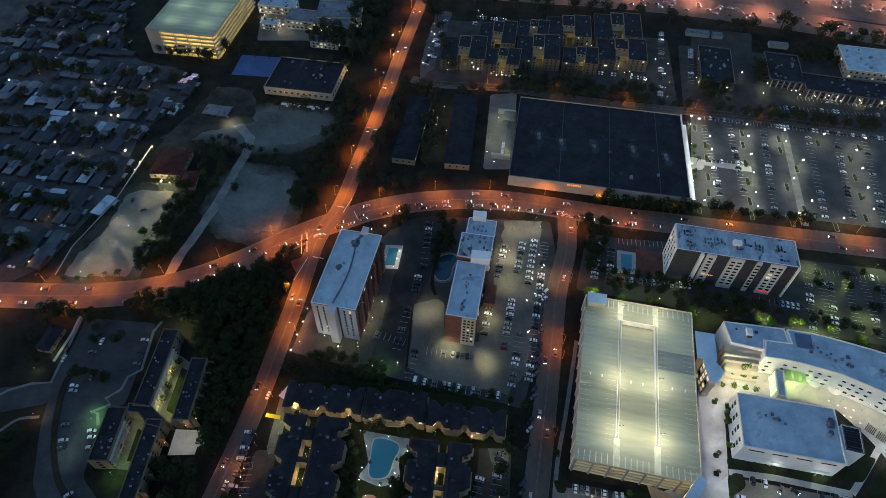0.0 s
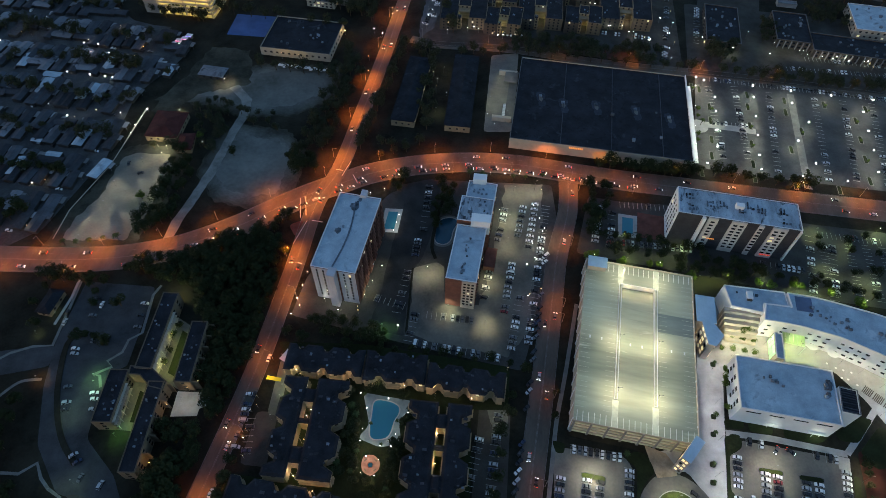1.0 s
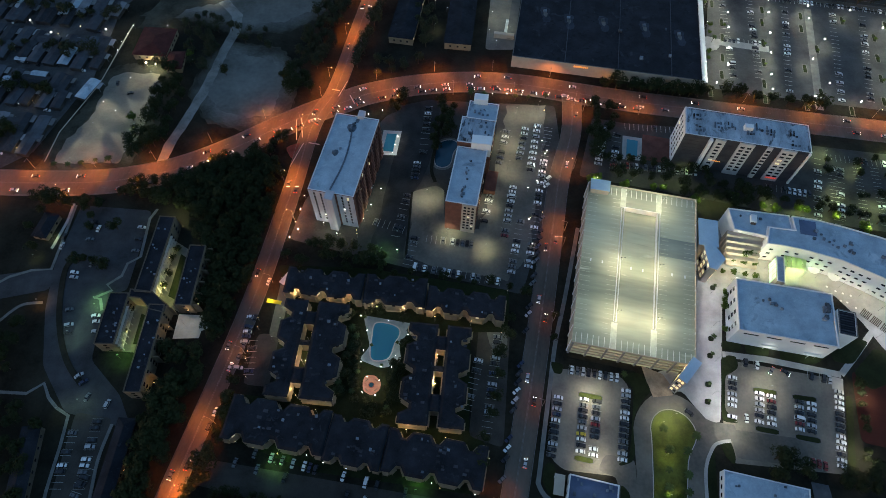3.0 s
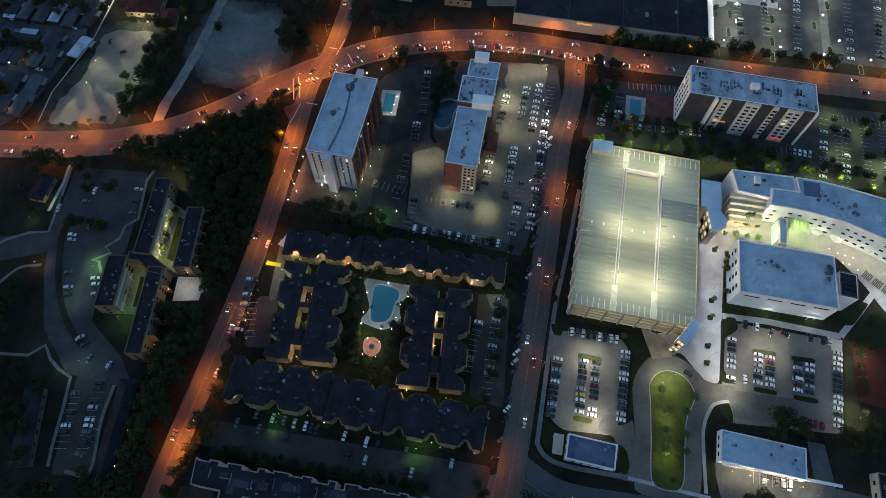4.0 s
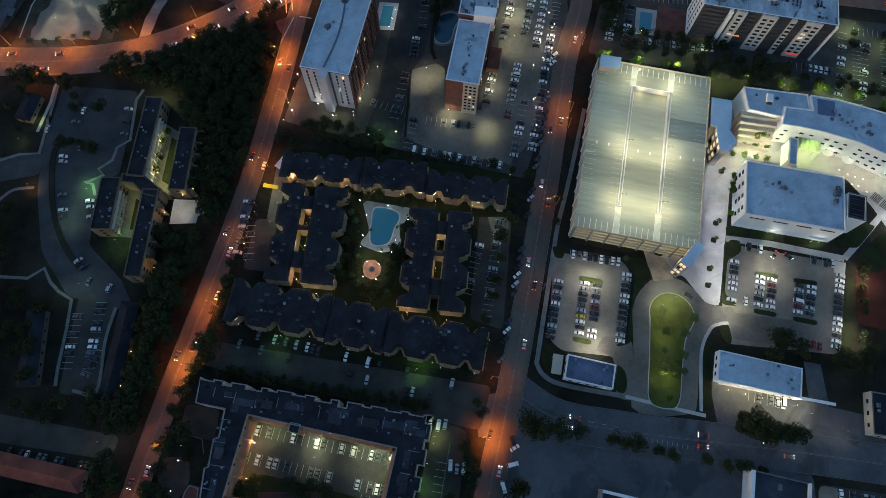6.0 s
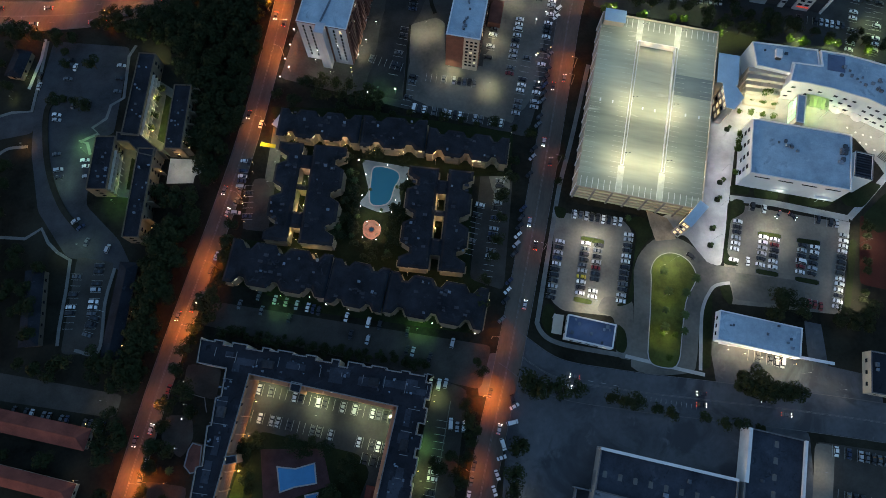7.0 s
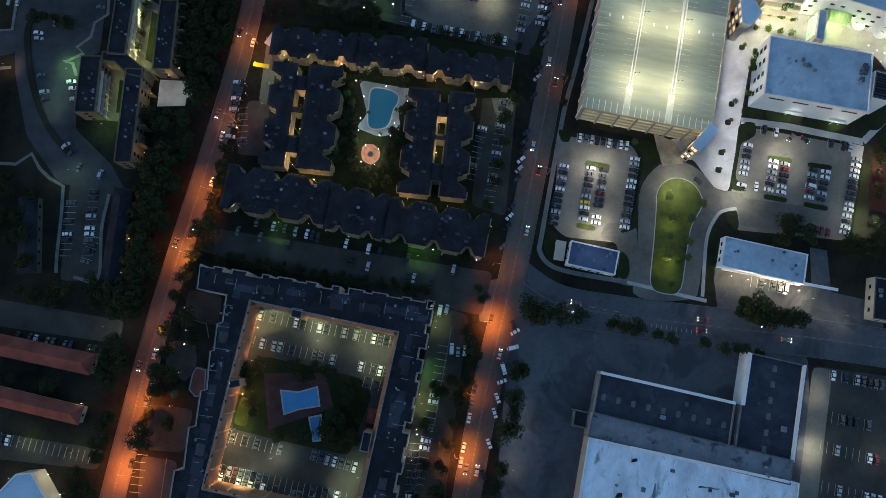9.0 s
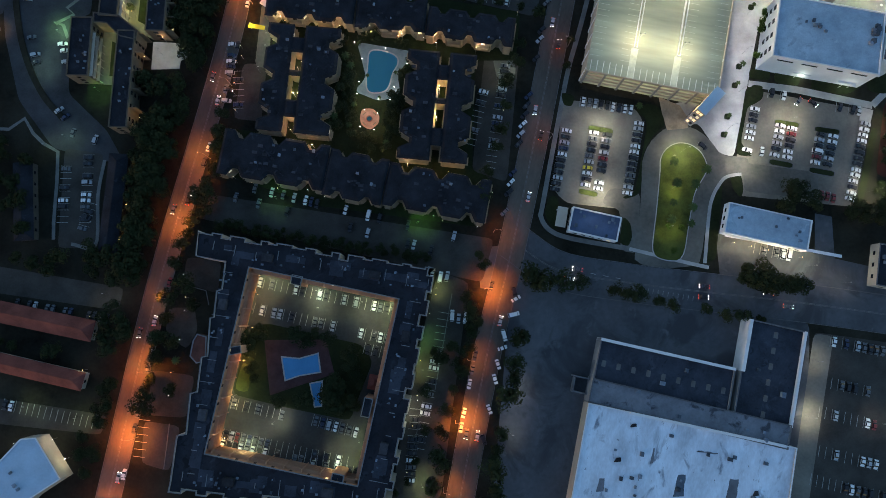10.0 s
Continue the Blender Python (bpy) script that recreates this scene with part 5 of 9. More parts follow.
def u_block():
    inner, outer = [(-78.1, 25.1), (-15.2, 13.0), (-29.9, -62.3), (-91.9, -50.7)], [(-100.2, 40.5), (-0.1, 26.2), (-17.3, -74.1), (-106.0, -66.2)]
    ob = thing("apartment_block", "five storey apartment block built round a lit courtyard with dark roofs", "apartment building")
    o = ccw(outer)
    # outer line with small steps
    step_pts = []
    ur = random.Random(9)
    west = [(-100.4, 40.5), (-101.0, 29.6), (-88.4, 27.4), (-89.2, 16.0), (-91.3, 15.2), (-91.9, 4.4), (-93.4, 3.9), (-93.6, -11.6), (-96.0, -12.2), (-96.9, -26.2), (-99.6, -26.9), (-100.3, -43.1), (-104.0, -43.9), (-105.4, -62.0)]
    for a, b in zip(o, o[1:] + o[:1]):
        if a[0] < -90 and b[0] < -90:
            step_pts += west
            continue
        a, b = Vector(a), Vector(b)
        d = (b - a).normalized()
        nrm = Vector((-d.y, d.x))
        n = max(3, int((b - a).length // 10))
        for i in range(n):
            k = ur.uniform(0.3, 0.7)
            e = ur.choice((0.8, 1.6, 1.6, 2.6))
            p0, p1, p2 = (a + (b - a) * ((i + f) / n) for f in (0.0, k, 1.0))
            step_pts += [tuple(p0), tuple(p1), tuple(p1 + nrm * e), tuple(p2 + nrm * e)]
    inn = ccw(inner)
    H = 14
    part("wall", ring(bmesh.new(), step_pts, inset(step_pts, 0.4), -0.2, H), M["stucco"], ob)
    part("coping", ring(bmesh.new(), inset(step_pts, -0.05), inset(step_pts, 0.35), H, H + 0.15), M["side_cap"], ob)
    bm = ring(bmesh.new(), inset(inn, -0.4), inn, -0.2, H)
    part("court_wall", bm, M["coral"], ob, "salmon coloured courtyard wall")
    part("coping", ring(bmesh.new(), inset(inn, -0.45), inset(inn, 0.0), H, H + 0.15), M["side_cap"], ob)
    # roof between the two lines
    bm = bmesh.new()
    vo, vi = [bm.verts.new((*p, H - 0.5)) for p in inset(step_pts, 0.3)], [bm.verts.new((*p, H - 0.5)) for p in inset(inn, -0.3)]
    eo = [bm.edges.new((vo[i], vo[(i + 1) % len(vo)])) for i in range(len(vo))]
    ei = [bm.edges.new((vi[i], vi[(i + 1) % len(vi)])) for i in range(len(vi))]
    bmesh.ops.triangle_fill(bm, edges=eo + ei, use_beauty=True)
    part("roof", bm, M["dark_roof"], ob)
    for k in range(4):
        a, b = Vector(inn[k]), Vector(inn[(k + 1) % 4])
        d = (b - a).normalized()
        nrm = Vector((-d.y, d.x))
        L = (b - a).length
        mm = pose(a.x, a.y, 0, 0, 0, math.degrees(math.atan2(d.y, d.x)))
        # access galleries on each floor
        for f in range(1, 5):
            bm = bmesh.new()
            box(bm, 0.3, 0, f * 2.8 - 0.15, L - 0.3, 1.5, f * 2.8 + 0.05, mm)
            part("gallery", bm, M["coral"], ob)
            bm = bmesh.new()
            for s in range(int(L / 1.2)):
                box(bm, 0.4 + s * 1.2, 1.4, f * 2.8 + 0.05, 0.46 + s * 1.2, 1.46, f * 2.8 + 1.0, mm)
            box(bm, 0.3, 1.38, f * 2.8 + 0.95, L - 0.3, 1.48, f * 2.8 + 1.05, mm)
            part("railing", bm, M["coral"], ob)
        for s in range(int(L / 7.5)):
            bm = bmesh.new()
            box(bm, 2 + s * 7.5, 0, 0, 2.3 + s * 7.5, 1.42, H - 0.4, mm)
            part("pier", bm, M["coral"], ob)
        for f in range(5):
            window_row(ob, b, a, 1.5 + f * 2.8, int(L / 7.5), 1.1, 1.9, 0.15, off=0.05)
    # stair bays that stand out into the court
    for r in ((-82.2, -9.2, 5.0, 3.2, 11.0), (-58.2, 20.2, 4.6, 4.0, -11.0), (-27.0, -31.5, 3.6, 7.8, -11.0), (-38.0, -59.6, 5.0, 3.4, -11.0)):
        c = corners(r)
        part("stair_bay", prism(bmesh.new(), c, -0.2, H - 0.46), M["coral"], ob)
        part("bay_roof", prism(bmesh.new(), inset(c, 0.25), H - 0.6, H - 0.4), M["dark_roof"], ob)
        part("coping", ring(bmesh.new(), inset(c, -0.05), inset(c, 0.3), H - 0.46, H + 0.1), M["side_cap"], ob)
    for i, ((a, b), (c_, d_)) in enumerate(zip(zip(o, o[1:] + o[:1]), zip(inn, inn[1:] + inn[:1]))):
        if i == 3:
            a, b = (-90.5, 36.0), (-103.0, -64.0)
        mx, my = (a[0] + b[0] + c_[0] + d_[0]) / 4, (a[1] + b[1] + c_[1] + d_[1]) / 4
        L = (Vector(a) - Vector(b)).length
        an = math.degrees(math.atan2(b[1] - a[1], b[0] - a[0]))
        for t_ in (0.27, 0.72):
            px, py = a[0] + (b[0] - a[0]) * t_ + (mx - (a[0] + b[0]) / 2), a[1] + (b[1] - a[1]) * t_ + (my - (a[1] + b[1]) / 2)
            bm = bmesh.new()
            box(bm, -2.2, -1.6, H - 0.6, 2.2, 1.6, H + 1.7, pose(px, py, 0, 0, 0, an))
            part("stair_bulkhead", bm, M["vent"], ob)
        for s_ in range(int(L / 9)):
            t_ = (s_ + 0.5) / int(L / 9)
            px, py = a[0] + (b[0] - a[0]) * t_ + (mx - (a[0] + b[0]) / 2), a[1] + (b[1] - a[1]) * t_ + (my - (a[1] + b[1]) / 2)
            bm = bmesh.new()
            v_ = ur.uniform(1.5, 4.5)
            box(bm, -0.12, -v_, H - 0.6, 0.12, v_ * ur.random(), H - 0.2, pose(px, py, 0, 0, 0, an))
            part("roof_kerb", bm, M["side_cap"], ob)
        for q in range(12):
            t_, e_ = ur.uniform(0.08, 0.92), ur.uniform(-0.3, 0.3)
            an = math.degrees(math.atan2(b[1] - a[1], b[0] - a[0]))
            px, py = a[0] + (b[0] - a[0]) * t_ + (mx - (a[0] + b[0]) / 2), a[1] + (b[1] - a[1]) * t_ + (my - (a[1] + b[1]) / 2)
            bm = bmesh.new()
            w_, d_2 = ur.uniform(3, 9), ur.uniform(2.5, 5)
            box(bm, -w_ / 2, -d_2 / 2 + e_ * 6, H - 0.9, w_ / 2, d_2 / 2 + e_ * 6, H - 0.44 + 0.004 * (q + 12 * i), pose(px, py, 0, 0, 0, an))
            part("roof_patch", bm, M["shop_roof"], ob)
        ac_units(ob, (mx, my, L * 0.95, 7, math.degrees(math.atan2(b[1] - a[1], b[0] - a[0]))), H - 0.5, 22, 0.8, 40 + i, 0.92)
    building("terrace_annex", "low rounded annex with brown flat roof beside a block", "building", [(-101.7, -3.0), (-97.5, -4.1), (-97.3, -14.7), (-101.3, -15.5), (-104.2, -12.5), (-103.3, -5.9)], 5, "dark_wall", "paver", 0.2, cap="side_cap")
    return ob


def simple(name, label, category, r, h, wall, roof, parapet=0.6, nwin=0.0, lit=0.1, ac=0, floors=1, seed=0, group="", acs=1.8):
    c = corners(r)
    ob = building(name, label, category, c, h, wall, roof, parapet, group=group)
    if nwin:
        for k in range(4):
            L = (Vector(c[k]) - Vector(c[(k + 1) % 4])).length
            for f in range(floors):
                window_row(ob, c[k], c[(k + 1) % 4], (f + 0.55) * (h - 0.6) / floors, max(1, int(L / nwin)), 1.8, 1.4, lit)
    if ac:
        ac_units(ob, r, h - parapet, ac, acs, seed)
    return ob


def hipped(name, label, category, r, h, wall, roof, rise, lit=0.1, group="", over=0.6):
    """A house with a hipped roof and eaves."""
    cx, cy, w, d, a = r
    m = pose(cx, cy, 0, 0, 0, a)
    ob = thing(name, label, category, group)
    bm = bmesh.new()
    box(bm, -w / 2 + over, -d / 2 + over, -0.2, w / 2 - over, d / 2 - over, h, m)
    part("wall", bm, M[wall], ob)
    bm = bmesh.new()
    k = min(w, d) / 2 * 0.9
    long_x = w >= d
    e = [bm.verts.new(m @ Vector((x, y, h))) for x, y in ((-w / 2, -d / 2), (w / 2, -d / 2), (w / 2, d / 2), (-w / 2, d / 2))]
    rr = [bm.verts.new(m @ Vector(p)) for p in (((-w / 2 + k, 0, h + rise), (w / 2 - k, 0, h + rise)) if long_x else ((0, -d / 2 + k, h + rise), (0, d / 2 - k, h + rise)))]
    if long_x:
        fs = ((e[0], e[1], rr[1], rr[0]), (e[1], e[2], rr[1]), (e[2], e[3], rr[0], rr[1]), (e[3], e[0], rr[0]))
    else:
        fs = ((e[0], e[1], rr[0]), (e[1], e[2], rr[1], rr[0]), (e[2], e[3], rr[1]), (e[3], e[0], rr[0], rr[1]))
    for f in fs:
        bm.faces.new(f)
    bm.faces.new(e[::-1])
    part("roof", bm, M[roof], ob)
    c = corners(r, -over)
    for k_ in range(4):
        L = (Vector(c[k_]) - Vector(c[(k_ + 1) % 4])).length
        window_row(ob, c[k_], c[(k_ + 1) % 4], h * 0.5, max(1, int(L / 5)), 1.3, 1.2, lit)
    return ob


tower_a()
tower_b()
tower_c()
garage()
campus()
condos()
u_block()

# shops
m1 = simple("shop_building", "low shop building with dark roof and pale raised front", "shop", (97.4, -16.8, 57.9, 18.9, -11.7), 8, "grey_wall", "shop_roof", 0.9, ac=2, seed=50)
m2 = simple("shop_building", "low shop building with dark roof and pale side parapet", "shop", (142.4, -15.0, 24.6, 40.7, -11.9), 8, "grey_wall", "shop_roof", 0.9, ac=2, seed=51)
simple("shop_building", "long stained grey roofed shop range", "shop", (107.5, -32.4, 84.9, 10.1, -12.3), 8.6, "grey_wall", "grey_roof", 0.3, ac=5, seed=52)
m3 = simple("shop_building", "large shop hall with stained white roof", "shop", (103.0, -64.2, 88.1, 55.3, -11.0), 9, "stucco", "worn_roof", 0.5, ac=26, seed=53, acs=1.4)
st = simple("store", "big box store with flat dark roof and lit pale entrance side", "store", (110.5, 348.2, 121.6, 90.7, -8.6), 9, "stucco", "dark_roof", 0.8, ac=4, seed=54)
simple("bank_building", "small flat roofed building with dark blue roof and white parapet", "building", (69.6, 47.7, 21.8, 11.0, -11.8), 5, "white_wall", "deep_roof", 0.8, nwin=4, lit=0.3, ac=8, seed=55, acs=1.3)
simple("clinic", "low white roofed building with lit walkway front", "building", (145.7, 48.0, 37.1, 13.8, -11.8), 5, "white_wall", "white_roof", 0.3, nwin=4, lit=0.4, ac=7, seed=56, acs=1.1)
simple("shop_building", "low dark roofed building with pale parapet", "shop", (203.2, 30.4, 22.4, 18.6, -9.2), 6, "stucco", "dark_roof", 0.6, nwin=5, ac=4, seed=57)
# low flats with two lit garden courts
for r, k in (((-147.9, 159.9, 8.5, 45.3, -2.1), 0), ((-127.1, 147.8, 8.5, 34.6, -0.6), 1), ((-160.0, 122.8, 9.6, 27.4, 0.2), 2), ((-140.0, 108.3, 7.9, 44.7, -0.7), 3)):
    simple("apartment_wing", "three storey wing with dark flat roof beside a lit garden court", "apartment building", r, 10, "tan_dark", "shingle", 0.3,
           nwin=6, lit=0.03, ac=9, floors=3, seed=60 + k, group="wings round the garden courts", acs=0.8)
building("apartment_wing", "three storey linking wing with dark flat roof and splayed corners", "apartment building", [(-155.4, 138.9), (-143.7, 137.6), (-134.7, 130.7), (-135.2, 126.2), (-142.7, 127.8), (-149.0, 133.8), (-154.9, 134.3)], 9.7, "tan_dark", "shingle", 0.3)
for r in (((-147.9, 159.9, 8.5, 45.3, -2.1)), ((-160.0, 122.8, 9.6, 27.4, 0.2))):
    gal = thing("access_gallery", "pale framed access galleries along a wing", "gallery")
    c = corners(r)
    p, q = Vector(c[1]), Vector(c[2])
    m_ = pose(p.x, p.y, 0, 0, 0, math.degrees(math.atan2((q - p).y, (q - p).x)))
    L = (q - p).length * 0.75
    for f in range(3):
        bm = bmesh.new()
        box(bm, 0.5, -1.3, 2.6 + f * 2.9, L, 0, 2.8 + f * 2.9, m_)
        part("walkway", bm, M["stucco"], gal)
    for i in range(int(L / 3.4)):
        bm = bmesh.new()
        box(bm, 0.5 + i * 3.4, -1.3, 0, 0.75 + i * 3.4, -1.1, 8.6, m_)
        part("post", bm, M["stucco"], gal)
hipped("row_house", "long low house with dark shingled roof", "house", (-142.3, 53.5, 8.6, 44.2, -2.4), 4.5, "dark_wall", "shingle", 1.6, 0.0)
hipped("row_house", "long low house with dark shingled roof", "house", (-181.8, 53.5, 8.8, 35.3, 6.2), 4.5, "dark_wall", "shingle", 1.6, 0.0)
for r in (((-140.0, 108.3, 7.9, 44.7, -0.7)), ((-127.1, 147.8, 8.5, 34.6, -0.6))):
    fins = thing("balcony_fins", "row of tan partition walls along a wing", "partition wall")
    cx, cy, w, d, a = r
    for i in range(6):
        bm = bmesh.new()
        y = -d / 2 + 1 + i * (d - 2) / 5
        box(bm, w / 2, y - 0.15, 0, w / 2 + 3.2, y + 0.15, 8.6, pose(cx, cy, 0, 0, 0, a))
        part("partition", bm, M["tan_dark"], fins)
hipped("terrace_house", "long low house with red tiled hipped roof", "house", (-183.4, 4.2, 75.0, 9.3, -10.7), 4.2, "stucco", "red_tile", 2.6)
hipped("terrace_house", "long low house with red tiled hipped roof", "house", (-185.9, -16.4, 75.4, 8.0, -11.9), 4.2, "stucco", "red_tile", 2.6)
hall = building("hall", "hall with pale blue flat roof, cut corner and floodlit walls", "building", [(-190.3, -70.7), (-177.3, -55.2), (-170.4, -47.2), (-164.1, -46.6), (-152.4, -62.9), (-164.8, -71.4), (-175.4, -84.0)], 9, "stucco", "blue_roof", 0.25)
ac_units(hall, (-170, -64, 12, 8, -50), 8.75, 3, 1.3, 58)
simple("school_building", "flat roofed school building with dark roof and lit canopy", "school", (-113.8, 427.0, 55.1, 42.9, -8.0), 7, "stucco", "dark_roof", 0.7, nwin=5, lit=0.0, ac=14, seed=70, acs=1.4)
hipped("house", "house with red tiled hipped roof in a floodlit yard", "house", (-191.4, 322.8, 22.7, 26.7, -3.3), 4.5, "beige", "red_dark", 2.2)
hipped("house_wing", "house wing with red tiled hipped roof", "house", (-174.7, 306.9, 10.9, 16.6, 4.0), 3.5, "beige", "red_dark", 1.6)
hipped("row_house", "long low dark roofed row of flats", "apartment building", (-24.7, 367.0, 17.4, 74.0, -8.1), 5.5, "beige", "shingle", 2.0)
hipped("row_house", "long low dark roofed row of flats", "apartment building", (12.1, 366.9, 18.7, 81.8, -5.4), 5.5, "beige", "shingle", 2.0)
for k, r in enumerate(((224.1, 456.5, 26.8, 52.2, -11.4), (280.1, 454.3, 27.3, 41.3, -11.0), (325.2, 428.0, 72.1, 24.3, -11.6))):
    simple("office_building", "low office with dark roof cluttered with air conditioners", "office building", r, 7, "dark_wall", "dark_roof", 0.7, nwin=5, lit=0.03, ac=14, floors=2, seed=72 + k, acs=1.5)
for r, n in (((280.1, 454.3, 27.3, 41.3, -11.0), 6), ((325.2, 428.0, 72.1, 24.3, -11.6), 16)):
    fins = thing("facade_fins", "row of pale upright fins on an office front", "facade")
    cx, cy, w, d, a = r
    for k in range(n):
        x = -w / 2 + (k + 0.5) * w / n
        bm = bmesh.new()
        box(bm, x - 0.25, -d / 2 - 1.4, 0, x + 0.25, -d / 2 + 0.05, 6.4, pose(cx, cy, 0, 0, 0, a))
        part("fin", bm, M["grey_wall"], fins)
simple("office_building", "low office with pale blue roof", "office building", (354.4, 466.9, 40.1, 38.4, -10.0), 8, "stucco", "white_roof", 0.5, nwin=5, floors=2, ac=6, seed=76)
for k, r in enumerate(((45.7, 455.0, 24, 26, -9.5), (111.0, 459.5, 24, 26, -9.5), (75.1, 502.1, 22, 24, -9.5), (13.9, 466.9, 30.4, 36.5, -5.6), (42.9, 491.8, 26.7, 37.5, -7.1), (76.6, 470.1, 29.6, 39.3, -6.1), (106.0, 504.6, 32.1, 36.9, -6.1), (147.0, 470.1, 34.1, 33.4, -8.0), (149.8, 508.6, 34.0, 41.3, -7.1))):
    ob = thing("apartment_block", "four storey apartment block with dark roofs and lit stair wells", "apartment building", "flats near the motorway")
    for ox, oy, ww, dd, hh, wl in ((-0.38, -0.06, 0.46, 0.95, 10.0, "dark_wall"), (0.38, 0.04, 0.46, 1.0, 10.6, "tan_dark"), (0.0, 0.24, 0.34, 0.5, 10.6, "beige"), (-0.1, -0.4, 0.12, 0.16, 10.0, "beige")):
        u, v = rot(ox * r[2], oy * r[3], r[4])
        q = corners((r[0] + u, r[1] + v, ww * r[2], dd * r[3], r[4]))
        part("wall", ring(bmesh.new(), q, inset(q, 0.4), -0.2, hh), M[wl], ob)
        part("roof", prism(bmesh.new(), inset(q, 0.2), hh - 0.8, hh - 0.5, bottom=True), M["dark_roof"], ob)
        for f in range(4):
            window_row(ob, q[0], q[1], 1.8 + f * 2.6, max(1, int(ww * r[2] / 4)), 1.2, 1.3, 0.05, off=0.02)
        for s in (1, 3):
            window_row(ob, q[s], q[(s + 1) % 4], 5, 3, 1.2, 1.3, 0.08, off=0.02)
        ac_units(ob, (r[0] + u, r[1] + v, ww * r[2], dd * r[3], r[4]), hh - 0.5, 3, 1.0, 80 + k)
    bm = bmesh.new()
    for f in range(1, 4):
        box(bm, -0.15 * r[2], -0.16 * r[3], f * 2.8 - 0.1, 0.15 * r[2], -0.01 * r[3], f * 2.8 + 0.1, pose(r[0], r[1], 0, 0, 0, r[4]))
    part("gallery", bm, M["beige"], ob)
    for z_ in (1.8, 7.4):
        u, v = rot(0.04 * r[2], -0.22 * r[3], r[4])
        lamp("stair_light", "POINT", (r[0] + u, r[1] + v, z_), 480, (1.0, 0.92, 0.46), 0.3)
simple("office_building", "distant building with lit front", "office building", (-98.4, 525.2, 39.7, 29.3, 0.7), 10, "stucco", "grey_roof", 0.6, nwin=4, lit=0.3, floors=3, ac=5, seed=90)
# lit parking deck in the distance
def far_deck():
    r = (-214.9, 504.3, 58.2, 89.5, -7.3)
    cx, cy, w, d, a = r
    m = pose(cx, cy, 0, 0, 0, a)
    ob = thing("parking_garage", "yellow lit parking garage with pale green top deck", "parking garage")
    n, H = 6, 22.0
    s = (H - 1) / n
    for k in range(n + 1):
        bm = bmesh.new()
        box(bm, -w / 2, -d / 2, s * k - 0.4 if k else -0.2, w / 2, d / 2, s * k if k else 0.05, m)
        part("deck_slab", bm, M["deck"], ob)
        if k:
            bm = bmesh.new()
            for x0, y0, x1, y1 in ((-w / 2, -d / 2 - 0.3, w / 2, -d / 2), (w / 2, -d / 2, w / 2 + 0.3, d / 2), (-w / 2 - 0.3, -d / 2, -w / 2, d / 2)):
                box(bm, x0, y0, s * k - 0.6, x1, y1, s * k + 1.0, m)
            part("spandrel", bm, M["stucco"], ob)
    for i in range(5):
        bm = bmesh.new()
        x = -w / 2 + (0.22 + 0.19 * i) * w
        box(bm, x - 0.4, -d / 2 - 0.5, 0, x + 0.4, -d / 2, H, m)
        part("column", bm, M["stucco"], ob)
    bm = bmesh.new()
    box(bm, -w / 2, -d / 2 - 0.55, 0, -w / 2 + 0.2 * w, -d / 2 - 0.3, H + 0.8, m)
    part("end_panel", bm, M["grey_wall"], ob)
    for k in range(n):
        for pos, sz, sy in (((0, -d / 2 + 4, s * (k + 1) - 0.6), w - 4, 2), ((w / 2 - 4, 0, s * (k + 1) - 0.6), 2, d - 4)):
            q = bpy.data.lights.new("deck_light", "AREA")
            q.shape, q.size, q.size_y, q.energy, q.color = "RECTANGLE", sz, sy, 4000, (1.0, 0.64, 0.17)
            L = new("deck_light", q)
            L.matrix_world = m @ pose(*pos)
    for x in (-0.25, 0.25):
        for y in (-0.3, 0.0, 0.3):
            at = m @ Vector((x * w, y * d, H + 7))
            lamp("mast_lamp", "POINT", at, 1900, (0.72, 1.0, 0.66), 0.4)


far_deck()


# details of the campus, shops and store
def slab(name, r, z0, z1, material, parent, label=""):
    return part(name, prism(bmesh.new(), corners(r), z0, z1, bottom=True), M[material], parent, label)


LINK = (178.2, 159.4, 4.1, 15.6, -12.5)
simple("link_building", "narrow pale link block between two white buildings", "building", LINK, 9, "stucco", "white_roof", 0.3)
gl = thing("glass_canopy", "green lit glazed canopy over a courtyard", "canopy")
c4 = corners((187.6, 164.2, 11.6, 7.6, -15.0))
for k in range(6):
    a0, a1 = Vector(c4[0]).lerp(Vector(c4[1]), k / 6), Vector(c4[3]).lerp(Vector(c4[2]), k / 6)
    b0, b1 = Vector(c4[0]).lerp(Vector(c4[1]), (k + 0.9) / 6), Vector(c4[3]).lerp(Vector(c4[2]), (k + 0.9) / 6)
    part("glass_panel", prism(bmesh.new(), [tuple(a0), tuple(b0), tuple(b1), tuple(a1)], 7.9, 8.0, bottom=True), M["canopy_glass"], gl)
for p in c4:
    bm = bmesh.new()
    tube(bm, (*p, 0), (*p, 7.9), 0.15)
    part("post", bm, M["trim"], gl)
steps = thing("terrace_steps", "broad cream terrace steps lit from below", "steps")
ta, tb = Vector((153.1, 180.1)), Vector((172.3, 177.2))
td = (tb - ta).normalized()
tn = Vector((td.y, -td.x))
for k in range(6):
    u, v = ta + tn * (2.3 * k - 0.2) + td * (0.6 * k), tb + tn * (2.3 * k - 0.2) - td * 0.3
    part("step", prism(bmesh.new(), [tuple(u), tuple(v), tuple(v + tn * 2.5), tuple(u + tn * 2.5)], 0, 12.6 - 2.2 * k, bottom=True), M["stucco"], steps)
for k in (0.2, 0.5, 0.8):
    q = ta.lerp(tb, k) + tn * 17
    lamp("terrace_light", "POINT", (q.x, q.y, 8.0), 4200, (1.0, 0.92, 0.62), 0.4)
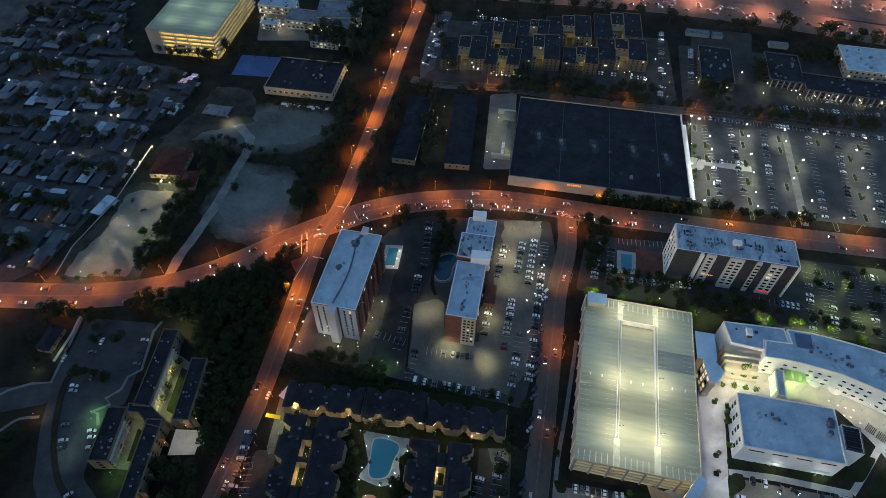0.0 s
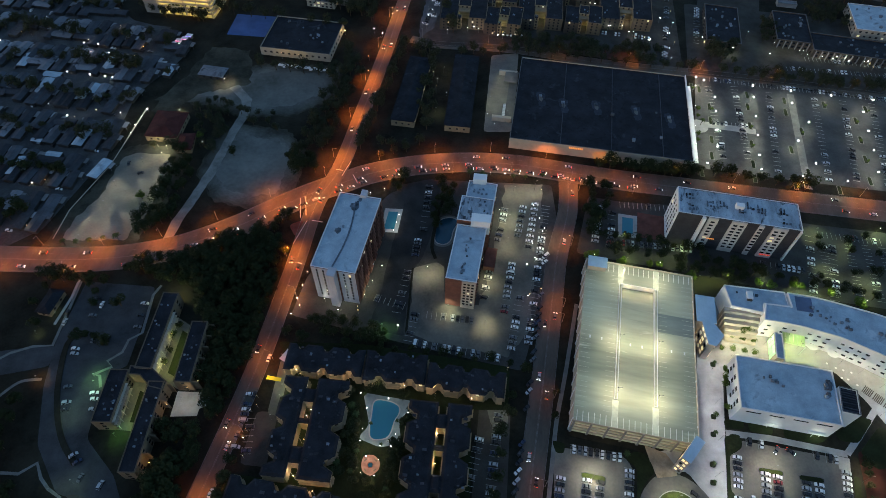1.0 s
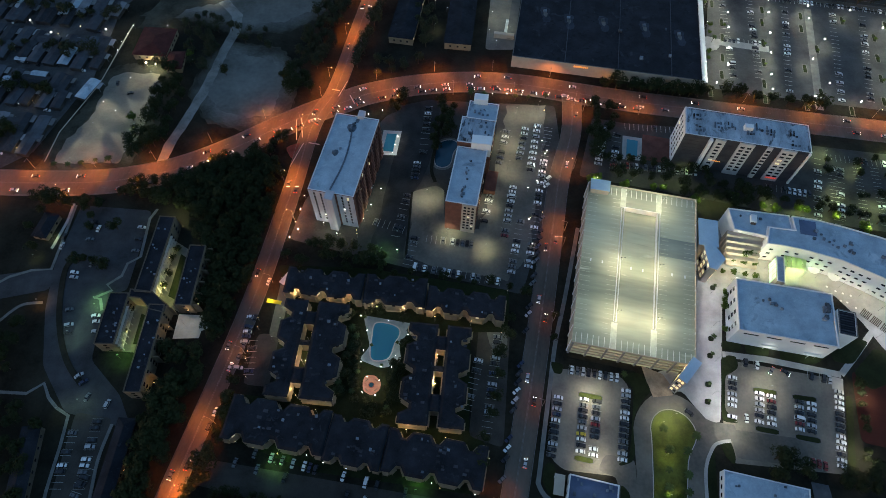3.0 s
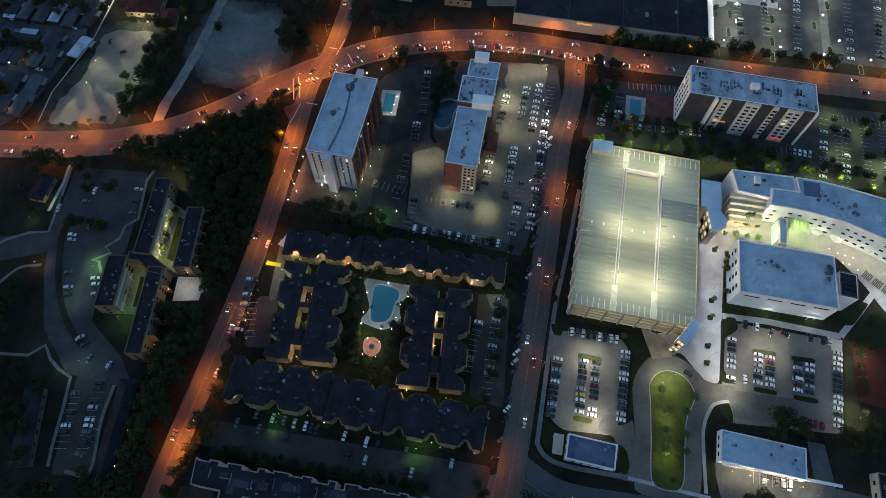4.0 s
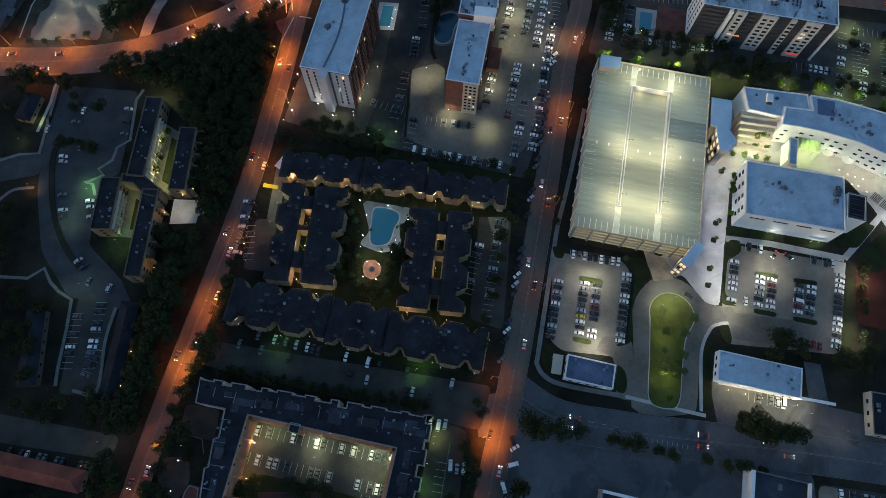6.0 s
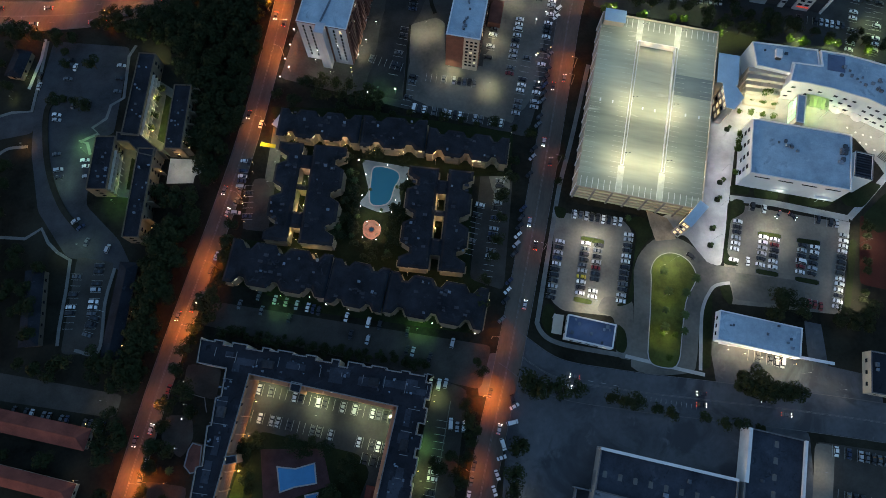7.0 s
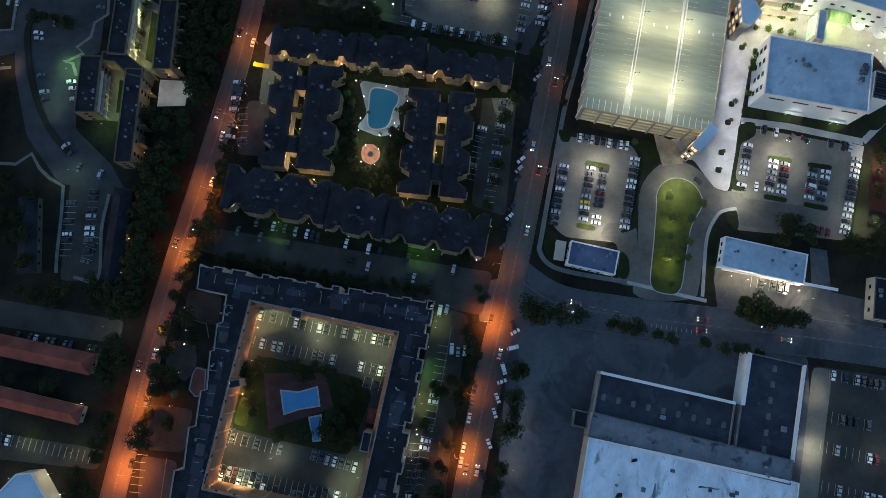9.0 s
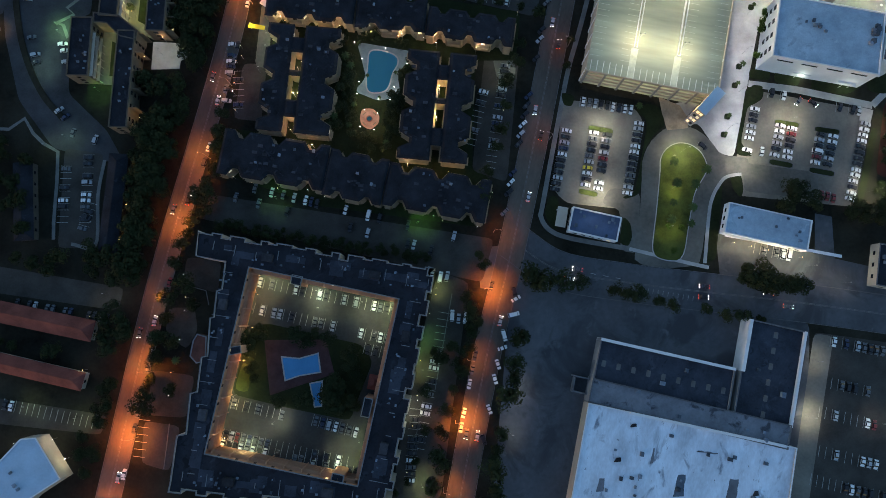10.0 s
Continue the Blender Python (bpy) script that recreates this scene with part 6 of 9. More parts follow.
# hatch and vent on the long roof
hb = thing("roof_hatch", "dark blue recessed roof hatch", "roof hatch")
slab("lid", (195.0, 181.0, 8.5, 9, -9.5), 15.4, 15.75, "deep_roof", hb)
hv = thing("roof_vent_box", "small white vent box on a pale roof", "vent")
slab("casing", (167.3, 186.1, 3.0, 4.6, -9.5), 14.5, 16.2, "trim", hv)
slab("grille", (166.8, 183.7, 2.6, 1.6, -9.5), 14.5, 15.4, "dark_wall", hv)
# raised fronts of the shops
def front(r, side, h, th, material, name, label, frac=(0.0, 1.0)):
    c = corners(r)
    a, b = Vector(c[side]), Vector(c[(side + 1) % 4])
    p, q = a.lerp(b, frac[0]), a.lerp(b, frac[1])
    d = (q - p).normalized()
    o = Vector((d.y, -d.x)) * 0.15
    bm = prism(bmesh.new(), [tuple(p + o), tuple(q + o), tuple(q - o * th), tuple(p - o * th)], 0, h)
    return part(name, bm, M[material], None, "")


for r, side, h, th, parent in (((97.4, -16.8, 57.9, 18.9, -11.7), 2, 8.3, 7, m1), ((142.4, -15.0, 24.6, 40.7, -11.9), 3, 8.5, 9, m2), ((142.4, -15.0, 24.6, 40.7, -11.9), 1, 8.3, 7, m2), ((103.0, -64.2, 88.1, 55.3, -11.0), 2, 9.9, 6, m3)):
    front(r, side, h, th, "trim", "raised_parapet", "", {3: (0.0, 0.55), 2: (0.06, 0.8) if parent is m3 else (0.0, 1.0)}.get(side, (0.0, 1.0))).parent = parent
rr = random.Random(77)
cx, cy, w, d, a = (103.0, -64.2, 88.1, 55.3, -11.0)
for i, (x, y, lw, ld, key) in enumerate(((-1.0, 2.5, 4.2, 9.5, "smear"), (20.5, 3.5, 4.6, 13, "grey_roof"), (-28, 7.5, 2.6, 2.2, "vent"), (-24, 22.5, 2.4, 1.8, "vent"), (30, 6.0, 2.0, 2.4, "vent"), (8, 18, 9, 1.2, "grey_roof"),
                                        (-33, -4, 3, 6, "grey_roof"), (-14, 12, 1.4, 7, "grey_roof"), (34, -6, 5, 2.5, "grey_roof"))):
    pts = ragged([(x - lw / 2, y - ld / 2), (x + lw / 2, y - ld / 2 + 0.8), (x + lw / 2 - 0.4, y + ld / 2), (x - lw / 2 + 0.5, y + ld / 2 - 0.5)], 0.35 if lw > 3 else 0.1, 1.2)
    q = [(cx + u, cy + v) for u, v in (rot(*p, a) for p in pts)]
    bm = prism(bmesh.new(), q, 8.3, 8.53 + 0.004 * i if key != "vent" else 9.6)
    split_faces(bm)
    part("roof_patch", bm, M[key], m3, "repair patch on the roof membrane" if key != "vent" else "dark roof box")
for r, parent, n in (((97.4, -16.8, 57.9, 18.9, -11.7), m1, 9), ((142.4, -15.0, 24.6, 40.7, -11.9), m2, 6)):
    cx, cy, w, d, a = r
    for i in range(n):
        bm = bmesh.new()
        x, y = ((i + 0.5) / n - 0.5) * w if w > d else 0, 0 if w > d else ((i + 0.5) / n - 0.5) * d
        box(bm, x - 0.4, y - 0.5, 7.1, x + 0.4, y + 0.5, 7.6, pose(cx, cy, 0, 0, 0, a))
        box(bm, x - 0.9, y - 2.2, 7.0, x + 0.9, y + 0.4, 7.13, pose(cx, cy, 0, 0, 0, a))
        part("roof_vent", bm, M["kerb"], parent)
cx, cy, w, d, a = (110.5, 348.2, 121.6, 90.7, -8.6)
for i in range(3):
    bm = bmesh.new()
    x = (-0.22 + 0.28 * i) * w
    box(bm, x - 0.25, -d / 2 + 1, 8.2, x + 0.25, d / 2 - 1, 8.5, pose(cx, cy, 0, 0, 0, a))
    part("roof_seam", bm, M["vent"], st)
for x_, y_ in ((67.8, 357.2), (83.3, 350.7), (106.5, 349.2), (133.8, 345.0), (156.0, 337.4)):
    bm = bmesh.new()
    box(bm, x_ - 1.1, y_ - 0.9, 8.1, x_ + 1.1, y_ + 0.9, 9.3)
    box(bm, x_ - 0.5, y_ - 0.4, 9.3, x_ + 0.5, y_ + 0.4, 9.5)
    part("roof_unit", bm, M["unit"], st, "dull grey roof unit")
    for k, (key, g, u) in enumerate((("shop_roof", 1.0, 0.0), ("kerb", 0.42, 0.8))):
        pts = ragged([(x_ - 2.6 * g, y_ + 4 * g), (x_ + 2.6 * g, y_ + 4 * g + u), (x_ + 3.4 * g, y_ - 5 * g), (x_ + 1.2 * g, y_ - 13 * g), (x_ - 1.6 * g, y_ - 11 * g)], 1.6 * g, 1.5)
        bm = prism(bmesh.new(), pts, 8.1, 8.206 + 0.01 * k)
        split_faces(bm)
        part("roof_stain", bm, M[key], st, "pale washed stain below a roof unit")
front((110.5, 348.2, 121.6, 90.7, -8.6), 1, 9.6, 3, "white_wall", "entrance_wall", "").parent = st
bm = bmesh.new()
box(bm, w / 2, -d / 2 + 4, 4.2, w / 2 + 4.5, d / 2 - 6, 4.6, pose(cx, cy, 0, 0, 0, a))
part("canopy", bm, M["white_wall"], st, "white entrance canopy")
bm = bmesh.new()
for i in range(8):
    box(bm, -w / 2 + 40 + i * 1.2, -d / 2 - 0.7, 6.9, -w / 2 + 40.8 + i * 1.2, -d / 2 - 0.2, 7.8, pose(cx, cy, 0, 0, 0, a))
part("sign", bm, M["sign"], st, "row of lit orange sign letters")
cx, cy, w, d, a = (44.4, 373.3, 13.6, 70.3, -7.9)
mm = pose(cx, cy, 0, 0, 0, a)
for name, b in (("loading_dock", (w / 2 - 5, -d / 2, 0, w / 2 + 1, d / 2 - 14, 1.3)), ("dock_wall", (-w / 2, -d / 2, 0, w / 2, -d / 2 + 2.5, 3.6)), ("dock_wall", (-w / 2, d / 2 - 18, 0, w / 2, d / 2 - 16, 3.8)),
                ("dock_roof", (-2, d / 2 - 30, 3.6, w / 2, d / 2 - 18, 3.9))):
    bm = bmesh.new()
    box(bm, *b, mm)
    part(name, bm, M["stucco" if "wall" in name else "kerb"], st)
bm = bmesh.new()
for i in range(9):
    box(bm, w / 2 - 7, -d / 2 + 5 + i * 1.6, 0, w / 2 - 5.05, -d / 2 + 5.8 + i * 1.6, 1.1, mm)
part("dock_steps", bm, M["trim"], st)
for y_ in (-14.0, 8.0):
    p_ = mm @ Vector((-1, y_, 0))
    lamp("dock_light", "POINT", (p_.x, p_.y, 6.0), 900, (0.95, 1.0, 0.85), 0.3)
# far buildings round a lit yard
for r, h, roof, seed in (((-115.1, 512.1, 58, 20, -9.5), 9, "grey_roof", 201), ((-156.7, 536.7, 34, 14, -9.5), 8, "white_roof", 202), ((-158.6, 507.7, 16, 9, -9.5), 6, "white_roof", 203), ((-106.0, 480.6, 24, 10, -9.5), 6, "grey_roof", 204)):
    simple("school_building", "far low school building with lit windows", "school", r, h, "stucco", roof, 0.5, nwin=4, lit=0.35, floors=2, ac=5, seed=seed, acs=1.4)
# pale sheds beside the motorway
for r in ((223.8, 512.4, 20, 7, -9.5), (240.8, 509.4, 9, 6, -9.5), (291.0, 496.0, 16, 6, -9.5)):
    simple("shed", "long low shed with pale flat roof", "shed", r, 3.5, "grey_wall", "grey_roof", 0.3)
# cream porch beside the small flat roofed building
pc = thing("porch", "cream flat porch roof beside a small building", "porch")
slab("roof", (55.2, 50.9, 4.6, 9, -9.5), 3.2, 3.5, "stucco", pc)
for s in (-1, 1):
    bm = bmesh.new()
    q_ = 55.2, 50.9, 4.6, 9, -9.5
    tube(bm, (q_[0] - 1.6, q_[1] + s * 3.6, 0), (q_[0] - 1.6, q_[1] + s * 3.6, 3.2), 0.14)
    part("post", bm, M["trim"], pc)
# low annex with a maroon roof beside a tower
building("annex", "low annex with maroon flat roof against a tower block", "building", corners((28.4, 215.8, 6.6, 14.0, -9.5)), 4.0, "brick", "paver", 0.2, cap="paver")
# loading bay with low pale walls beside the shops
lb = thing("loading_bay", "small loading bay with low pale walls", "loading bay")
for r_ in ((64.4, -18.9, 9.6, 0.5, -11.0), (60.0, -21.8, 0.5, 6.4, -11.0), (64.0, -25.4, 9.4, 0.5, -11.0), (69.8, -14.4, 3.0, 6.0, -11.0)):
    slab("wall", r_, 0, 4.0 if r_[2] != 3.0 else 5.2, "side_cap", lb)
# broad outdoor steps with dark slats at the end of the plaza
stp = thing("plaza_steps", "broad outdoor plaza steps with dark treads", "steps")
for k in range(3):
    for i in range(6):
        q_ = Vector((219.8, 140.2)).lerp(Vector((231.0, 128.5)), (k * 7 + i) / 20)
        bm = bmesh.new()
        box(bm, -2.4, -0.22, 0, 2.4, 0.22, 0.35, pose(q_.x, q_.y, 0, 0, 0, 44))
        part("tread", bm, M["dark_wall"], stp)
# green lit glazing on the link block
glz = thing("glazed_front", "tall green lit glazed front of a link block", "glazing")
lk = corners(LINK)
for i in range(4):
    for f in range(2):
        bm = bmesh.new()
        box(bm, 0.9 + i * 3.0, -0.14, 0.6 + f * 3.9, 3.6 + i * 3.0, 0, 4.1 + f * 3.9, pose(*lk[3], 0, 0, 0, -90 + LINK[4]))
        part("pane", bm, M["green_room"], glz)
# small red roofed shed in the courtyard
hipped("shed", "small red roofed shed against the courtyard wall", "shed", (-25.5, -22.3, 5.0, 6.4, -9.5), 3.0, "stucco", "red_tile", 0.9)
# canopy in front of the low white building
cl = thing("walkway_canopy", "long thin walkway canopy lit from below", "canopy")
slab("roof", (152.5, 39.8, 51.7, 1.3, -9.6), 3.6, 3.9, "trim", cl)

# ---- pools and courts ----
def pool(pts, label, deck_z=0.17, water="water"):
    if "form" in label or "kidney" in label:
        pts = rounded(inset(pts, -0.5))
    ob = thing("swimming_pool", label, "swimming pool")
    part("rim", ring(bmesh.new(), inset(pts, -0.6), pts, -0.2, deck_z + 0.10), M["walkway"], ob)
    bm = prism(bmesh.new(), inset(pts, -0.02), -0.2, deck_z + 0.03)
    split_faces(bm)
    part("water", bm, M[water], ob, "still blue pool water")
    return ob


area("pool_deck", [(-38.3, 131.5), (-11.6, 127.3), (-19.3, 116.3), (-17.5, 106.7), (-27.0, 103.3), (-38.8, 107.9), (-33.5, 114.5)], M["teal_deck"], 0.09, "pale pool deck with small lamps", "deck")
pool([(-32.1, 126.4), (-29.3, 127.3), (-23.0, 126.0), (-19.8, 123.9), (-20.0, 120.7), (-22.2, 117.4), (-23.8, 109.3), (-28.2, 107.8), (-32.3, 108.3), (-32.8, 113.9), (-32.2, 119.9)], "free form blue swimming pool in a pale deck")
area("terrace", [(-34.9, 99.7), (-30.0, 100.0), (-26.8, 96.7), (-27.2, 92.7), (-31.0, 89.7), (-35.1, 92.0), (-35.8, 96.0)], M["rose"], 0.09, "small warm lit brick terrace", "terrace")
ftn = thing("fountain", "small round stone fountain on a warm lit terrace", "fountain")
ring_ = [(-31.4 + 1.5 * math.cos(k * 0.5236), 95.0 + 1.5 * math.sin(k * 0.5236)) for k in range(12)]
part("basin", ring(bmesh.new(), ring_, inset(ring_, 0.35), 0.0, 0.65), M["brick"], ftn)
part("water", prism(bmesh.new(), inset(ring_, 0.3), 0.0, 0.45), M["dim_water"], ftn)
for k in range(4):
    bx = thing("bench", "low dark bench on a brick terrace", "bench", "benches on the terrace", pose(-31.4 + 3.3 * math.cos(k * 1.571 + 0.8), 95.0 + 3.3 * math.sin(k * 1.571 + 0.8), 0.1, 0, 0, math.degrees(k * 1.571 + 0.8) + 90))
    bm = bmesh.new()
    box(bm, -0.9, -0.25, 0.4, 0.9, 0.25, 0.48)
    part("seat", bm, M["tan_fence"], bx)
    for sx in (-1, 1):
        bm = bmesh.new()
        box(bm, sx * 0.75 - 0.05, -0.2, 0.0, sx * 0.75 + 0.05, 0.2, 0.42)
        part("leg", bm, M["dark_steel"], bx)
area("pool_deck", [(-74.1, -5.3), (-47.3, -4.6), (-43.0, -19.3), (-70.5, -28.9)], M["dark_paver"], 0.09, "dark brown brick pool deck in the courtyard", "deck", round_off=False)
pool([(-65.9, -12.7), (-58.5, -13.3), (-50.7, -11.0), (-49.4, -18.4), (-58.2, -20.0), (-64.0, -22.1)], "bow shaped bright blue swimming pool", water="blue_water")
pool([(-53.1, -23.8), (-48.5, -22.8), (-48.4, -32.8), (-50.8, -33.1)], "small narrow blue wading pool", water="blue_water")
for q, lab in (((-34.0, 252.4, -28.0, 252.2, -29.6, 238.3, -35.9, 238.5), "small blue pool beside a tower block"), ((-1.8, 246.2, 5.5, 248.5, 9.5, 245.2, 5.6, 238.9, 4.7, 230.6, 0.9, 227.7, -4.1, 229.6, -3.6, 238.6), "kidney shaped dark blue pool beside a tower block"), ((112.2, 252.5, 118.8, 251.4, 116.6, 238.8, 110.1, 239.4), "rectangular turquoise pool with pale surround")):
    it = list(zip(q[::2], q[1::2]))
    area("pool_deck", rounded(inset(it, -2.5)) if "dark" in lab else inset(it, -2.5), M["path_grey" if "dark" in lab else "walkway"], 0.08, "pale pool surround", "deck", round_off=False)
    pool(it, lab, 0.17, "dim_water" if "dark" in lab else "water")
area("tennis_court", corners((128.9, 245.4, 16.8, 19.8, -11.0)), M["paver"], 0.06, "brown red hard court beside a pool", "court", round_off=False)
area("sport_court", corners((-157.9, 447.5, 35.8, 28.7, -4.5)), M["blue_court"], 0.06, "blue sport court beside the school", "court", round_off=False)
area("courtyard", [(-78.1, 25.1), (-15.2, 13.0), (-29.9, -62.3), (-91.9, -50.7)], M["lot"], 0.05, "lit asphalt courtyard with parked cars", "car park", round_off=False)


# ---- vehicles ----
def car_proto(name, label, paint, L=4.6, W=1.82, H=1.45, van=0.0, on=False):
    ob = thing(name, label, "car", "cars")
    L, W = L * 0.95, W * 0.94
    prof = ((-L / 2, 0.28), (-L / 2, 0.76), (-L / 2 + 0.15, 0.88), (-L / 2 + 0.45, 0.92), (L / 2 - 1.25, 0.92), (L / 2 - 0.45, 0.82), (L / 2 - 0.12, 0.72), (L / 2, 0.55), (L / 2, 0.28))
    bm = bmesh.new()

    def loft(prof, w0, w1, zs):
        lft, rgt = [], []
        for x, z in prof:
            k = w0 + (w1 - w0) * min(1, max(0, (z - zs[0]) / (zs[1] - zs[0])))
            k *= 1 - 0.2 * max(0.0, (abs(x) - L / 2 + 0.4) / 0.4) ** 2
            lft.append(bm.verts.new((x, k / 2, z)))
            rgt.append(bm.verts.new((x, -k / 2, z)))
        n = len(prof)
        for i in range(n):
            j = (i + 1) % n
            bm.faces.new((lft[i], lft[j], rgt[j], rgt[i]))
        bm.faces.new(lft[::-1])
        bm.faces.new(rgt)

    loft(prof, W, W * 0.95, (0.3, 0.9))
    part("body", bm, M[paint], ob)
    back = -L / 2 + (0.12 if van else 0.75)
    bm = bmesh.new()
    loft(((back, 0.91), (back + 0.35, H - 0.06), (L / 2 - 1.68 + van, H - 0.06), (L / 2 - 1.12 + van * 0.6, 0.91)), W * 0.95, W * 0.84, (0.9, H))
    part("cabin_glass", bm, M["glass"], ob, "dark glass")
    bm = bmesh.new()
    loft(((back + 0.38, H - 0.07), (back + 0.42, H), (L / 2 - 1.76 + van, H), (L / 2 - 1.70 + van, H - 0.07)), W * 0.86, W * 0.82, (H - 0.07, H))
    part("roof", bm, M[paint], ob)
    axle = None
    for x in (-L / 2 + 0.85, L / 2 - 0.9):
        if axle is None:
            bm = bmesh.new()
            for y in (-W / 2 + 0.08, W / 2 - 0.08):
                tube(bm, (0, y - 0.11, 0), (0, y + 0.11, 0), 0.33, seg=10)
            tube(bm, (0, -W / 2, 0), (0, W / 2, 0), 0.05, seg=5)
            w = part("axle", bm, M["tyre"], ob)
            axle = w.data
        else:
            w = meshed("axle", axle, None, ob)
        w.location = (x, 0, 0.33)
    for s in (-1, 1) if on else ():
        bm = bmesh.new()
        box(bm, L / 2 - 0.14, s * 0.62 - 0.2, 0.56, L / 2 + 0.03, s * 0.62 + 0.2, 0.74)
        part("headlight", bm, M["head" if on else "lamp_off"], ob)
        if not on:
            continue
        bm = bmesh.new()
        box(bm, -L / 2 - 0.03, s * 0.66 - 0.18, 0.66, -L / 2 + 0.08, s * 0.66 + 0.18, 0.82)
        part("tail_light", bm, M["tail" if on else "tail_off"], ob)
    return ob


PARKED = [car_proto("car", "white parked saloon car", "car_white"), car_proto("car", "white parked saloon car", "car_white", 4.4),
          car_proto("car", "silver parked saloon car", "car_silver"), car_proto("car", "silver parked estate car", "car_silver", 4.8, 1.9, 1.7, 0.25),
          car_proto("car", "black parked saloon car", "car_black"), car_proto("car", "black parked off-road car", "car_black", 4.8, 1.95, 1.75, 0.25),
          car_proto("car", "dark grey parked hatchback", "car_grey", 4.3), car_proto("car", "dark grey parked hatchback", "car_grey", 4.6),
          car_proto("car", "dark red parked saloon car", "car_red"), car_proto("car", "dark blue parked saloon car", "car_blue"),
          car_proto("van", "white parked delivery van", "car_white", 5.4, 2.0, 2.2, 0.55)]
MOVING = [car_proto("car", "dark saloon car with headlights on", "car_grey", on=True), car_proto("car", "silver saloon car with headlights on", "car_silver", on=True),
          car_proto("car", "black saloon car with headlights on", "car_black", on=True)]
TAXI = car_proto("car", "yellow parked saloon car", "car_yellow")
USED = set()
FAR_CARS, FAR_TREES = [], []


def put_car(proto, x, y, heading, z=0.07):
    m = pose(x, y, z, 0, 0, heading)
    if y > 103.5 or x < -165:
        FAR_CARS.append((proto, m))
        return None
    if proto not in USED:
        USED.add(proto)
        proto.matrix_basis = m
        return proto
    return copy_thing(proto, m)


WEIGHTS = (20, 9, 11, 5, 20, 10, 13, 8, 3, 4, 1.0)
crnd = random.Random(11)


def stalls(rows, fill=0.9, z=0.13, lines=True, weights=WEIGHTS, depth=5.0, row=""):
    """Rows of stalls: first stall x, y, last stall x, y, number. The cars stand across the row, by chance or as row spells their paint."""
    bm = bmesh.new()
    for x0, y0, x1, y1, n in rows:
        a, b = Vector((x0, y0)), Vector((x1, y1))
        n = min(int(n), int((b - a).length / 2.6) + 1)
        d = (b - a) / max(1, n - 1)
        head = math.degrees(math.atan2(d.y, d.x)) + 90
        nrm = Vector((-d.y, d.x)).normalized()
        for i in range(n):
            p = a + d * i
            if row and row[min(i, len(row) - 1)] == "-":
                continue
            if row or crnd.random() < fill:
                proto = PARKED[TONES[row[min(i, len(row) - 1)]]] if row else crnd.choices(PARKED, weights)[0]
                put_car(proto, p.x + crnd.uniform(-0.12, 0.12), p.y + crnd.uniform(-0.12, 0.12), head + 180 * (crnd.random() < 0.5) + crnd.uniform(-2, 2), z)
            if lines:
                c = p - d * 0.5
                e = 0.13 if p.y > 250 else 0.08
                strip(bm, [c - nrm * depth / 2, c + nrm * depth / 2], -e, e, z + 0.025)
    if lines:
        tagged(part("stall_lines", bm, M["line"]), "worn white parking stall lines", "road marking", kind="structure")


# car park by the garage
TONES = dict(W=0, w=1, S=2, s=3, D=4, d=5, G=6, g=7, R=8, B=9, V=10)
for x0, y0, x1, y1, row in ((65.9, 104.8, 87.5, 101.3, "WGSdDWDwW"), (58.2, 90.8, 53.0, 63.8, "WDSBwDdDSDD"), (70.5, 90.2, 66.4, 65.9, "WGdDGS-WdW"), (76.5, 89.3, 72.1, 64.4, "dGDSRDD-wWD"),
                            (91.2, 95.0, 85.2, 62.6, "WSDDWwdDDgDSW"), (144.2, 102.8, 139.8, 83.4, "wDDSWw-W"), (155.5, 95.2, 152.2, 81.5, "WwSSDW"), (160.9, 94.0, 157.8, 80.3, "WRdDwW"),
                            (173.6, 91.5, 170.5, 78.1, "DSDVRW"), (179.3, 90.5, 175.9, 77.4, "WwDDSD"), (194.3, 96.6, 185.2, 61.9, "SWwWDdDDwWwDWW"),
                            (152.2, 110.5, 191.5, 102.8, "d-W--------D-dS")):
    stalls([(x0, y0, x1, y1, len(row))], row=row)
put_car(MOVING[0], 164.2, 106.8, -130, 0.07)
put_car(MOVING[2], 170.8, 106.1, -40, 0.07)
stalls([(172.4, 63.3, 177.7, 62.1, 3)], 1.0, weights=(0, 0, 0, 0, 0, 0, 0, 0, 1, 0, 0))
# car parks round the towers
stalls([(-14.7, 230.0, -15.9, 218.9, 5), (38.8, 255.5, 33.3, 231.5, 7), (27.8, 207.5, 24.1, 190.0, 6), (41.3, 214.0, 35.3, 181.0, 11), (58.1, 260.9, 51.9, 226.9, 9),
        (50.4, 258.3, 45.5, 235.3, 7)], 0.85)
stalls([(-6.2, 178.0, 17.3, 175.1, 11), (-14.0, 177.8, -17.7, 160.2, 7), (64.8, 258.7, 47.5, 162.0, 36), (-13.2, 160.3, 33.4, 152.3, 24), (-19.6, 206.1, -24.9, 177.5, 9),
        (-9.3, 273.3, -11.6, 238.0, 9), (44.6, 190.5, 38.2, 158.4, 11)], 0.55)
stalls([(-42.1, 211.5, -39.9, 224.1, 4), (-35.8, 188.2, -19.0, 183.1, 7)], 0.7)
stalls([(106.6, 255.4, 100.8, 228.4, 9), (107.2, 232.0, 149.2, 227.7, 17), (99.0, 259.8, 92.5, 232.4, 9)], 0.6)
stalls([(224.7, 238.7, 212.8, 195.4, 12), (190.7, 218.5, 212.8, 214.2, 9), (236.3, 232.5, 225.9, 195.7, 11)], 0.6)
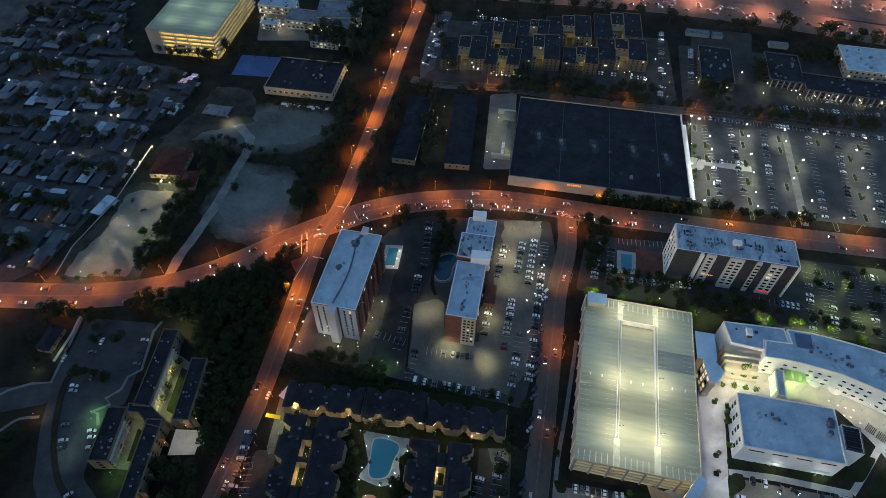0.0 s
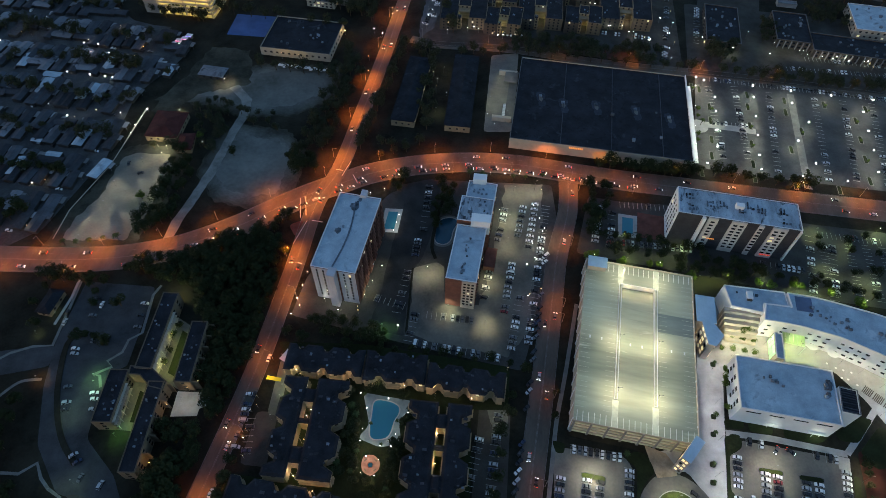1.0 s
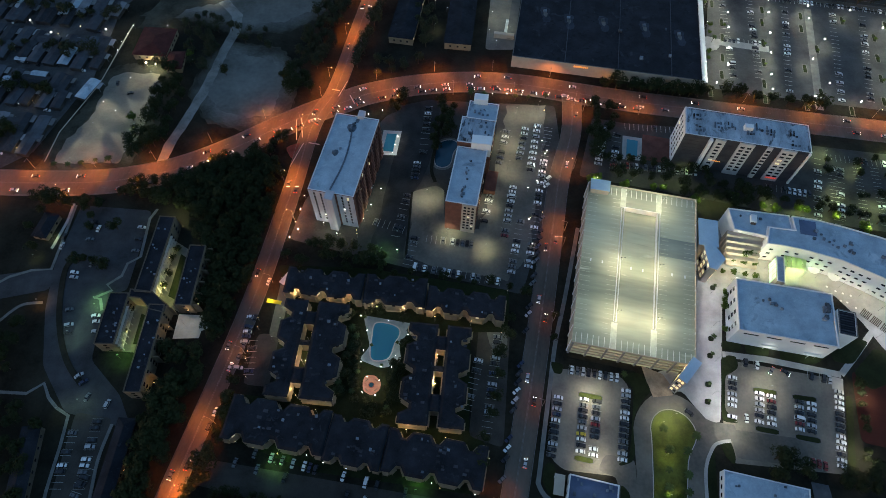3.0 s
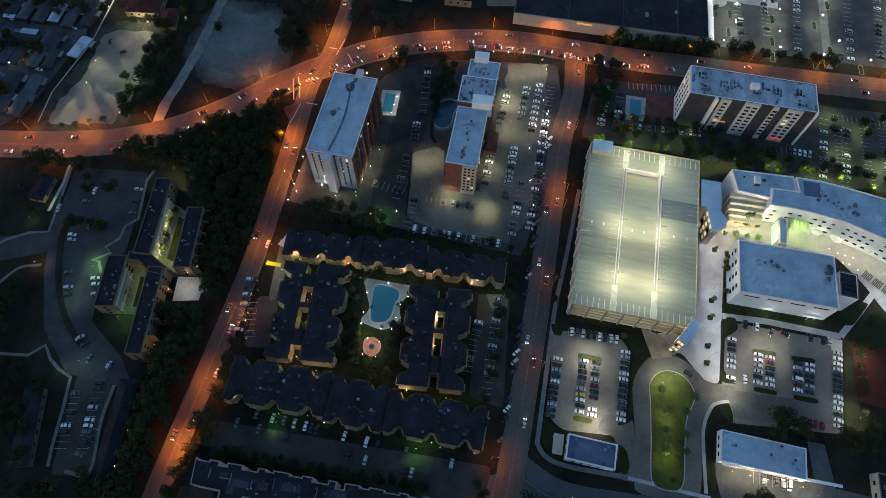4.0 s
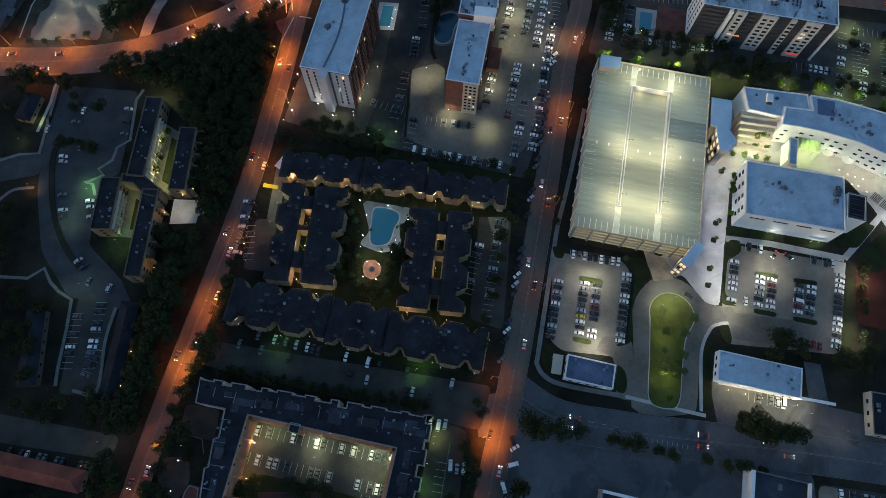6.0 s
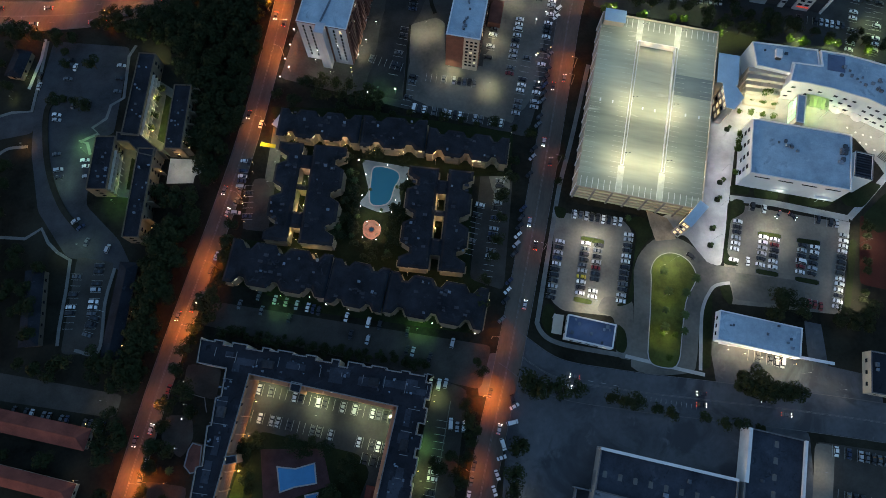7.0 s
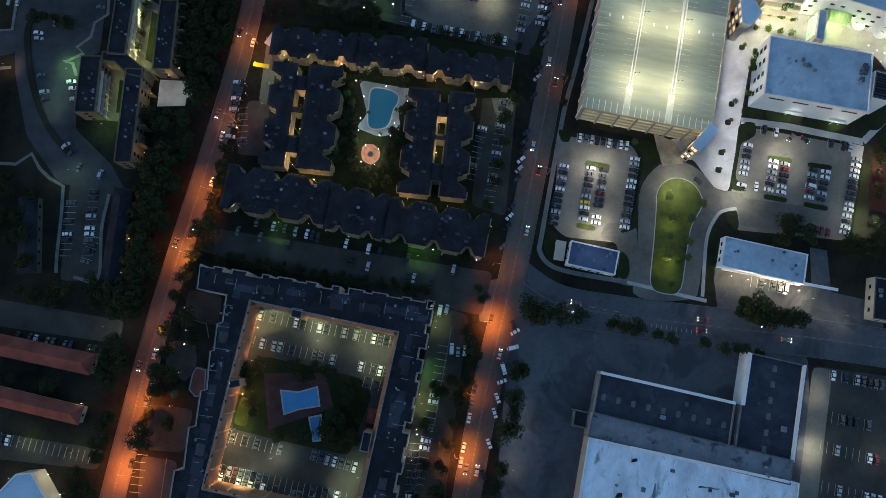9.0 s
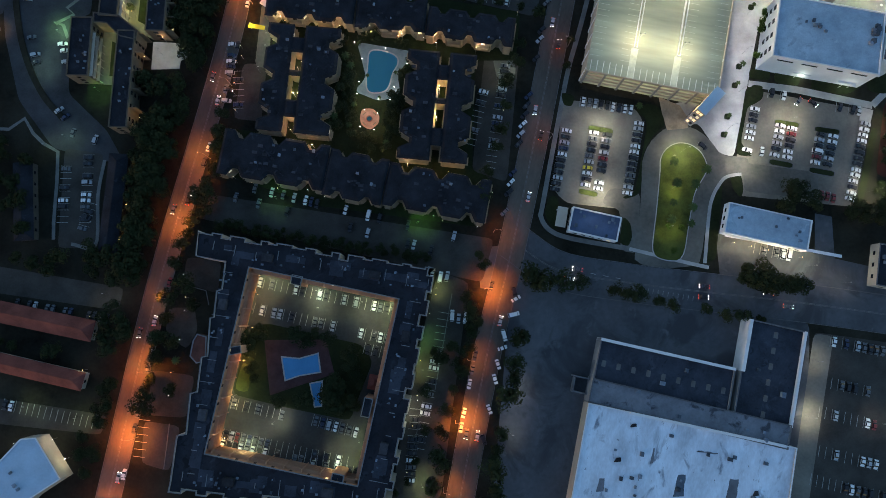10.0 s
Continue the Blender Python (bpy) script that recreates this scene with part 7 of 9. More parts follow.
stalls([(246.7, 232.8, 239.8, 194.2, 24), (257.2, 233.1, 250.4, 192.6, 24), (231.0, 232.3, 223.7, 190.0, 26), (266.7, 231.3, 260.1, 185.5, 26), (232.8, 242.0, 269.1, 237.0, 30), (113.8, 262.7, 144.0, 260.3, 18)], 0.12)
# flats
stalls([(20.4, 108.6, 14.1, 82.7, 13), (30.2, 120.9, 23.4, 72.0, 24), (-92.0, 115.0, -91.1, 97.4, 8)], 0.4, weights=(6, 2, 8, 2, 10, 4, 8, 4, 1, 3, 0))
stalls([(-91.8, 64.2, 13.0, 40.7, 50)], 0.26, lines=False)
stalls([(-94.9, 58.9, 3.0, 34.4, 44)], 0.2, lines=False)
# courtyard
stalls([(-76.9, 19.8, -18.5, 8.9, 27), (-78.0, 8.1, -41.8, 0.7, 17)], 0.42)
stalls([(-31.8, -1.6, -20.7, -3.9, 6), (-28.7, -8.4, -21.7, -10.0, 4), (-88.1, -32.1, -64.7, -37.1, 12), (-50.1, -39.3, -32.9, -43.7, 9), (-88.5, -45.8, -34.9, -56.7, 26), (-89.5, -49.4, -29.9, -60.8, 28)], 0.6, weights=(10, 5, 9, 4, 22, 12, 16, 10, 3, 6, 1.0))
stalls([(0.5, -13.2, -6.1, -51.5, 18), (-7.6, -35.0, -9.4, -63.2, 13), (3.8, 6.4, 1.6, -8.4, 7)], 0.55)
# shops
stalls([(174.1, -19.9, 190.6, -23.3, 10), (168.1, -32.0, 189.8, -36.9, 13), (167.2, -48.6, 192.3, -54.1, 15), (162.9, -60.4, 191.5, -66.9, 16), (174.6, -1.7, 195.4, -5.5, 12)], 0.42, z=0.065)
stalls([(142.9, 38.8, 159.1, 35.3, 9)], 0.5)
# left side
stalls([(-154.4, 52.5, -157.2, 42.3, 7)], 0.6)
stalls([(-200.9, 11.4, -143.2, 2.6, 32)], 0.6, lines=False, weights=(2, 1, 2, 1, 10, 4, 8, 4, 1, 3, 0))
stalls([(-191.4, -33.3, -144.5, -42.0, 26)], 0.3)
stalls([(-123.9, -41.7, -125.2, -57.0, 9)], 0.0)
# store car park
stalls([(196.8, 381.3, 189.2, 305.0, 22), (216.5, 382.1, 206.0, 305.5, 22), (240.6, 376.2, 222.9, 295.4, 22)], 0.3)
stalls([(273.0, 370.8, 254.6, 288.6, 22), (293.3, 368.3, 272.7, 286.6, 22), (313.5, 365.8, 292.6, 284.7, 22)], 0.35)
stalls([(191.1, 342.5, 216.8, 339.2, 14)], 0.4)
# in front of the distant flats
stalls([(26.6, 532.8, 57.6, 528.3, 14), (22.8, 522.7, 57.1, 518.5, 14), (34.5, 445.2, 60.1, 441.4, 12), (126.6, 449.0, 163.1, 442.5, 16), (191.9, 513.2, 169.9, 412.1, 28), (-3.0, 525.5, -13.3, 456.3, 22), (-8.7, 504.1, -18.8, 451.1, 16)], 0.6, lines=False)
stalls([(201.7, 391.8, 329.0, 372.3, 60), (284.1, 420.4, 346.3, 411.8, 22), (212.1, 486.7, 200.0, 436.1, 14)], 0.35)
stalls([(259.7, 408.3, 341.5, 400.8, 28)], 0.5)
put_car(PARKED[5], 119.7, 84.9, -40, 0.09)
put_car(TAXI, 67.5, 73.9, 172, 0.13)
put_car(PARKED[0], 146.5, 83.0, 80, 0.07)
for x_, y_, h_, k_ in ((7.6, 6.7, 88, 10), (10.4, 5.5, 86, 2), (13.4, 5.8, 84, 10), (-1.7, 23.8, 80, 0), (2.1, 23.4, 80, 10), (5.1, 23.9, 78, 3), (35.5, 14.6, 30, 0), (34.5, 7.7, 15, 10), (29.7, -6.9, 20, 1)):
    put_car(PARKED[k_], x_, y_, h_, 0.1)

def kerbside(line, off, lo, hi, gap, fill, z=0.12, turn=0.0):
    """Cars parked along the edge of a road."""
    for k, (p, h) in enumerate(along(line, gap)):
        if lo <= k * gap <= hi and crnd.random() < fill:
            q = p + Vector((-math.sin(radians(h)), math.cos(radians(h)))) * off
            put_car(crnd.choices(PARKED, WEIGHTS)[0], q.x, q.y, h + turn + crnd.uniform(-3, 3), z)


kerbside(STREET_C, -6.6, 60, 240, 4.6, 0.55, turn=-35)
kerbside(STREET_C, -5.0, 270, 420, 6.2, 0.5)
kerbside(STREET_C, 5.4, 270, 400, 6.5, 0.35, turn=30)
kerbside(STREET_W, -4.6, 20, 150, 6.4, 0.45)
kerbside(STREET_W, -4.7, 190, 330, 7.0, 0.35)
# traffic on the roads
def traffic(line, gap, offs, start, z=0.13, jitter=6.0, lo=0.0, hi=1e9):
    run = along(line, gap, start)
    for off, flip in offs:
        for k, (p, h) in enumerate(run):
            s = k * gap
            if not lo <= s <= hi or crnd.random() < 0.25:
                continue
            q = p + Vector((math.cos(radians(h)), math.sin(radians(h)))) * crnd.uniform(-jitter, jitter)
            nrm = Vector((-math.sin(radians(h)), math.cos(radians(h))))
            q = q + nrm * off
            put_car(crnd.choice(MOVING), q.x, q.y, h + (180 if flip else 0), z)


traffic(ARTERIAL, 8.2, ((-6.4, False),), 4, 0.13, 1.2, 90, 420)
traffic(ARTERIAL, 14.0, ((-2.6, False),), 4, 0.13, 4, 90, 330)
traffic(ARTERIAL, 16.0, ((-5.5, False),), 4, 0.13, 4, 0, 90)
traffic(ARTERIAL, 15.0, ((-4.5, False), ), 4, 0.13, 4, 330, 800)
traffic(ARTERIAL, 34.0, ((4.5, True),), 10, 0.13, 10)
traffic(STREET_W, 55.0, ((-2.6, False), (2.6, True)), 14, 0.14, 10)
traffic(STREET_C, 44.0, ((-2.4, False), (2.4, True)), 20, 0.12, 10)
traffic(STREET_S, 46.0, ((-2.4, False), (2.4, True)), 34, 0.10, 10)
for h in HIGHWAY:
    traffic(h, 16.0, ((-7, False), (-2.2, False), (2.4, False), (7, False)), 3, 0.13, 10)


# ---- plants ----
def tree_proto(seed, R, H, leafmat, n=620):
    rnd = random.Random(seed)
    ob = thing("tree", "broad dark green tree with uneven crown", "tree", "trees")
    bm = bmesh.new()
    tube(bm, (0, 0, -0.3), (0, 0, H * 0.45), 0.28, 0.18, 7)
    for i in range(5):
        a = i * 1.26 + rnd.random()
        tube(bm, (0, 0, H * 0.3 + i * 0.2), (math.cos(a) * R * 0.6, math.sin(a) * R * 0.6, H * (0.6 + 0.1 * rnd.random())), 0.13, 0.04, 5)
    part("trunk", bm, M["bark"], ob)
    bm = bmesh.new()
    blobs = [(Vector((rnd.uniform(-1, 1) * R * 0.55, rnd.uniform(-1, 1) * R * 0.55, H * rnd.uniform(0.5, 0.8))), R * rnd.uniform(0.35, 0.6)) for _ in range(9)]
    for i in range(n):
        c, r = rnd.choice(blobs)
        v = Vector((rnd.gauss(0, 1), rnd.gauss(0, 1), rnd.gauss(0, 1) + 0.3)).normalized()
        p = c + v * r * rnd.uniform(0.75, 1.08)
        s = rnd.uniform(0.27, 0.58)
        t = v.orthogonal().normalized()
        t.rotate(Matrix.Rotation(rnd.random() * 6.28, 3, v))
        u = v.cross(t)
        tilt = v * rnd.uniform(-0.5, 0.5) * s
        q = [bm.verts.new(p + t * s * x + u * s * y + tilt * x) for x, y in ((-1, -0.1), (0, -0.6), (1, 0.1), (0.1, 0.7))]
        bm.faces.new(q)
    part("crown", bm, M[leafmat], ob)
    return ob


def palm_proto(seed, H=7.0, n=13, L=2.6):
    rnd = random.Random(seed)
    ob = thing("palm_tree", "slim palm tree with drooping green fronds", "palm tree", "palms")
    bm = bmesh.new()
    tube(bm, (0, 0, -0.2), (0.15, 0.1, H), 0.2, 0.13, 7)
    part("trunk", bm, M["bark"], ob)
    bm = bmesh.new()
    for i in range(n):
        a = i * 6.283 / n + rnd.uniform(-0.2, 0.2)
        d, up = Vector((math.cos(a), math.sin(a), 0)), rnd.uniform(0.2, 0.9)
        s = Vector((-d.y, d.x, 0))
        prev = None
        for k in range(6):
            f = k / 5
            c = Vector((0.15, 0.1, H)) + d * L * f + Vector((0, 0, up * f * 1.6 - 2.2 * f * f))
            w = 0.42 * math.sin(math.pi * min(1, f * 0.85 + 0.12))
            row = [bm.verts.new(c + s * w - Vector((0, 0, w * 0.5))), bm.verts.new(c), bm.verts.new(c - s * w - Vector((0, 0, w * 0.5)))]
            if prev:
                bm.faces.new((prev[0], prev[1], row[1], row[0]))
                bm.faces.new((prev[1], prev[2], row[2], row[1]))
            prev = row
    part("fronds", bm, M["palm"], ob)
    return ob


# far crowns take the leaf colour lifted for haze
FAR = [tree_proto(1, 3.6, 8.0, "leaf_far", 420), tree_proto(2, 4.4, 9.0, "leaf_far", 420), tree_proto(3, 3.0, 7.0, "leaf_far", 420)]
TREES = [tree_proto(1, 3.6, 8.0, "leaf"), tree_proto(2, 4.4, 9.0, "leaf"), tree_proto(3, 3.0, 7.0, "leaf2"), tree_proto(4, 4.0, 8.5, "leaf2"), tree_proto(5, 5.2, 10.0, "leaf", 820)]
GREEN_TREE = tagged(tree_proto(9, 3.4, 6.5, "leaf3", 460), "round fresh green tree lit by lamps")
PALMS = [palm_proto(6), palm_proto(7, 6.0, 11, 2.3)]
trnd = random.Random(5)



KEEP = [(p, r) for line, r in ((STREET_W, 6.8), (STREET_C, 6.6), (ARTERIAL, 8.8)) for p, _ in along(line, 4.0)]


def plant(x, y, scale=1.0, palm=False, z=0.0):
    p = trnd.choice(PALMS if palm else TREES)
    m = pose(x, y, z, 0, 0, trnd.uniform(0, 360))
    s = scale * trnd.uniform(0.95, 1.4)
    if any(abs(q.x - x) < r and abs(q.y - y) < r and (q - Vector((x, y))).length < r for q, r in KEEP):
        return None
    if y > 118 or x < -165:
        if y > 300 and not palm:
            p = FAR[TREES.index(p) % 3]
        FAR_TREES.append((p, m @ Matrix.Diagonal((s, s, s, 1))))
        return None
    if p in USED:
        p = copy_thing(p, m)
    else:
        USED.add(p)
        p.matrix_basis = m
    p.scale = (s, s, s * trnd.uniform(0.85, 1.1))
    return p


def fresh(x, y, scale=0.6, z=0.1):
    """A tree of the brighter green kind."""
    m = pose(x, y, z, 0, 0, trnd.uniform(0, 360))
    p = GREEN_TREE
    if p in USED:
        p = copy_thing(p, m)
    else:
        USED.add(p)
        p.matrix_basis = m
    s = scale * trnd.uniform(0.85, 1.15)
    p.scale = (s, s, s)


def inside(x, y, poly):
    c = False
    for (x0, y0), (x1, y1) in zip(poly, poly[1:] + poly[:1]):
        if (y0 > y) != (y1 > y) and x < (x1 - x0) * (y - y0) / (y1 - y0) + x0:
            c = not c
    return c


def grove(poly, gap, scale=1.0, palm=0.0):
    xs, ys = [p[0] for p in poly], [p[1] for p in poly]
    y = min(ys)
    while y < max(ys):
        x = min(xs) + trnd.uniform(0, gap)
        while x < max(xs):
            u, v = x + trnd.uniform(-0.35, 0.35) * gap, y + trnd.uniform(-0.35, 0.35) * gap
            if inside(u, v, poly):
                plant(u, v, scale, trnd.random() < palm)
            x += gap
        y += gap * 0.9


def tree_row(x0, y0, x1, y1, gap, scale=0.8, palm=False, miss=0.1):
    a, b = Vector((x0, y0)), Vector((x1, y1))
    n = max(1, int((b - a).length / gap))
    for i in range(n + 1):
        if trnd.random() > miss:
            p = a + (b - a) * (i / n)
            plant(p.x + trnd.uniform(-1, 1), p.y + trnd.uniform(-1, 1), scale, palm)


# groves and rows
grove([(-185, 202), (-173, 212), (-149, 209), (-127, 222), (-104, 230), (-90, 226), (-86, 211), (-93, 188), (-98, 170), (-101, 145), (-104, 112), (-112, 112), (-121, 138), (-122, 165), (-131, 174), (-139, 188), (-156, 195)], 5.6, 0.9)
tree_row(-89.5, 216.0, -95.5, 188.0, 5.5, 0.75)
tree_row(-95.5, 188.0, -105.0, 128.0, 5.5, 0.75)
grove([(-111, 110), (-122, 100), (-132, 88), (-136, 60), (-138, 20), (-128, 30), (-122, 60)], 7.5, 0.9)
grove([(-88.0, 394.6), (-69.2, 425.0), (-68.1, 354.8), (-83.9, 279.8), (-105.7, 276.6), (-99.5, 306.0), (-89.1, 341.4)], 8, 1.0)
grove([(-91.5, 539.3), (-50.3, 551.6), (-58.2, 457.7), (-81.9, 456.7)], 9, 1.1)
grove([(-182.4, 297.6), (-172.5, 303.4), (-160.1, 272.2), (-165.7, 229.9), (-187.7, 229.3), (-181.0, 256.8)], 7.5, 0.9)
grove([(-140.5, 342.6), (-114.4, 345.5), (-114.2, 322.5), (-139.2, 327.5)], 9, 0.7)
grove([(-25.0, 411.7), (-7.0, 412.4), (-9.0, 326.3), (-16.7, 320.2)], 8, 0.9)
grove([(-57.0, 307.4), (-38.4, 319.4), (16.9, 310.0), (16.8, 301.7), (-40.4, 294.4)], 10, 0.8)
grove([(130.0, 30.5), (160.5, 25.5), (157.5, 16.0), (129.7, 22.5)], 4.6, 0.95)
grove([(152.8, 65.6), (170.6, 63.3), (167.4, 54.7), (149.8, 57.7)], 5.5, 1.0)
grove([(180.5, 58.3), (197.2, 59.9), (196.2, 47.0), (182.5, 51.8)], 6.5, 0.9)
grove([(-49.3, -28.5), (-41.2, -16.4), (-31.1, -23.4), (-34.3, -39.0), (-50.2, -36.9)], 6, 0.8)
grove([(-83.5, -5.0), (-76.4, 1.3), (-41.7, -1.8), (-39.1, -5.4), (-73.7, -4.3)], 6, 0.65)
grove([(-125.8, 0.4), (-108.4, -0.5), (-109.9, -15.1), (-123.4, -15.4)], 7.5, 0.75, 0.15)
grove([(-122.9, -22.6), (-105.9, -21.1), (-106.5, -30.7), (-121.1, -29.8)], 8, 0.7, 0.15)
grove([(-146.2, 8.7), (-130.1, 9.0), (-131.1, -10.6), (-139.7, -10.8)], 7, 0.8)
grove([(-140.1, -20.5), (-132.8, -20.4), (-136.2, -39.5), (-141.1, -38.4)], 7, 0.8)
grove([(-148.9, -46.8), (-137.1, -43.1), (-140.2, -65.4), (-154.5, -65.6)], 7, 0.85)
grove([(-156.1, 38.5), (-120.9, 36.6), (-124.3, 14.0), (-159.8, 23.3)], 8, 0.9)
grove([(-193.1, 32.8), (-155.6, 32.2), (-154.6, 20.9), (-192.6, 27.8)], 8, 0.8)
grove([(-194.4, -3.2), (-152.0, -9.8), (-151.6, -14.6), (-193.8, -9.3)], 8, 0.6)
grove([(-110.9, 53.4), (-100.1, 58.8), (-100.7, 46.0), (-107.9, 43.3)], 7, 0.8)
grove([(-48.0, 104.1), (-37.0, 104.4), (-35.6, 84.4), (-46.5, 85.6)], 5.5, 0.6, 0.3)
grove([(-23.2, 104.7), (-17.5, 113.7), (-19.4, 82.0), (-24.8, 83.3)], 5.5, 0.6, 0.3)
grove([(-44.6, 133.0), (-35.0, 116.3), (-41.3, 107.2), (-45.8, 119.1)], 5.5, 0.6, 0.4)
grove([(90.6, 275.5), (108.5, 283.7), (94.1, 247.0), (82.9, 242.1)], 8, 0.7)
grove([(138.0, 215.6), (169.9, 210.5), (168.1, 202.6), (136.4, 206.8)], 8, 0.8)
grove([(167.5, 214.4), (186.8, 219.1), (182.1, 206.9), (168.5, 204.5)], 7, 0.9)
grove([(227.0, 248.0), (237.5, 248.3), (227.2, 210.2), (216.1, 205.9)], 12, 0.6)
grove([(243.0, 244.0), (268.6, 240.5), (265.6, 203.4), (234.1, 206.4)], 12, 0.6)
grove([(94.9, 290.9), (118.5, 289.2), (109.3, 274.2), (90.2, 230.8), (86.8, 230.7)], 8, 0.9)
tree_row(102.9, 224.9, 138.8, 219.7, 8, 0.7)
grove([(-125.7, 144.9), (-114.3, 150.6), (-109.9, 134.2), (-112.1, 115.1), (-114.4, 131.4)], 6.2, 0.9)
grove([(-131.8, 112.6), (-112.0, 113.8), (-113.6, 99.0), (-118.4, 75.2), (-131.7, 74.9)], 6.2, 0.95)
grove([(-133.5, 72.3), (-117.0, 72.6), (-120.9, 36.6), (-134.6, 36.4)], 6.2, 0.95)
grove([(-102.8, 134.3), (-95.8, 134.5), (-98.3, 102.0), (-102.2, 101.9)], 6, 0.8)
grove([(-107.9, 68.9), (-99.0, 69.0), (-101.6, 57.4), (-108.5, 58.5)], 6, 1.0)
grove([(-112.2, 19.2), (-95.7, 14.5), (-103.3, 4.5), (-112.0, 9.3)], 7, 0.75)
grove([(-86.0, -5.0), (-73.8, -2.3), (-72.6, -26.5), (-80.4, -17.0)], 6, 0.6)
grove([(-41.4, -9.1), (-29.1, -8.9), (-31.1, -25.8), (-41.0, -20.0)], 5.5, 0.65)
grove([(-69.9, -30.1), (-54.3, -26.2), (-50.3, -33.3), (-64.9, -34.0)], 5.5, 0.6)
grove([(-40.1, 131.4), (-35.6, 113.9), (-42.5, 89.7), (-47.6, 89.6), (-43.0, 119.1)], 5.5, 0.6)
grove([(-16.3, 119.6), (-11.2, 123.8), (-19.4, 87.5), (-24.5, 88.7)], 5.5, 0.6)
grove([(-36.2, 131.5), (-12.6, 128.4), (-11.4, 130.6), (-36.3, 134.2)], 5.5, 0.55)
grove([(-37.0, 299.9), (-21.5, 297.7), (-25.1, 261.9), (-32.4, 261.7)], 7, 0.7)
grove([(-3.8, 277.4), (9.2, 275.3), (4.0, 248.7), (-5.9, 224.1), (-8.6, 253.0)], 7, 0.75)
grove([(-80.0, 171.0), (-74.0, 177.0), (-30.0, 166.5), (-30.0, 160.0), (-60.0, 163.0)], 6, 0.7)
grove([(-23.1, 419.3), (49.6, 418.4), (49.3, 413.2), (-22.7, 410.3)], 8, 1.0)
grove([(50.6, 439.4), (110.4, 432.4), (168.6, 423.3), (166.3, 411.9), (108.4, 417.1), (49.8, 423.8)], 7, 1.0)
grove([(208.4, 436.5), (231.5, 435.9), (223.4, 406.9), (201.8, 409.7)], 8, 1.0)
grove([(260.8, 471.4), (273.8, 463.5), (264.6, 434.9), (251.7, 438.3)], 7, 0.9)
grove([(305.5, 495.2), (341.8, 492.3), (329.8, 461.7), (300.3, 466.3)], 8, 0.9)
grove([(235.9, 403.8), (335.3, 386.6), (330.8, 376.3), (232.3, 391.6)], 9, 0.9)
grove([(-130.0, 517.6), (-97.6, 504.8), (-82.5, 482.6), (-83.4, 469.4), (-121.5, 480.8)], 8, 1.1)
grove([(-93.8, 560.0), (-61.7, 561.6), (-54.1, 531.0), (-85.6, 510.1)], 8, 1.3)
grove([(-254.6, 474.9), (-197.2, 460.1), (-194.6, 450.2), (-249.1, 457.9)], 7, 0.9)
grove([(-211.1, 495.0), (-193.0, 482.1), (-187.7, 460.5), (-202.1, 464.2)], 7, 1.1)
grove([(-161.8, 354.5), (-142.9, 344.4), (-145.8, 321.4), (-153.3, 304.1), (-168.7, 303.5), (-175.8, 344.4)], 8, 0.8)
for q_ in ((258.6, 523.9), (265.6, 521.3), (304.9, 527.9), (311.0, 526.3), (339.0, 518.0), (345.0, 516.4), (369.7, 511.8), (117.1, 549.2), (82.8, 551.7), (93.3, 550.1), (61.6, 552.7), (42.9, 553.9), (24.3, 557.2), (-18.0, 540.7), (-15.0, 527.9)):
    plant(*q_, 1.5)
for x_, y_, e_ in ((35.9, -1.3, 1.2), (34.4, -12.6, 1.1), (34.2, -18.6, 0.9), (31.6, -27.0, 1.2), (29.8, -42.0, 1.0), (27.0, -50.0, 0.9), (25.6, -57.1, 1.2), (27.5, -66.2, 1.2), (23.0, -70.5, 1.0)):
    plant(x_, y_, e_)
for x_, y_, e_ in ((43.0, 24.2, 1.3), (44.5, 21.0, 1.0), (54.9, 21.5, 0.8), (62.8, 22.1, 0.8), (77.6, 19.4, 0.8), (83.7, 18.0, 0.9), (88.0, 17.4, 0.7), (97.2, 15.3, 0.7), (102.6, 12.5, 1.0)):
    plant(x_, y_, e_)
tree_row(116.8, 10.8, 163.8, 4.2, 7, 0.72)
for x_, y_, e_ in ((16.2, 8.2, 1.0), (15.6, 0.5, 1.0), (2.9, -10.6, 0.9), (12.0, -17.5, 0.9), (8.4, -25.0, 0.8), (18.9, 33.0, 0.8), (21.0, 29.0, 0.7), (18.8, 4.0, 0.8), (14.2, -7.7, 0.9), (8.1, -6.8, 0.8), (10.2, -13.7, 0.8), (5.4, -33.5, 0.8), (3.8, -42.0, 0.8), (3.2, -52.8, 1.1), (1.2, -64.3, 1.0), (14.0, 14.5, 0.8)):
    plant(x_, y_, e_)
tree_row(-95.0, 44.0, -3.0, 30.8, 5, 0.55)
tree_row(-82.2, 163.0, 35.6, 149.3, 8, 0.65)
tree_row(204.0, 100.0, 196.5, 64.0, 5, 0.5)
tree_row(37.2, 152.6, 44.3, 146.3, 7, 1.04)
tree_row(36.6, 130.2, 20.7, 61.3, 9, 0.85)
tree_row(-94.2, 121.0, -97.8, 69.4, 8, 0.91)
tree_row(-88.9, 169.6, -86.7, 201.5, 8, 0.91)
tree_row(68.2, 213.1, 57.6, 121.5, 6, 0.52)
tree_row(89.3, 237.9, 152.7, 226.8, 7, 0.65)
tree_row(154.1, 218.5, 253.5, 193.8, 8, 0.78)
tree_row(-2.1, 282.6, 72.8, 282.5, 9, 0.72, True)
tree_row(230.9, 264.4, 281.7, 257.5, 7, 1.04, True)
tree_row(36.1, 302.4, 160.7, 290.6, 8, 0.91)
tree_row(75.0, 297.5, 162.0, 288.5, 5, 0.8)
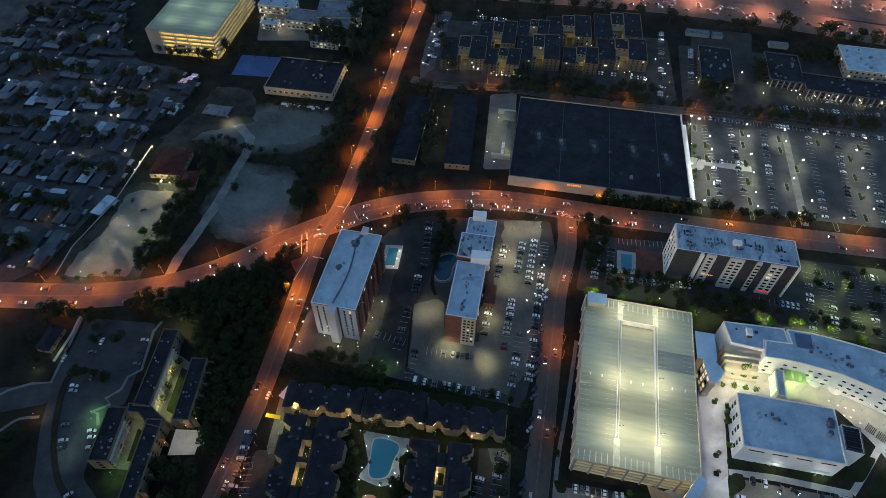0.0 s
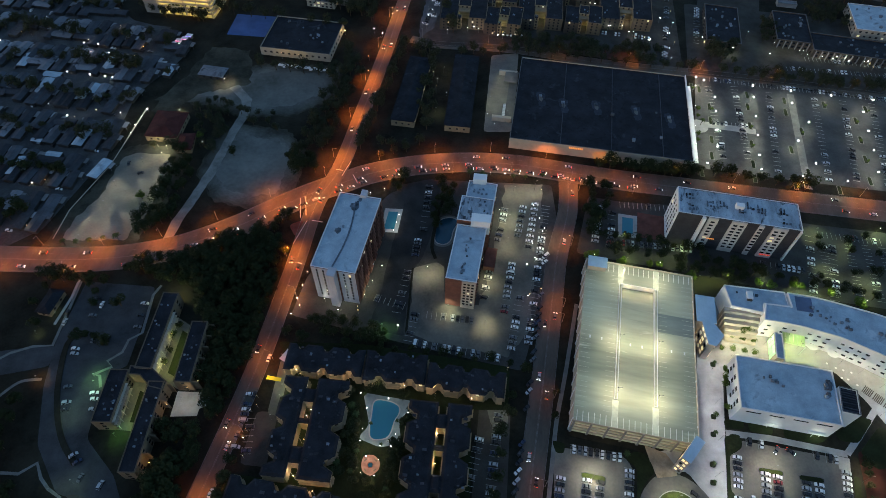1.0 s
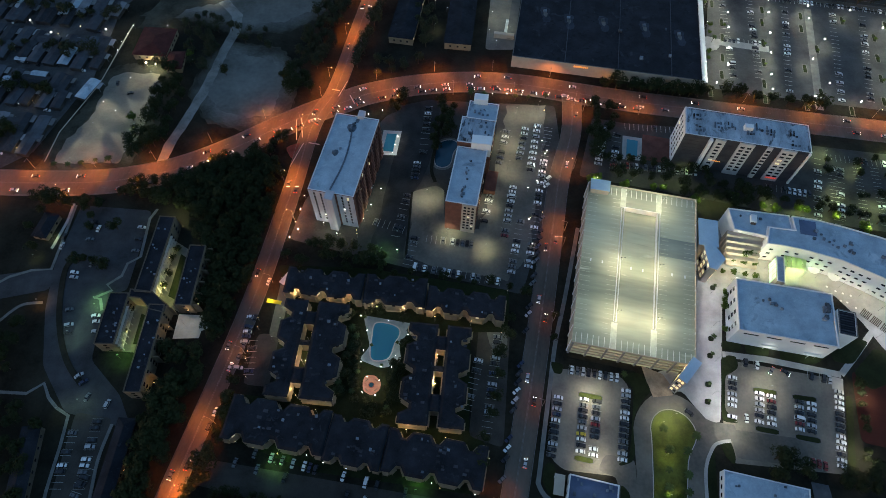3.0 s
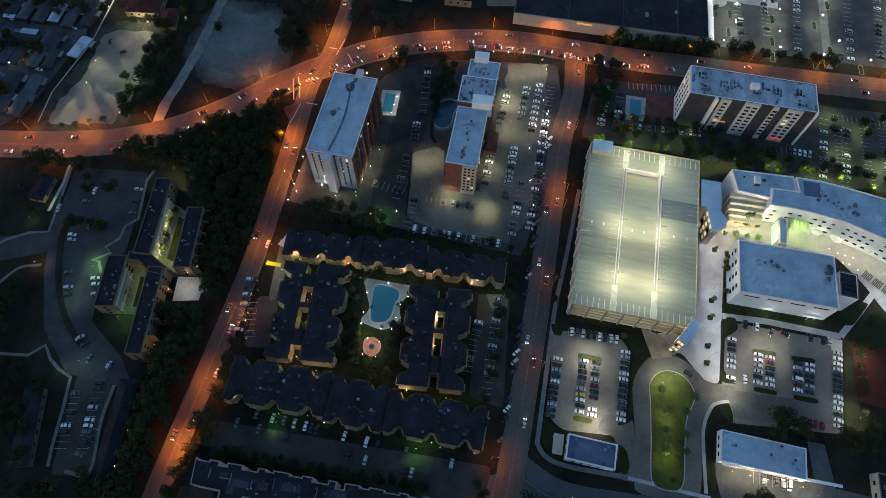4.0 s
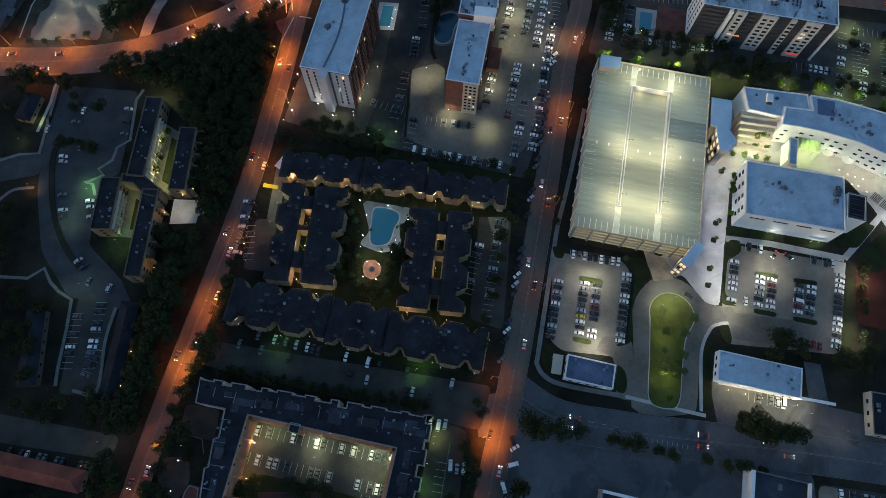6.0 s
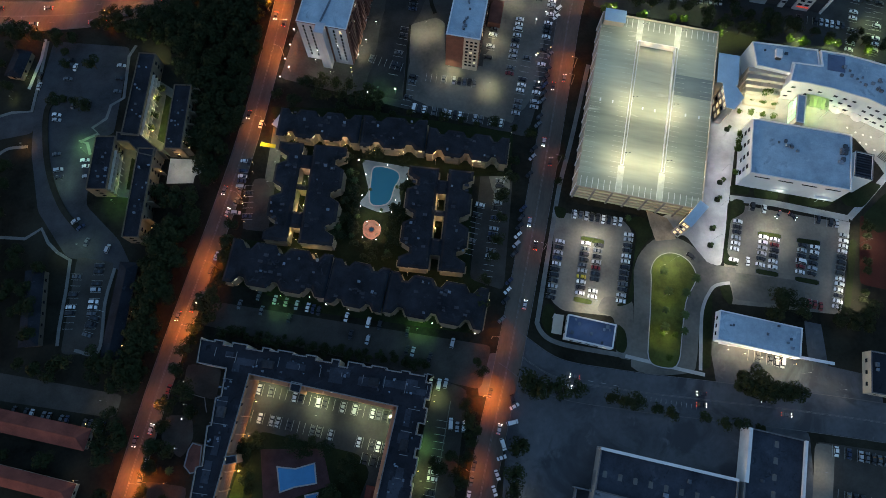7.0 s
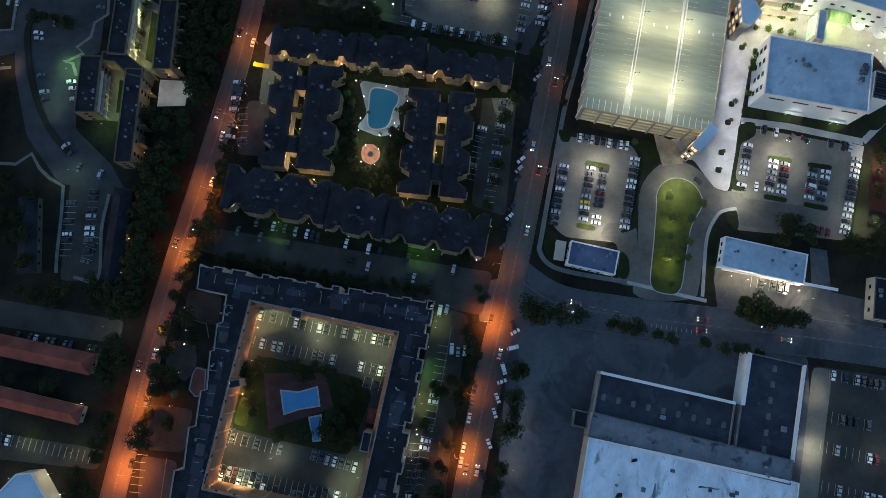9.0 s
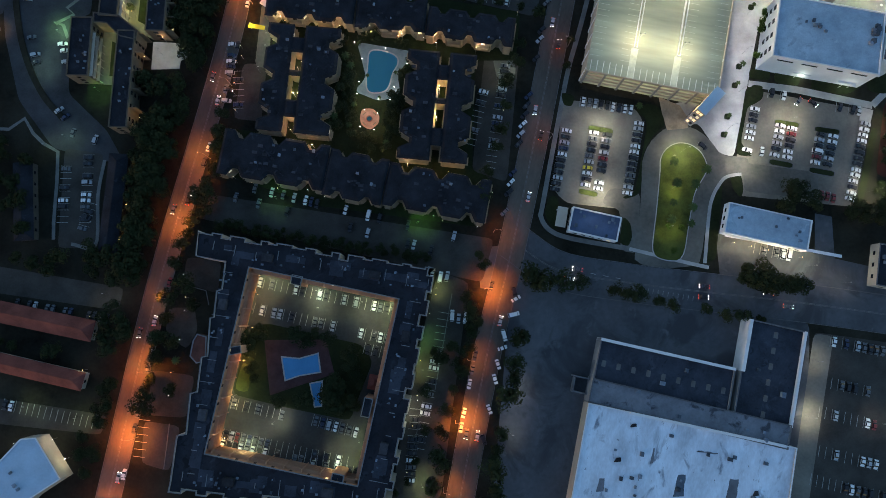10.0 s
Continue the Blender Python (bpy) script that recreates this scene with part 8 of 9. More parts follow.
tree_row(168.3, 290.9, 236.6, 280.4, 9, 1.04)
tree_row(45.0, 418.2, 186.5, 401.8, 9, 1.04)
tree_row(188.7, 401.9, 335.8, 379.9, 10, 1.04)
tree_row(-12.7, 538.0, 3.9, 443.9, 9, 1.17)
tree_row(-45.1, 475.4, -57.3, 395.8, 8, 1.17)
tree_row(-32.6, 426.5, -57.0, 307.4, 8, 1.04)
tree_row(-149.5, 209.4, -78.7, 245.2, 8, 0.8)
tree_row(-151.0, 212.0, -95.0, 244.0, 5.5, 0.8)
grove([(-232, 128), (-208, 126), (-205, 98), (-232, 94)], 7.5, 0.85)
grove([(-226, 82), (-192, 82), (-180, 72), (-178, 40), (-226, 40)], 9, 0.85)
tree_row(-221.4, 195.4, -198.7, 195.3, 7, 1.04)
tree_row(-223.2, 219.6, -193.0, 224.8, 7, 0.78, True)
tree_row(88.5, 556.1, 386.4, 494.3, 14, 1.30, miss=0.4)
tree_row(-195.4, 302.6, -140.6, 299.0, 12, 0.91)
tree_row(-140.4, 392.5, -64.6, 381.4, 10, 1.17)
tree_row(-188.8, 464.8, -70.8, 440.7, 13, 1.17)
for p in ((165.7, 174.6), (157.6, 168.5), (163.3, 166.9), (169.2, 166.0), (150.8, 161.1), (156.7, 160.6), (162.5, 159.7), (167.7, 158.5), (150.1, 148.7), (148.1, 142.2), (145.0, 127.8)):
    fresh(*p, 0.55)
for p in ((144.5, 151.9), (137.8, 123.0), (135.5, 113.9), (131.6, 99.1), (129.7, 90.6), (168.0, 120.1)):
    box_ = area("planter", corners((p[0], p[1], 2.6, 2.6, -10)), M["dark_grass"], 0.4, "square planter with a palm", "planter", kind="")
    plant(*p, 0.45, True, 0.3)
for p in ((104.8, 76.5), (119.4, 73.3), (105.6, 66.5), (113.9, 66.1), (104.5, 58.0), (112.6, 56.1), (102.9, 50.2), (111.8, 48.8), (90.6, 102.5)):
    plant(*p, 0.8, True, 0.1)


# ---- lamps ----
def street_lamp(x, y, heading, H=9.5, reach=2.4, power=17000, colour=SODIUM, lens="sodium", name="street_lamp", label="tall street lamp with sodium orange light", light=True, dot=0.15, cone=2.9):
    ob = thing(name, label, "street lamp", name + "s", pose(x, y, 0, 0, 0, heading))
    bm = bmesh.new()
    slim = 0.4 if name == "car_park_lamp" else 1.0
    tube(bm, (0, 0, -0.3), (0, 0, H - 0.6), 0.11 * slim, 0.07 * slim)
    part("pole", bm, M["dark_steel" if name == "car_park_lamp" else "pole"], ob)
    bm = bmesh.new()
    tube(bm, (0, 0, H - 0.7), (reach, 0, H), 0.05, 0.04, 6)
    part("arm", bm, M["pole"], ob)
    bm = bmesh.new()
    box(bm, reach - 0.35, -0.16, H - 0.02, reach + 0.4, 0.16, H + 0.12)
    head = part("head", bm, M["pole"], ob)
    bm = bmesh.new()
    bmesh.ops.create_uvsphere(bm, u_segments=8, v_segments=6, radius=0.17 if name != "car_park_lamp" else dot, matrix=Matrix.Translation((reach, 0, H - 0.06)))
    part("lens", bm, M[lens], head, "glowing lamp lens")
    if light:
        u, v = rot(reach, 0, heading)
        lamp(name + "_light", "SPOT", (x + u, y + v, H - 0.3 - dot), power * (1.15 if colour == SODIUM else 1.0), colour, 0.3, (x + u, y + v, 0), cone, 1.0)
    return ob


def lamp_line(line, gap, off, start, lo, hi, **kw):
    for k, (p, h) in enumerate(along(line, gap, start)):
        if lo <= k * gap <= hi:
            nrm = Vector((-math.sin(radians(h)), math.cos(radians(h))))
            q = p + nrm * off
            street_lamp(q.x, q.y, h + (-90 if off > 0 else 90), **kw)


lamp_line(ARTERIAL, 36, 10.6, 6, 0, 420, power=16300)
lamp_line(ARTERIAL, 40, -10.6, 24, 0, 420, power=11800)
lamp_line(ARTERIAL, 40, 10.6, 10, 430, 900, power=15800)
for k_, w_ in ((12, 32000), (46, 36000), (80, 32000), (108, 24000), (140, 6000), (175, 26000), (205, 16000), (240, 4500), (280, 9500), (320, 17000)):
    lamp_line(STREET_W, 900, -6.8, k_, 0, 10, power=w_)
lamp_line(STREET_W, 42, 6.8, 10, 330, 900, power=31000)
lamp_line(STREET_N, 55, 5.2, 8, 0, 400, power=9000)
lamp_line(STREET_C, 45, 6.6, 12, 0, 95, power=7000)
lamp_line(STREET_C, 45, 6.6, 112, 0, 130, power=1100)
for x_, y_, e_ in ((21.8, 18.6, 26000), (9.6, -38.0, 28000), (25.4, 44.0, 4500), (14.5, -12.0, 5000), (5.0, -66.0, 7000)):
    street_lamp(x_, y_, -8, power=e_, cone=2.3)
for h in HIGHWAY:
    lamp_line(h, 60, 12.5, 5, 0, 900, H=14, power=60000, colour=(1.0, 0.38, 0.22))


def lot_lamp(x, y, power=1700, colour=COOL, H=9.0, heading=0.0, lens="led", label="car park lamp with bright white head", dot=0.15):
    return street_lamp(x, y, heading, H, 0.7, power, colour, lens, "car_park_lamp", label, dot=dot)


for x, y in [(184.4, 383.0), (189.6, 379.8), (192.6, 360.1), (189.9, 345.0), (185.9, 325.2), (182.1, 309.2), (171.6, 293.3), (224.1, 374.4), (221.0, 361.2), (216.9, 340.5), (212.7, 321.6), (208.3, 302.0), (205.7, 288.7), (250.1, 368.8), (247.0, 355.8), (252.2, 335.8), (238.8, 316.8)] + [(243.4, 295.2), (231.0, 283.4), (278.1, 365.3), (307.2, 361.3), (295.2, 348.3), (291.0, 328.4), (286.8, 309.1), (281.9, 288.7), (258.6, 279.8)]:
    # dot swells the lens sphere to stand for the halo round each lamp
    lot_lamp(x, y, 5800, (0.96, 1.0, 0.76), dot=0.5)
    isl = [(x + u, y + v) for u, v in (rot(a_, b_, -8) for a_, b_ in ((-1.1, -3.6), (1.1, -3.6), (1.1, 3.6), (-1.1, 3.6)))]
    ob = area("planted_island", isl, M["dark_grass"], 0.2, "narrow kerbed green island under a lamp", "island")
    part("kerb", ring(bmesh.new(), inset(isl, -0.3), inset(isl, -0.05), -0.1, 0.25), M["path_grey"], ob)
    if trnd.random() < 0.35:
        fresh(x + trnd.uniform(-1, 1), y + trnd.uniform(-3.5, -1.5), 0.35)
for x, y in ((72.7, 90.6), (71.5, 60.8), (109.8, 82.1), (157.3, 96.4), (200.6, 92.6), (193.4, 65.2), (136.6, 79.0)):
    lot_lamp(x, y, 10500, (1.0, 0.95, 0.80))
for x, y in ((-8.7, 204.5), (7.8, 197.1), (38.2, 226.4), (33.9, 248.4), (58.6, 273.1)):
    lot_lamp(x, y, 6200, (1.0, 0.93, 0.66), 9.5)
for x, y in ((44.6, 269.7), (40.2, 246.6), (25.6, 200.4), (3.3, 180.9), (24.0, 171.6), (59.8, 229.9)):
    lot_lamp(x, y, 4600, (1.0, 0.95, 0.62), 7.0)
for x, y in ((-42.0, 239.7), (-41.5, 192.7), (-55.0, 177.0)):
    lot_lamp(x, y, 1500, (1.0, 0.95, 0.62), 5.0)
# floodlights on the gravel yard
for x, y in ((-209.4, 267.5), (-215.5, 223.7), (-186.9, 294.0), (-213.0, 234.6), (-198.2, 288.3), (-199.8, 260.5), (-210.4, 250.6), (-185.4, 228.9)):
    lot_lamp(x, y, 1300, (1.0, 1.0, 0.72), 6.0)
lot_lamp(-163.7, 371.9, 4500, (1.0, 0.93, 0.72), 6.0)
# green tinted lamps beside the flats
for x, y, c in ((-5.7, -3.0, GREEN), (-0.1, 18.4, LEMON), (-5.4, -16.6, LEMON), (-9.8, -35.5, COOL), (-4.4, -64.6, LEMON), (-71.7, 57.3, GREEN),
                (-23.0, 55.7, GREEN), (-8.7, 47.2, GREEN), (-32.0, 168.6, GREEN), (-175.5, 135.8, GREEN), (-154.9, 105.5, GREEN)):
    lot_lamp(x, y, 2800 if c == GREEN else 2600, c, 5.5, lens="green", label="low lamp with green tinted light")
# lamps in the lit courtyard of the block of flats
for x, y, e in ((-71.4, 20.9, 500), (-51.5, 16.3, 500), (-31.8, 11.8, 500), (-19.5, 9.6, 500), (-79.8, -49.6, 420), (-39.1, -55.8, 420), (-31.1, -46.5, 300), (-84.5, -28.7, 300)):
    lot_lamp(x, y, e * 11, (0.88, 1.0, 0.60), 8.0, lens="led")
# plaza lamps
for x, y in ((158.6, 174.4), (173.2, 178.3), (174.9, 164.4), (190.8, 161.4), (200.8, 159.3), (211.3, 153.6), (220.4, 148.8), (228.5, 140.9), (155.5, 157.2)):
    lot_lamp(x, y, 3100, (1.0, 0.90, 0.60), 8.0)
for x, y in ((142.7, 148.5), (139.5, 129.2), (137.2, 110.9), (131.5, 93.4), (232.6, 125.3), (221.1, 125.0)):
    lot_lamp(x, y, 4500, (0.95, 0.92, 1.0), 8.0)
for x, y in ((161.7, 121.1), (190.2, 115.7), (174.7, 122.4)):
    lot_lamp(x, y, 2300, (0.9, 1.0, 0.80), 4.0)
# lamps among the trees north of the garage
for x, y in ((88.4, 218.0), (107.3, 215.8), (126.0, 213.2), (146.7, 204.3), (162.6, 205.9), (183.7, 201.6), (202.0, 199.4), (219.6, 195.1), (236.8, 190.1)):
    lot_lamp(x, y, 6500, LEMON, 7.0)
    for k in range(2):
        fresh(x + trnd.uniform(-5, 5), y + trnd.uniform(-2, 5), 0.9)
lamp("canopy_light", "POINT", (188.2, 165.1, 5.0), 2600, (0.75, 1.0, 0.4), 0.5)
lamp("canopy_light", "POINT", (191.4, 163.5, 5.0), 2000, (0.75, 1.0, 0.4), 0.5)
# shop lane and yard lamps
for x, y, e in ((160.7, -33.6, 4200), (164.4, -10.1, 1600), (164.1, 31.1, 2400), (178.4, 24.0, 1200), (35.4, -24.1, 1700), (33.1, -42.7, 1300), (189.3, -35.5, 900)):
    lot_lamp(x, y, e, (1.0, 0.95, 0.8), 7.0)


for x, y in ((276.4, 424.5), (292.1, 417.6), (309.8, 416.8), (326.2, 413.0), (224.7, 426.2), (343.1, 410.8), (252.2, 419.7)):
    lot_lamp(x, y, 1300, (0.90, 1.0, 0.66), 5.0, dot=0.3)
for x, y in ((41.4, 454.3), (72.2, 455.6), (102.6, 452.8), (141.8, 462.8), (178.3, 443.8), (38.4, 507.1), (186.8, 495.4), (52.4, 484.8), (123.2, 483.5)):
    lot_lamp(x, y, 500, (1.0, 0.9, 0.62), 5.0, dot=0.3)
for x, y in ((-146.9, 503.3), (-130.9, 528.3), (-96.5, 501.0), (-171.7, 526.4)):
    lot_lamp(x, y, 3500, (1.0, 0.93, 0.75), 6.0, dot=0.4)
for x, y in ((-14.4, 392.1), (-2.2, 392.6), (31.7, 360.1), (-7.5, 346.0), (38.7, 380.3), (43.5, 344.8)):
    lot_lamp(x, y, 1500, (0.95, 1.0, 0.62), 5.0)


def bollard(x, y, power=130, colour=(1.0, 0.95, 0.8), z=0.1):
    ob = thing("garden_lamp", "small round garden lamp on a short post", "lamp", "garden lamps", pose(x, y, z))
    bm = bmesh.new()
    tube(bm, (0, 0, 0), (0, 0, 1.9), 0.05)
    part("post", bm, M["pole"], ob)
    bm = bmesh.new()
    bmesh.ops.create_uvsphere(bm, u_segments=8, v_segments=6, radius=0.2, matrix=Matrix.Translation((0, 0, 2.0)))
    part("globe", bm, M["led"], ob)
    lamp("garden_light", "POINT", (x, y, z + 2.4), power, colour, 0.2)


for p in ((-39.2, 130.4), (-35.4, 122.6), (-12.1, 126.4), (-14.9, 120.6), (-18.6, 116.4), (-20.5, 109.6), (-22.2, 103.6), (-27.3, 103.7), (-37.2, 106.1), (-36.5, 111.9), (-25.0, 127.9)):
    bollard(*p)
for p in ((30.8, 286.0), (40.1, 286.0), (49.4, 285.8), (58.6, 285.6), (-37.9, 269.7), (-46.4, 266.2), (-77.3, 203.7), (-78.6, 194.6), (-80.3, 186.0), (-82.0, 175.7), (-27.1, 248.6), (-28.4, 242.4), (-29.8, 236.2)):
    bollard(*p, 260)
for p in ((-33.6, 98.6), (-27.6, 97.0), (-35.3, 90.8), (-29.0, 89.6)):
    bollard(*p, 520, (1.0, 0.75, 0.5))


def wall_lamp(x, y, z, power, colour=WARM, lens="warm"):
    ob = thing("post_lamp", "small warm lamp on a thin post", "lamp", "post lamps", pose(x, y, z))
    bm = bmesh.new()
    tube(bm, (0, 0, -z), (0, 0, 0.06), 0.06, 0.05, 6)
    part("post", bm, M["pole"], ob)
    bm = bmesh.new()
    box(bm, -0.12, -0.12, 0.06, 0.12, 0.12, 0.2)
    part("lens", bm, M[lens], ob)
    lamp("wall_light", "POINT", (x, y, z + 0.5), power, colour, 0.15)


# lamps in the slots of the flats
for x, y in ((-63.7, 116.2), (-65.1, 104.4), (0.2, 107.3), (-1.4, 95.9), (-58.6, 134.7), (-67.9, 90.2), (-4.4, 78.0)):
    wall_lamp(x, y, 6.5, 480, (1.0, 0.95, 0.74), "lamp_off")
# walkway and stair lamps between the flats
for x, y in ((-72.6, 140.4), (-58.0, 134.5), (-45.5, 136.4), (-31.3, 133.6), (-17.2, 133.0), (-1.7, 129.1), (16.4, 127.1), (-62.1, 119.2), (-63.3, 104.5),
             (-65.6, 87.5), (-55.7, 80.9), (-76.9, 83.2), (0.1, 108.9), (-0.9, 94.5), (-4.5, 80.7), (-13.4, 72.9), (4.8, 69.6), (-23.9, 74.9)):
    wall_lamp(x, y, 6.0, 800, (1.0, 0.79, 0.54))
# garden courts of the wings
for p in ((-142.4, 161.5), (-141.4, 151.5), (-142.2, 145.0), (-156.5, 130.3), (-156.2, 119.6), (-140.4, 166.6)):
    plant(*p, 0.5)
for x, y in ((-142.3, 159.7), (-140.4, 141.9), (-154.8, 129.0), (-154.7, 115.3), (-147.1, 185.3)):
    wall_lamp(x, y, 5, 3600, (0.92, 1.0, 0.50))
for x, y in ((-122.1, 158.5), (-121.3, 136.1), (-133.2, 120.5), (-133.3, 92.1), (-125.8, 129.8)):
    wall_lamp(x, y, 5, 260)
# galleries of the courtyard block
for x, y in ((-77.2, 14.5), (-78.8, 0.1), (-81.7, -14.1), (-84.2, -32.8), (-88.1, -46.7)):
    wall_lamp(x, y, 3, 1600, (1.0, 0.72, 0.38))
for x, y in ((-137.1, 52.8), (-138.9, 37.4), (-143.8, 30.1), (-149.0, 3.7), (-150.0, -19.2)):
    wall_lamp(x, y, 3.5, 160, (1.0, 0.85, 0.4))
# floodlit hall and store entrance
for x, y in ((-176.8, -50.2), (-160.5, -48.2), (-154.6, -56.2)):
    wall_lamp(x, y, 3.2, 380, (1.0, 0.88, 0.55), "led")
for x, y in ((183.2, 375.4), (178.6, 352.5), (173.8, 331.1), (170.1, 313.7), (167.1, 299.9)):
    wall_lamp(x, y, 7, 1700, (1.0, 0.97, 0.80), "led")
for x, y in ((-56.4, 178.4), (-64.6, 185.1), (-42.6, 188.6), (-39.2, 197.9), (-34.6, 209.0)):
    wall_lamp(x, y, 3.0, 700, (0.97, 1.0, 0.70), "led")
for x, y in ((131.5, 41.0), (138.9, 39.4), (146.3, 37.8), (153.7, 36.4), (161.1, 35.0)):
    wall_lamp(x, y, 2.9, 2200, (1.0, 0.88, 0.6))

# small lamps on posts scattered among the far flats and offices
drnd = random.Random(44)
for x0, y0, x1, y1, n in ((-0.9, 447.4, 63.9, 436.5, 12), (118.8, 467.6, 168.7, 429.1, 14), (186.8, 506.2, 171.6, 410.4, 9), (23.8, 537.5, 74.0, 510.5, 10), (-9.6, 516.2, -17.2, 445.1, 9), (276.0, 422.1, 343.3, 410.0, 8),
                          (-165.2, 518.6, -85.8, 493.9, 14), (-47.6, 514.4, -57.2, 397.6, 6), (-22.1, 399.0, 36.8, 329.4, 9), (63.8, 271.0, 46.1, 171.2, 12), (-73.4, 182.0, -24.1, 169.2, 7)):
    for i in range(n):
        f = (i + drnd.random()) / n
        x, y = x0 + (x1 - x0) * f + drnd.uniform(-6, 6), y0 + (y1 - y0) * f + drnd.uniform(-5, 5)
        q = thing("post_lamp", "small bright lamp on a thin post", "lamp", "post lamps", pose(x, y, 0))
        bm = bmesh.new()
        tube(bm, (0, 0, 0), (0, 0, 4), 0.05, 0.05, 5)
        part("post", bm, M["pole"], q)
        bm = bmesh.new()
        bmesh.ops.create_uvsphere(bm, u_segments=6, v_segments=4, radius=0.24, matrix=Matrix.Translation((0, 0, 4.2)))
        part("globe", bm, M["led" if drnd.random() < 0.7 else "warm"], q)

# lamps over the tower car park with stall rows, and over the driveway of the garden wings
for x, y, e, c in ((227.1, 241.8, 6000, LEMON), (242.8, 229.3, 6000, LEMON), (265.7, 243.0, 6000, LEMON), (226.1, 212.3, 6000, LEMON), (246.0, 205.0, 6000, LEMON), (140.5, 226.2, 3500, LEMON), (108.1, 233.7, 2500, LEMON),
                   (-173.2, 131.4, 3000, (0.6, 1.0, 0.6)), (-182.0, 116.6, 1900, (0.6, 1.0, 0.75)), (-166.4, 83.0, 1200, (0.6, 1.0, 0.7)), (-174.8, 78.9, 700, (0.7, 1.0, 0.5)), (-127.2, 123.4, 1500, (1.0, 0.93, 0.8)), (-116.6, 123.7, 900, (1.0, 0.95, 0.85)),
                   (-50.8, 9.0, 2400, (0.92, 1.0, 0.66)), (-67.8, -39.8, 3600, (0.95, 1.0, 0.78)), (-26.3, -1.4, 2600, (0.92, 1.0, 0.66)), (-81.9, 115.9, 1000, (0.9, 1.0, 0.6)), (-78.9, 131.9, 1900, (0.92, 1.0, 0.7)), (26.0, 115.3, 900, (0.9, 1.0, 0.6)), (32.3, 136.7, 2500, LEMON),
                   (-143.3, 13.4, 900, COOL), (-172.7, -34.6, 1400, LEMON), (-150.9, -38.9, 1400, LEMON)):
    lot_lamp(x, y, e, c, 7.0)
# floods sweeping the gravel yard
for x, y, ax, ay in ((-212.3, 258.1, -219.5, 231.7), (-212.3, 258.1, -204.4, 233.4), (-212.3, 258.1, -192.4, 240.3), (-208.7, 290.5, -213.0, 265.3), (-208.7, 290.5, -192.4, 270.1), (-190.2, 297.0, -187.2, 276.0)):
    lamp("flood_light", "SPOT", (x, y, 5.0), 62000, (1.0, 1.0, 0.78), 0.12, (ax, ay, 0), 0.27, 0.7)
fresh(-189.6, 258.0, 0.9)
lot_lamp(-186.4, 251.3, 3500, (0.7, 1.0, 0.3), 5.0)
fresh(-166.7, 313.7, 0.9)
lot_lamp(-163.6, 306.2, 2500, (0.8, 1.0, 0.3), 5.0)
for x, y, h in ((-197.7, 280.1, 20), (-183.7, 289.5, 70), (-208.0, 288.6, 100)):
    put_car(PARKED[4], x, y, h, 0.07)
# little stalls with coloured lights at the end of a lane
for x, y, key in ((-214.6, 418.3, "warm"), (-211.2, 422.2, "stall_pink"), (-207.3, 424.7, "stall_pink"), (-208.1, 419.3, "green"), (-204.8, 428.7, "stall_violet")):
    q = thing("market_stall", "small stall with glowing coloured awning lights", "stall", "market stalls", pose(x, y, 0, 0, 0, -10))
    bm = bmesh.new()
    box(bm, -2.2, -1.5, 0, 2.2, 1.5, 1.0)
    part("counter", bm, M["tan_fence"], q)
    bm = bmesh.new()
    for sx in (-1, 1):
        for sy in (-1, 1):
            tube(bm, (sx * 2.1, sy * 1.4, 0.9), (sx * 2.1, sy * 1.4, 2.5), 0.06, 0.06, 5)
    part("frame", bm, M["pole"], q)
    bm = bmesh.new()
    box(bm, -2.5, -1.8, 2.5, 2.5, 1.8, 2.65)
    part("awning", bm, M["canvas"], q)
    bm = bmesh.new()
    for i in range(5):
        box(bm, -2.3 + i, -2.0, 2.4, -1.9 + i, -1.8, 2.75)
    part("light_string", bm, M[key], q)

# lamps on the oval lawn and round the low clinic
for x, y, e in ((103.0, 47.5, 2200), (105.4, 65.2, 1700), (104.8, 79.3, 1700)):
    lot_lamp(x, y, e, (1.0, 1.0, 0.5), 5.0)
for p in ((102.8, 47.7), (108.6, 47.1), (105.1, 36.9)):
    fresh(*p, 0.5)
# entrance canopies of the square white building
for p in ((156.7, 123.4, 6, 4, -9.5), (164.7, 119.3, 8, 2.4, -9.5), (185.0, 114.9, 8, 2.0, -9.5)):
    q = thing("entrance_canopy", "white lit entrance canopy on a white wall", "canopy", "entrance canopies")
    slab("roof", p, 3.6, 3.85, "trim", q)
    for s in (-1, 1):
        bm = bmesh.new()
        tube(bm, (p[0] + s * 2, p[1] - 1, 0), (p[0] + s * 2, p[1] - 1, 3.6), 0.1, 0.1, 6)
        part("post", bm, M["trim"], q)
    lamp("canopy_light", "POINT", (p[0], p[1] - 1.5, 3.3), 700, (0.9, 1.0, 0.85), 0.2)

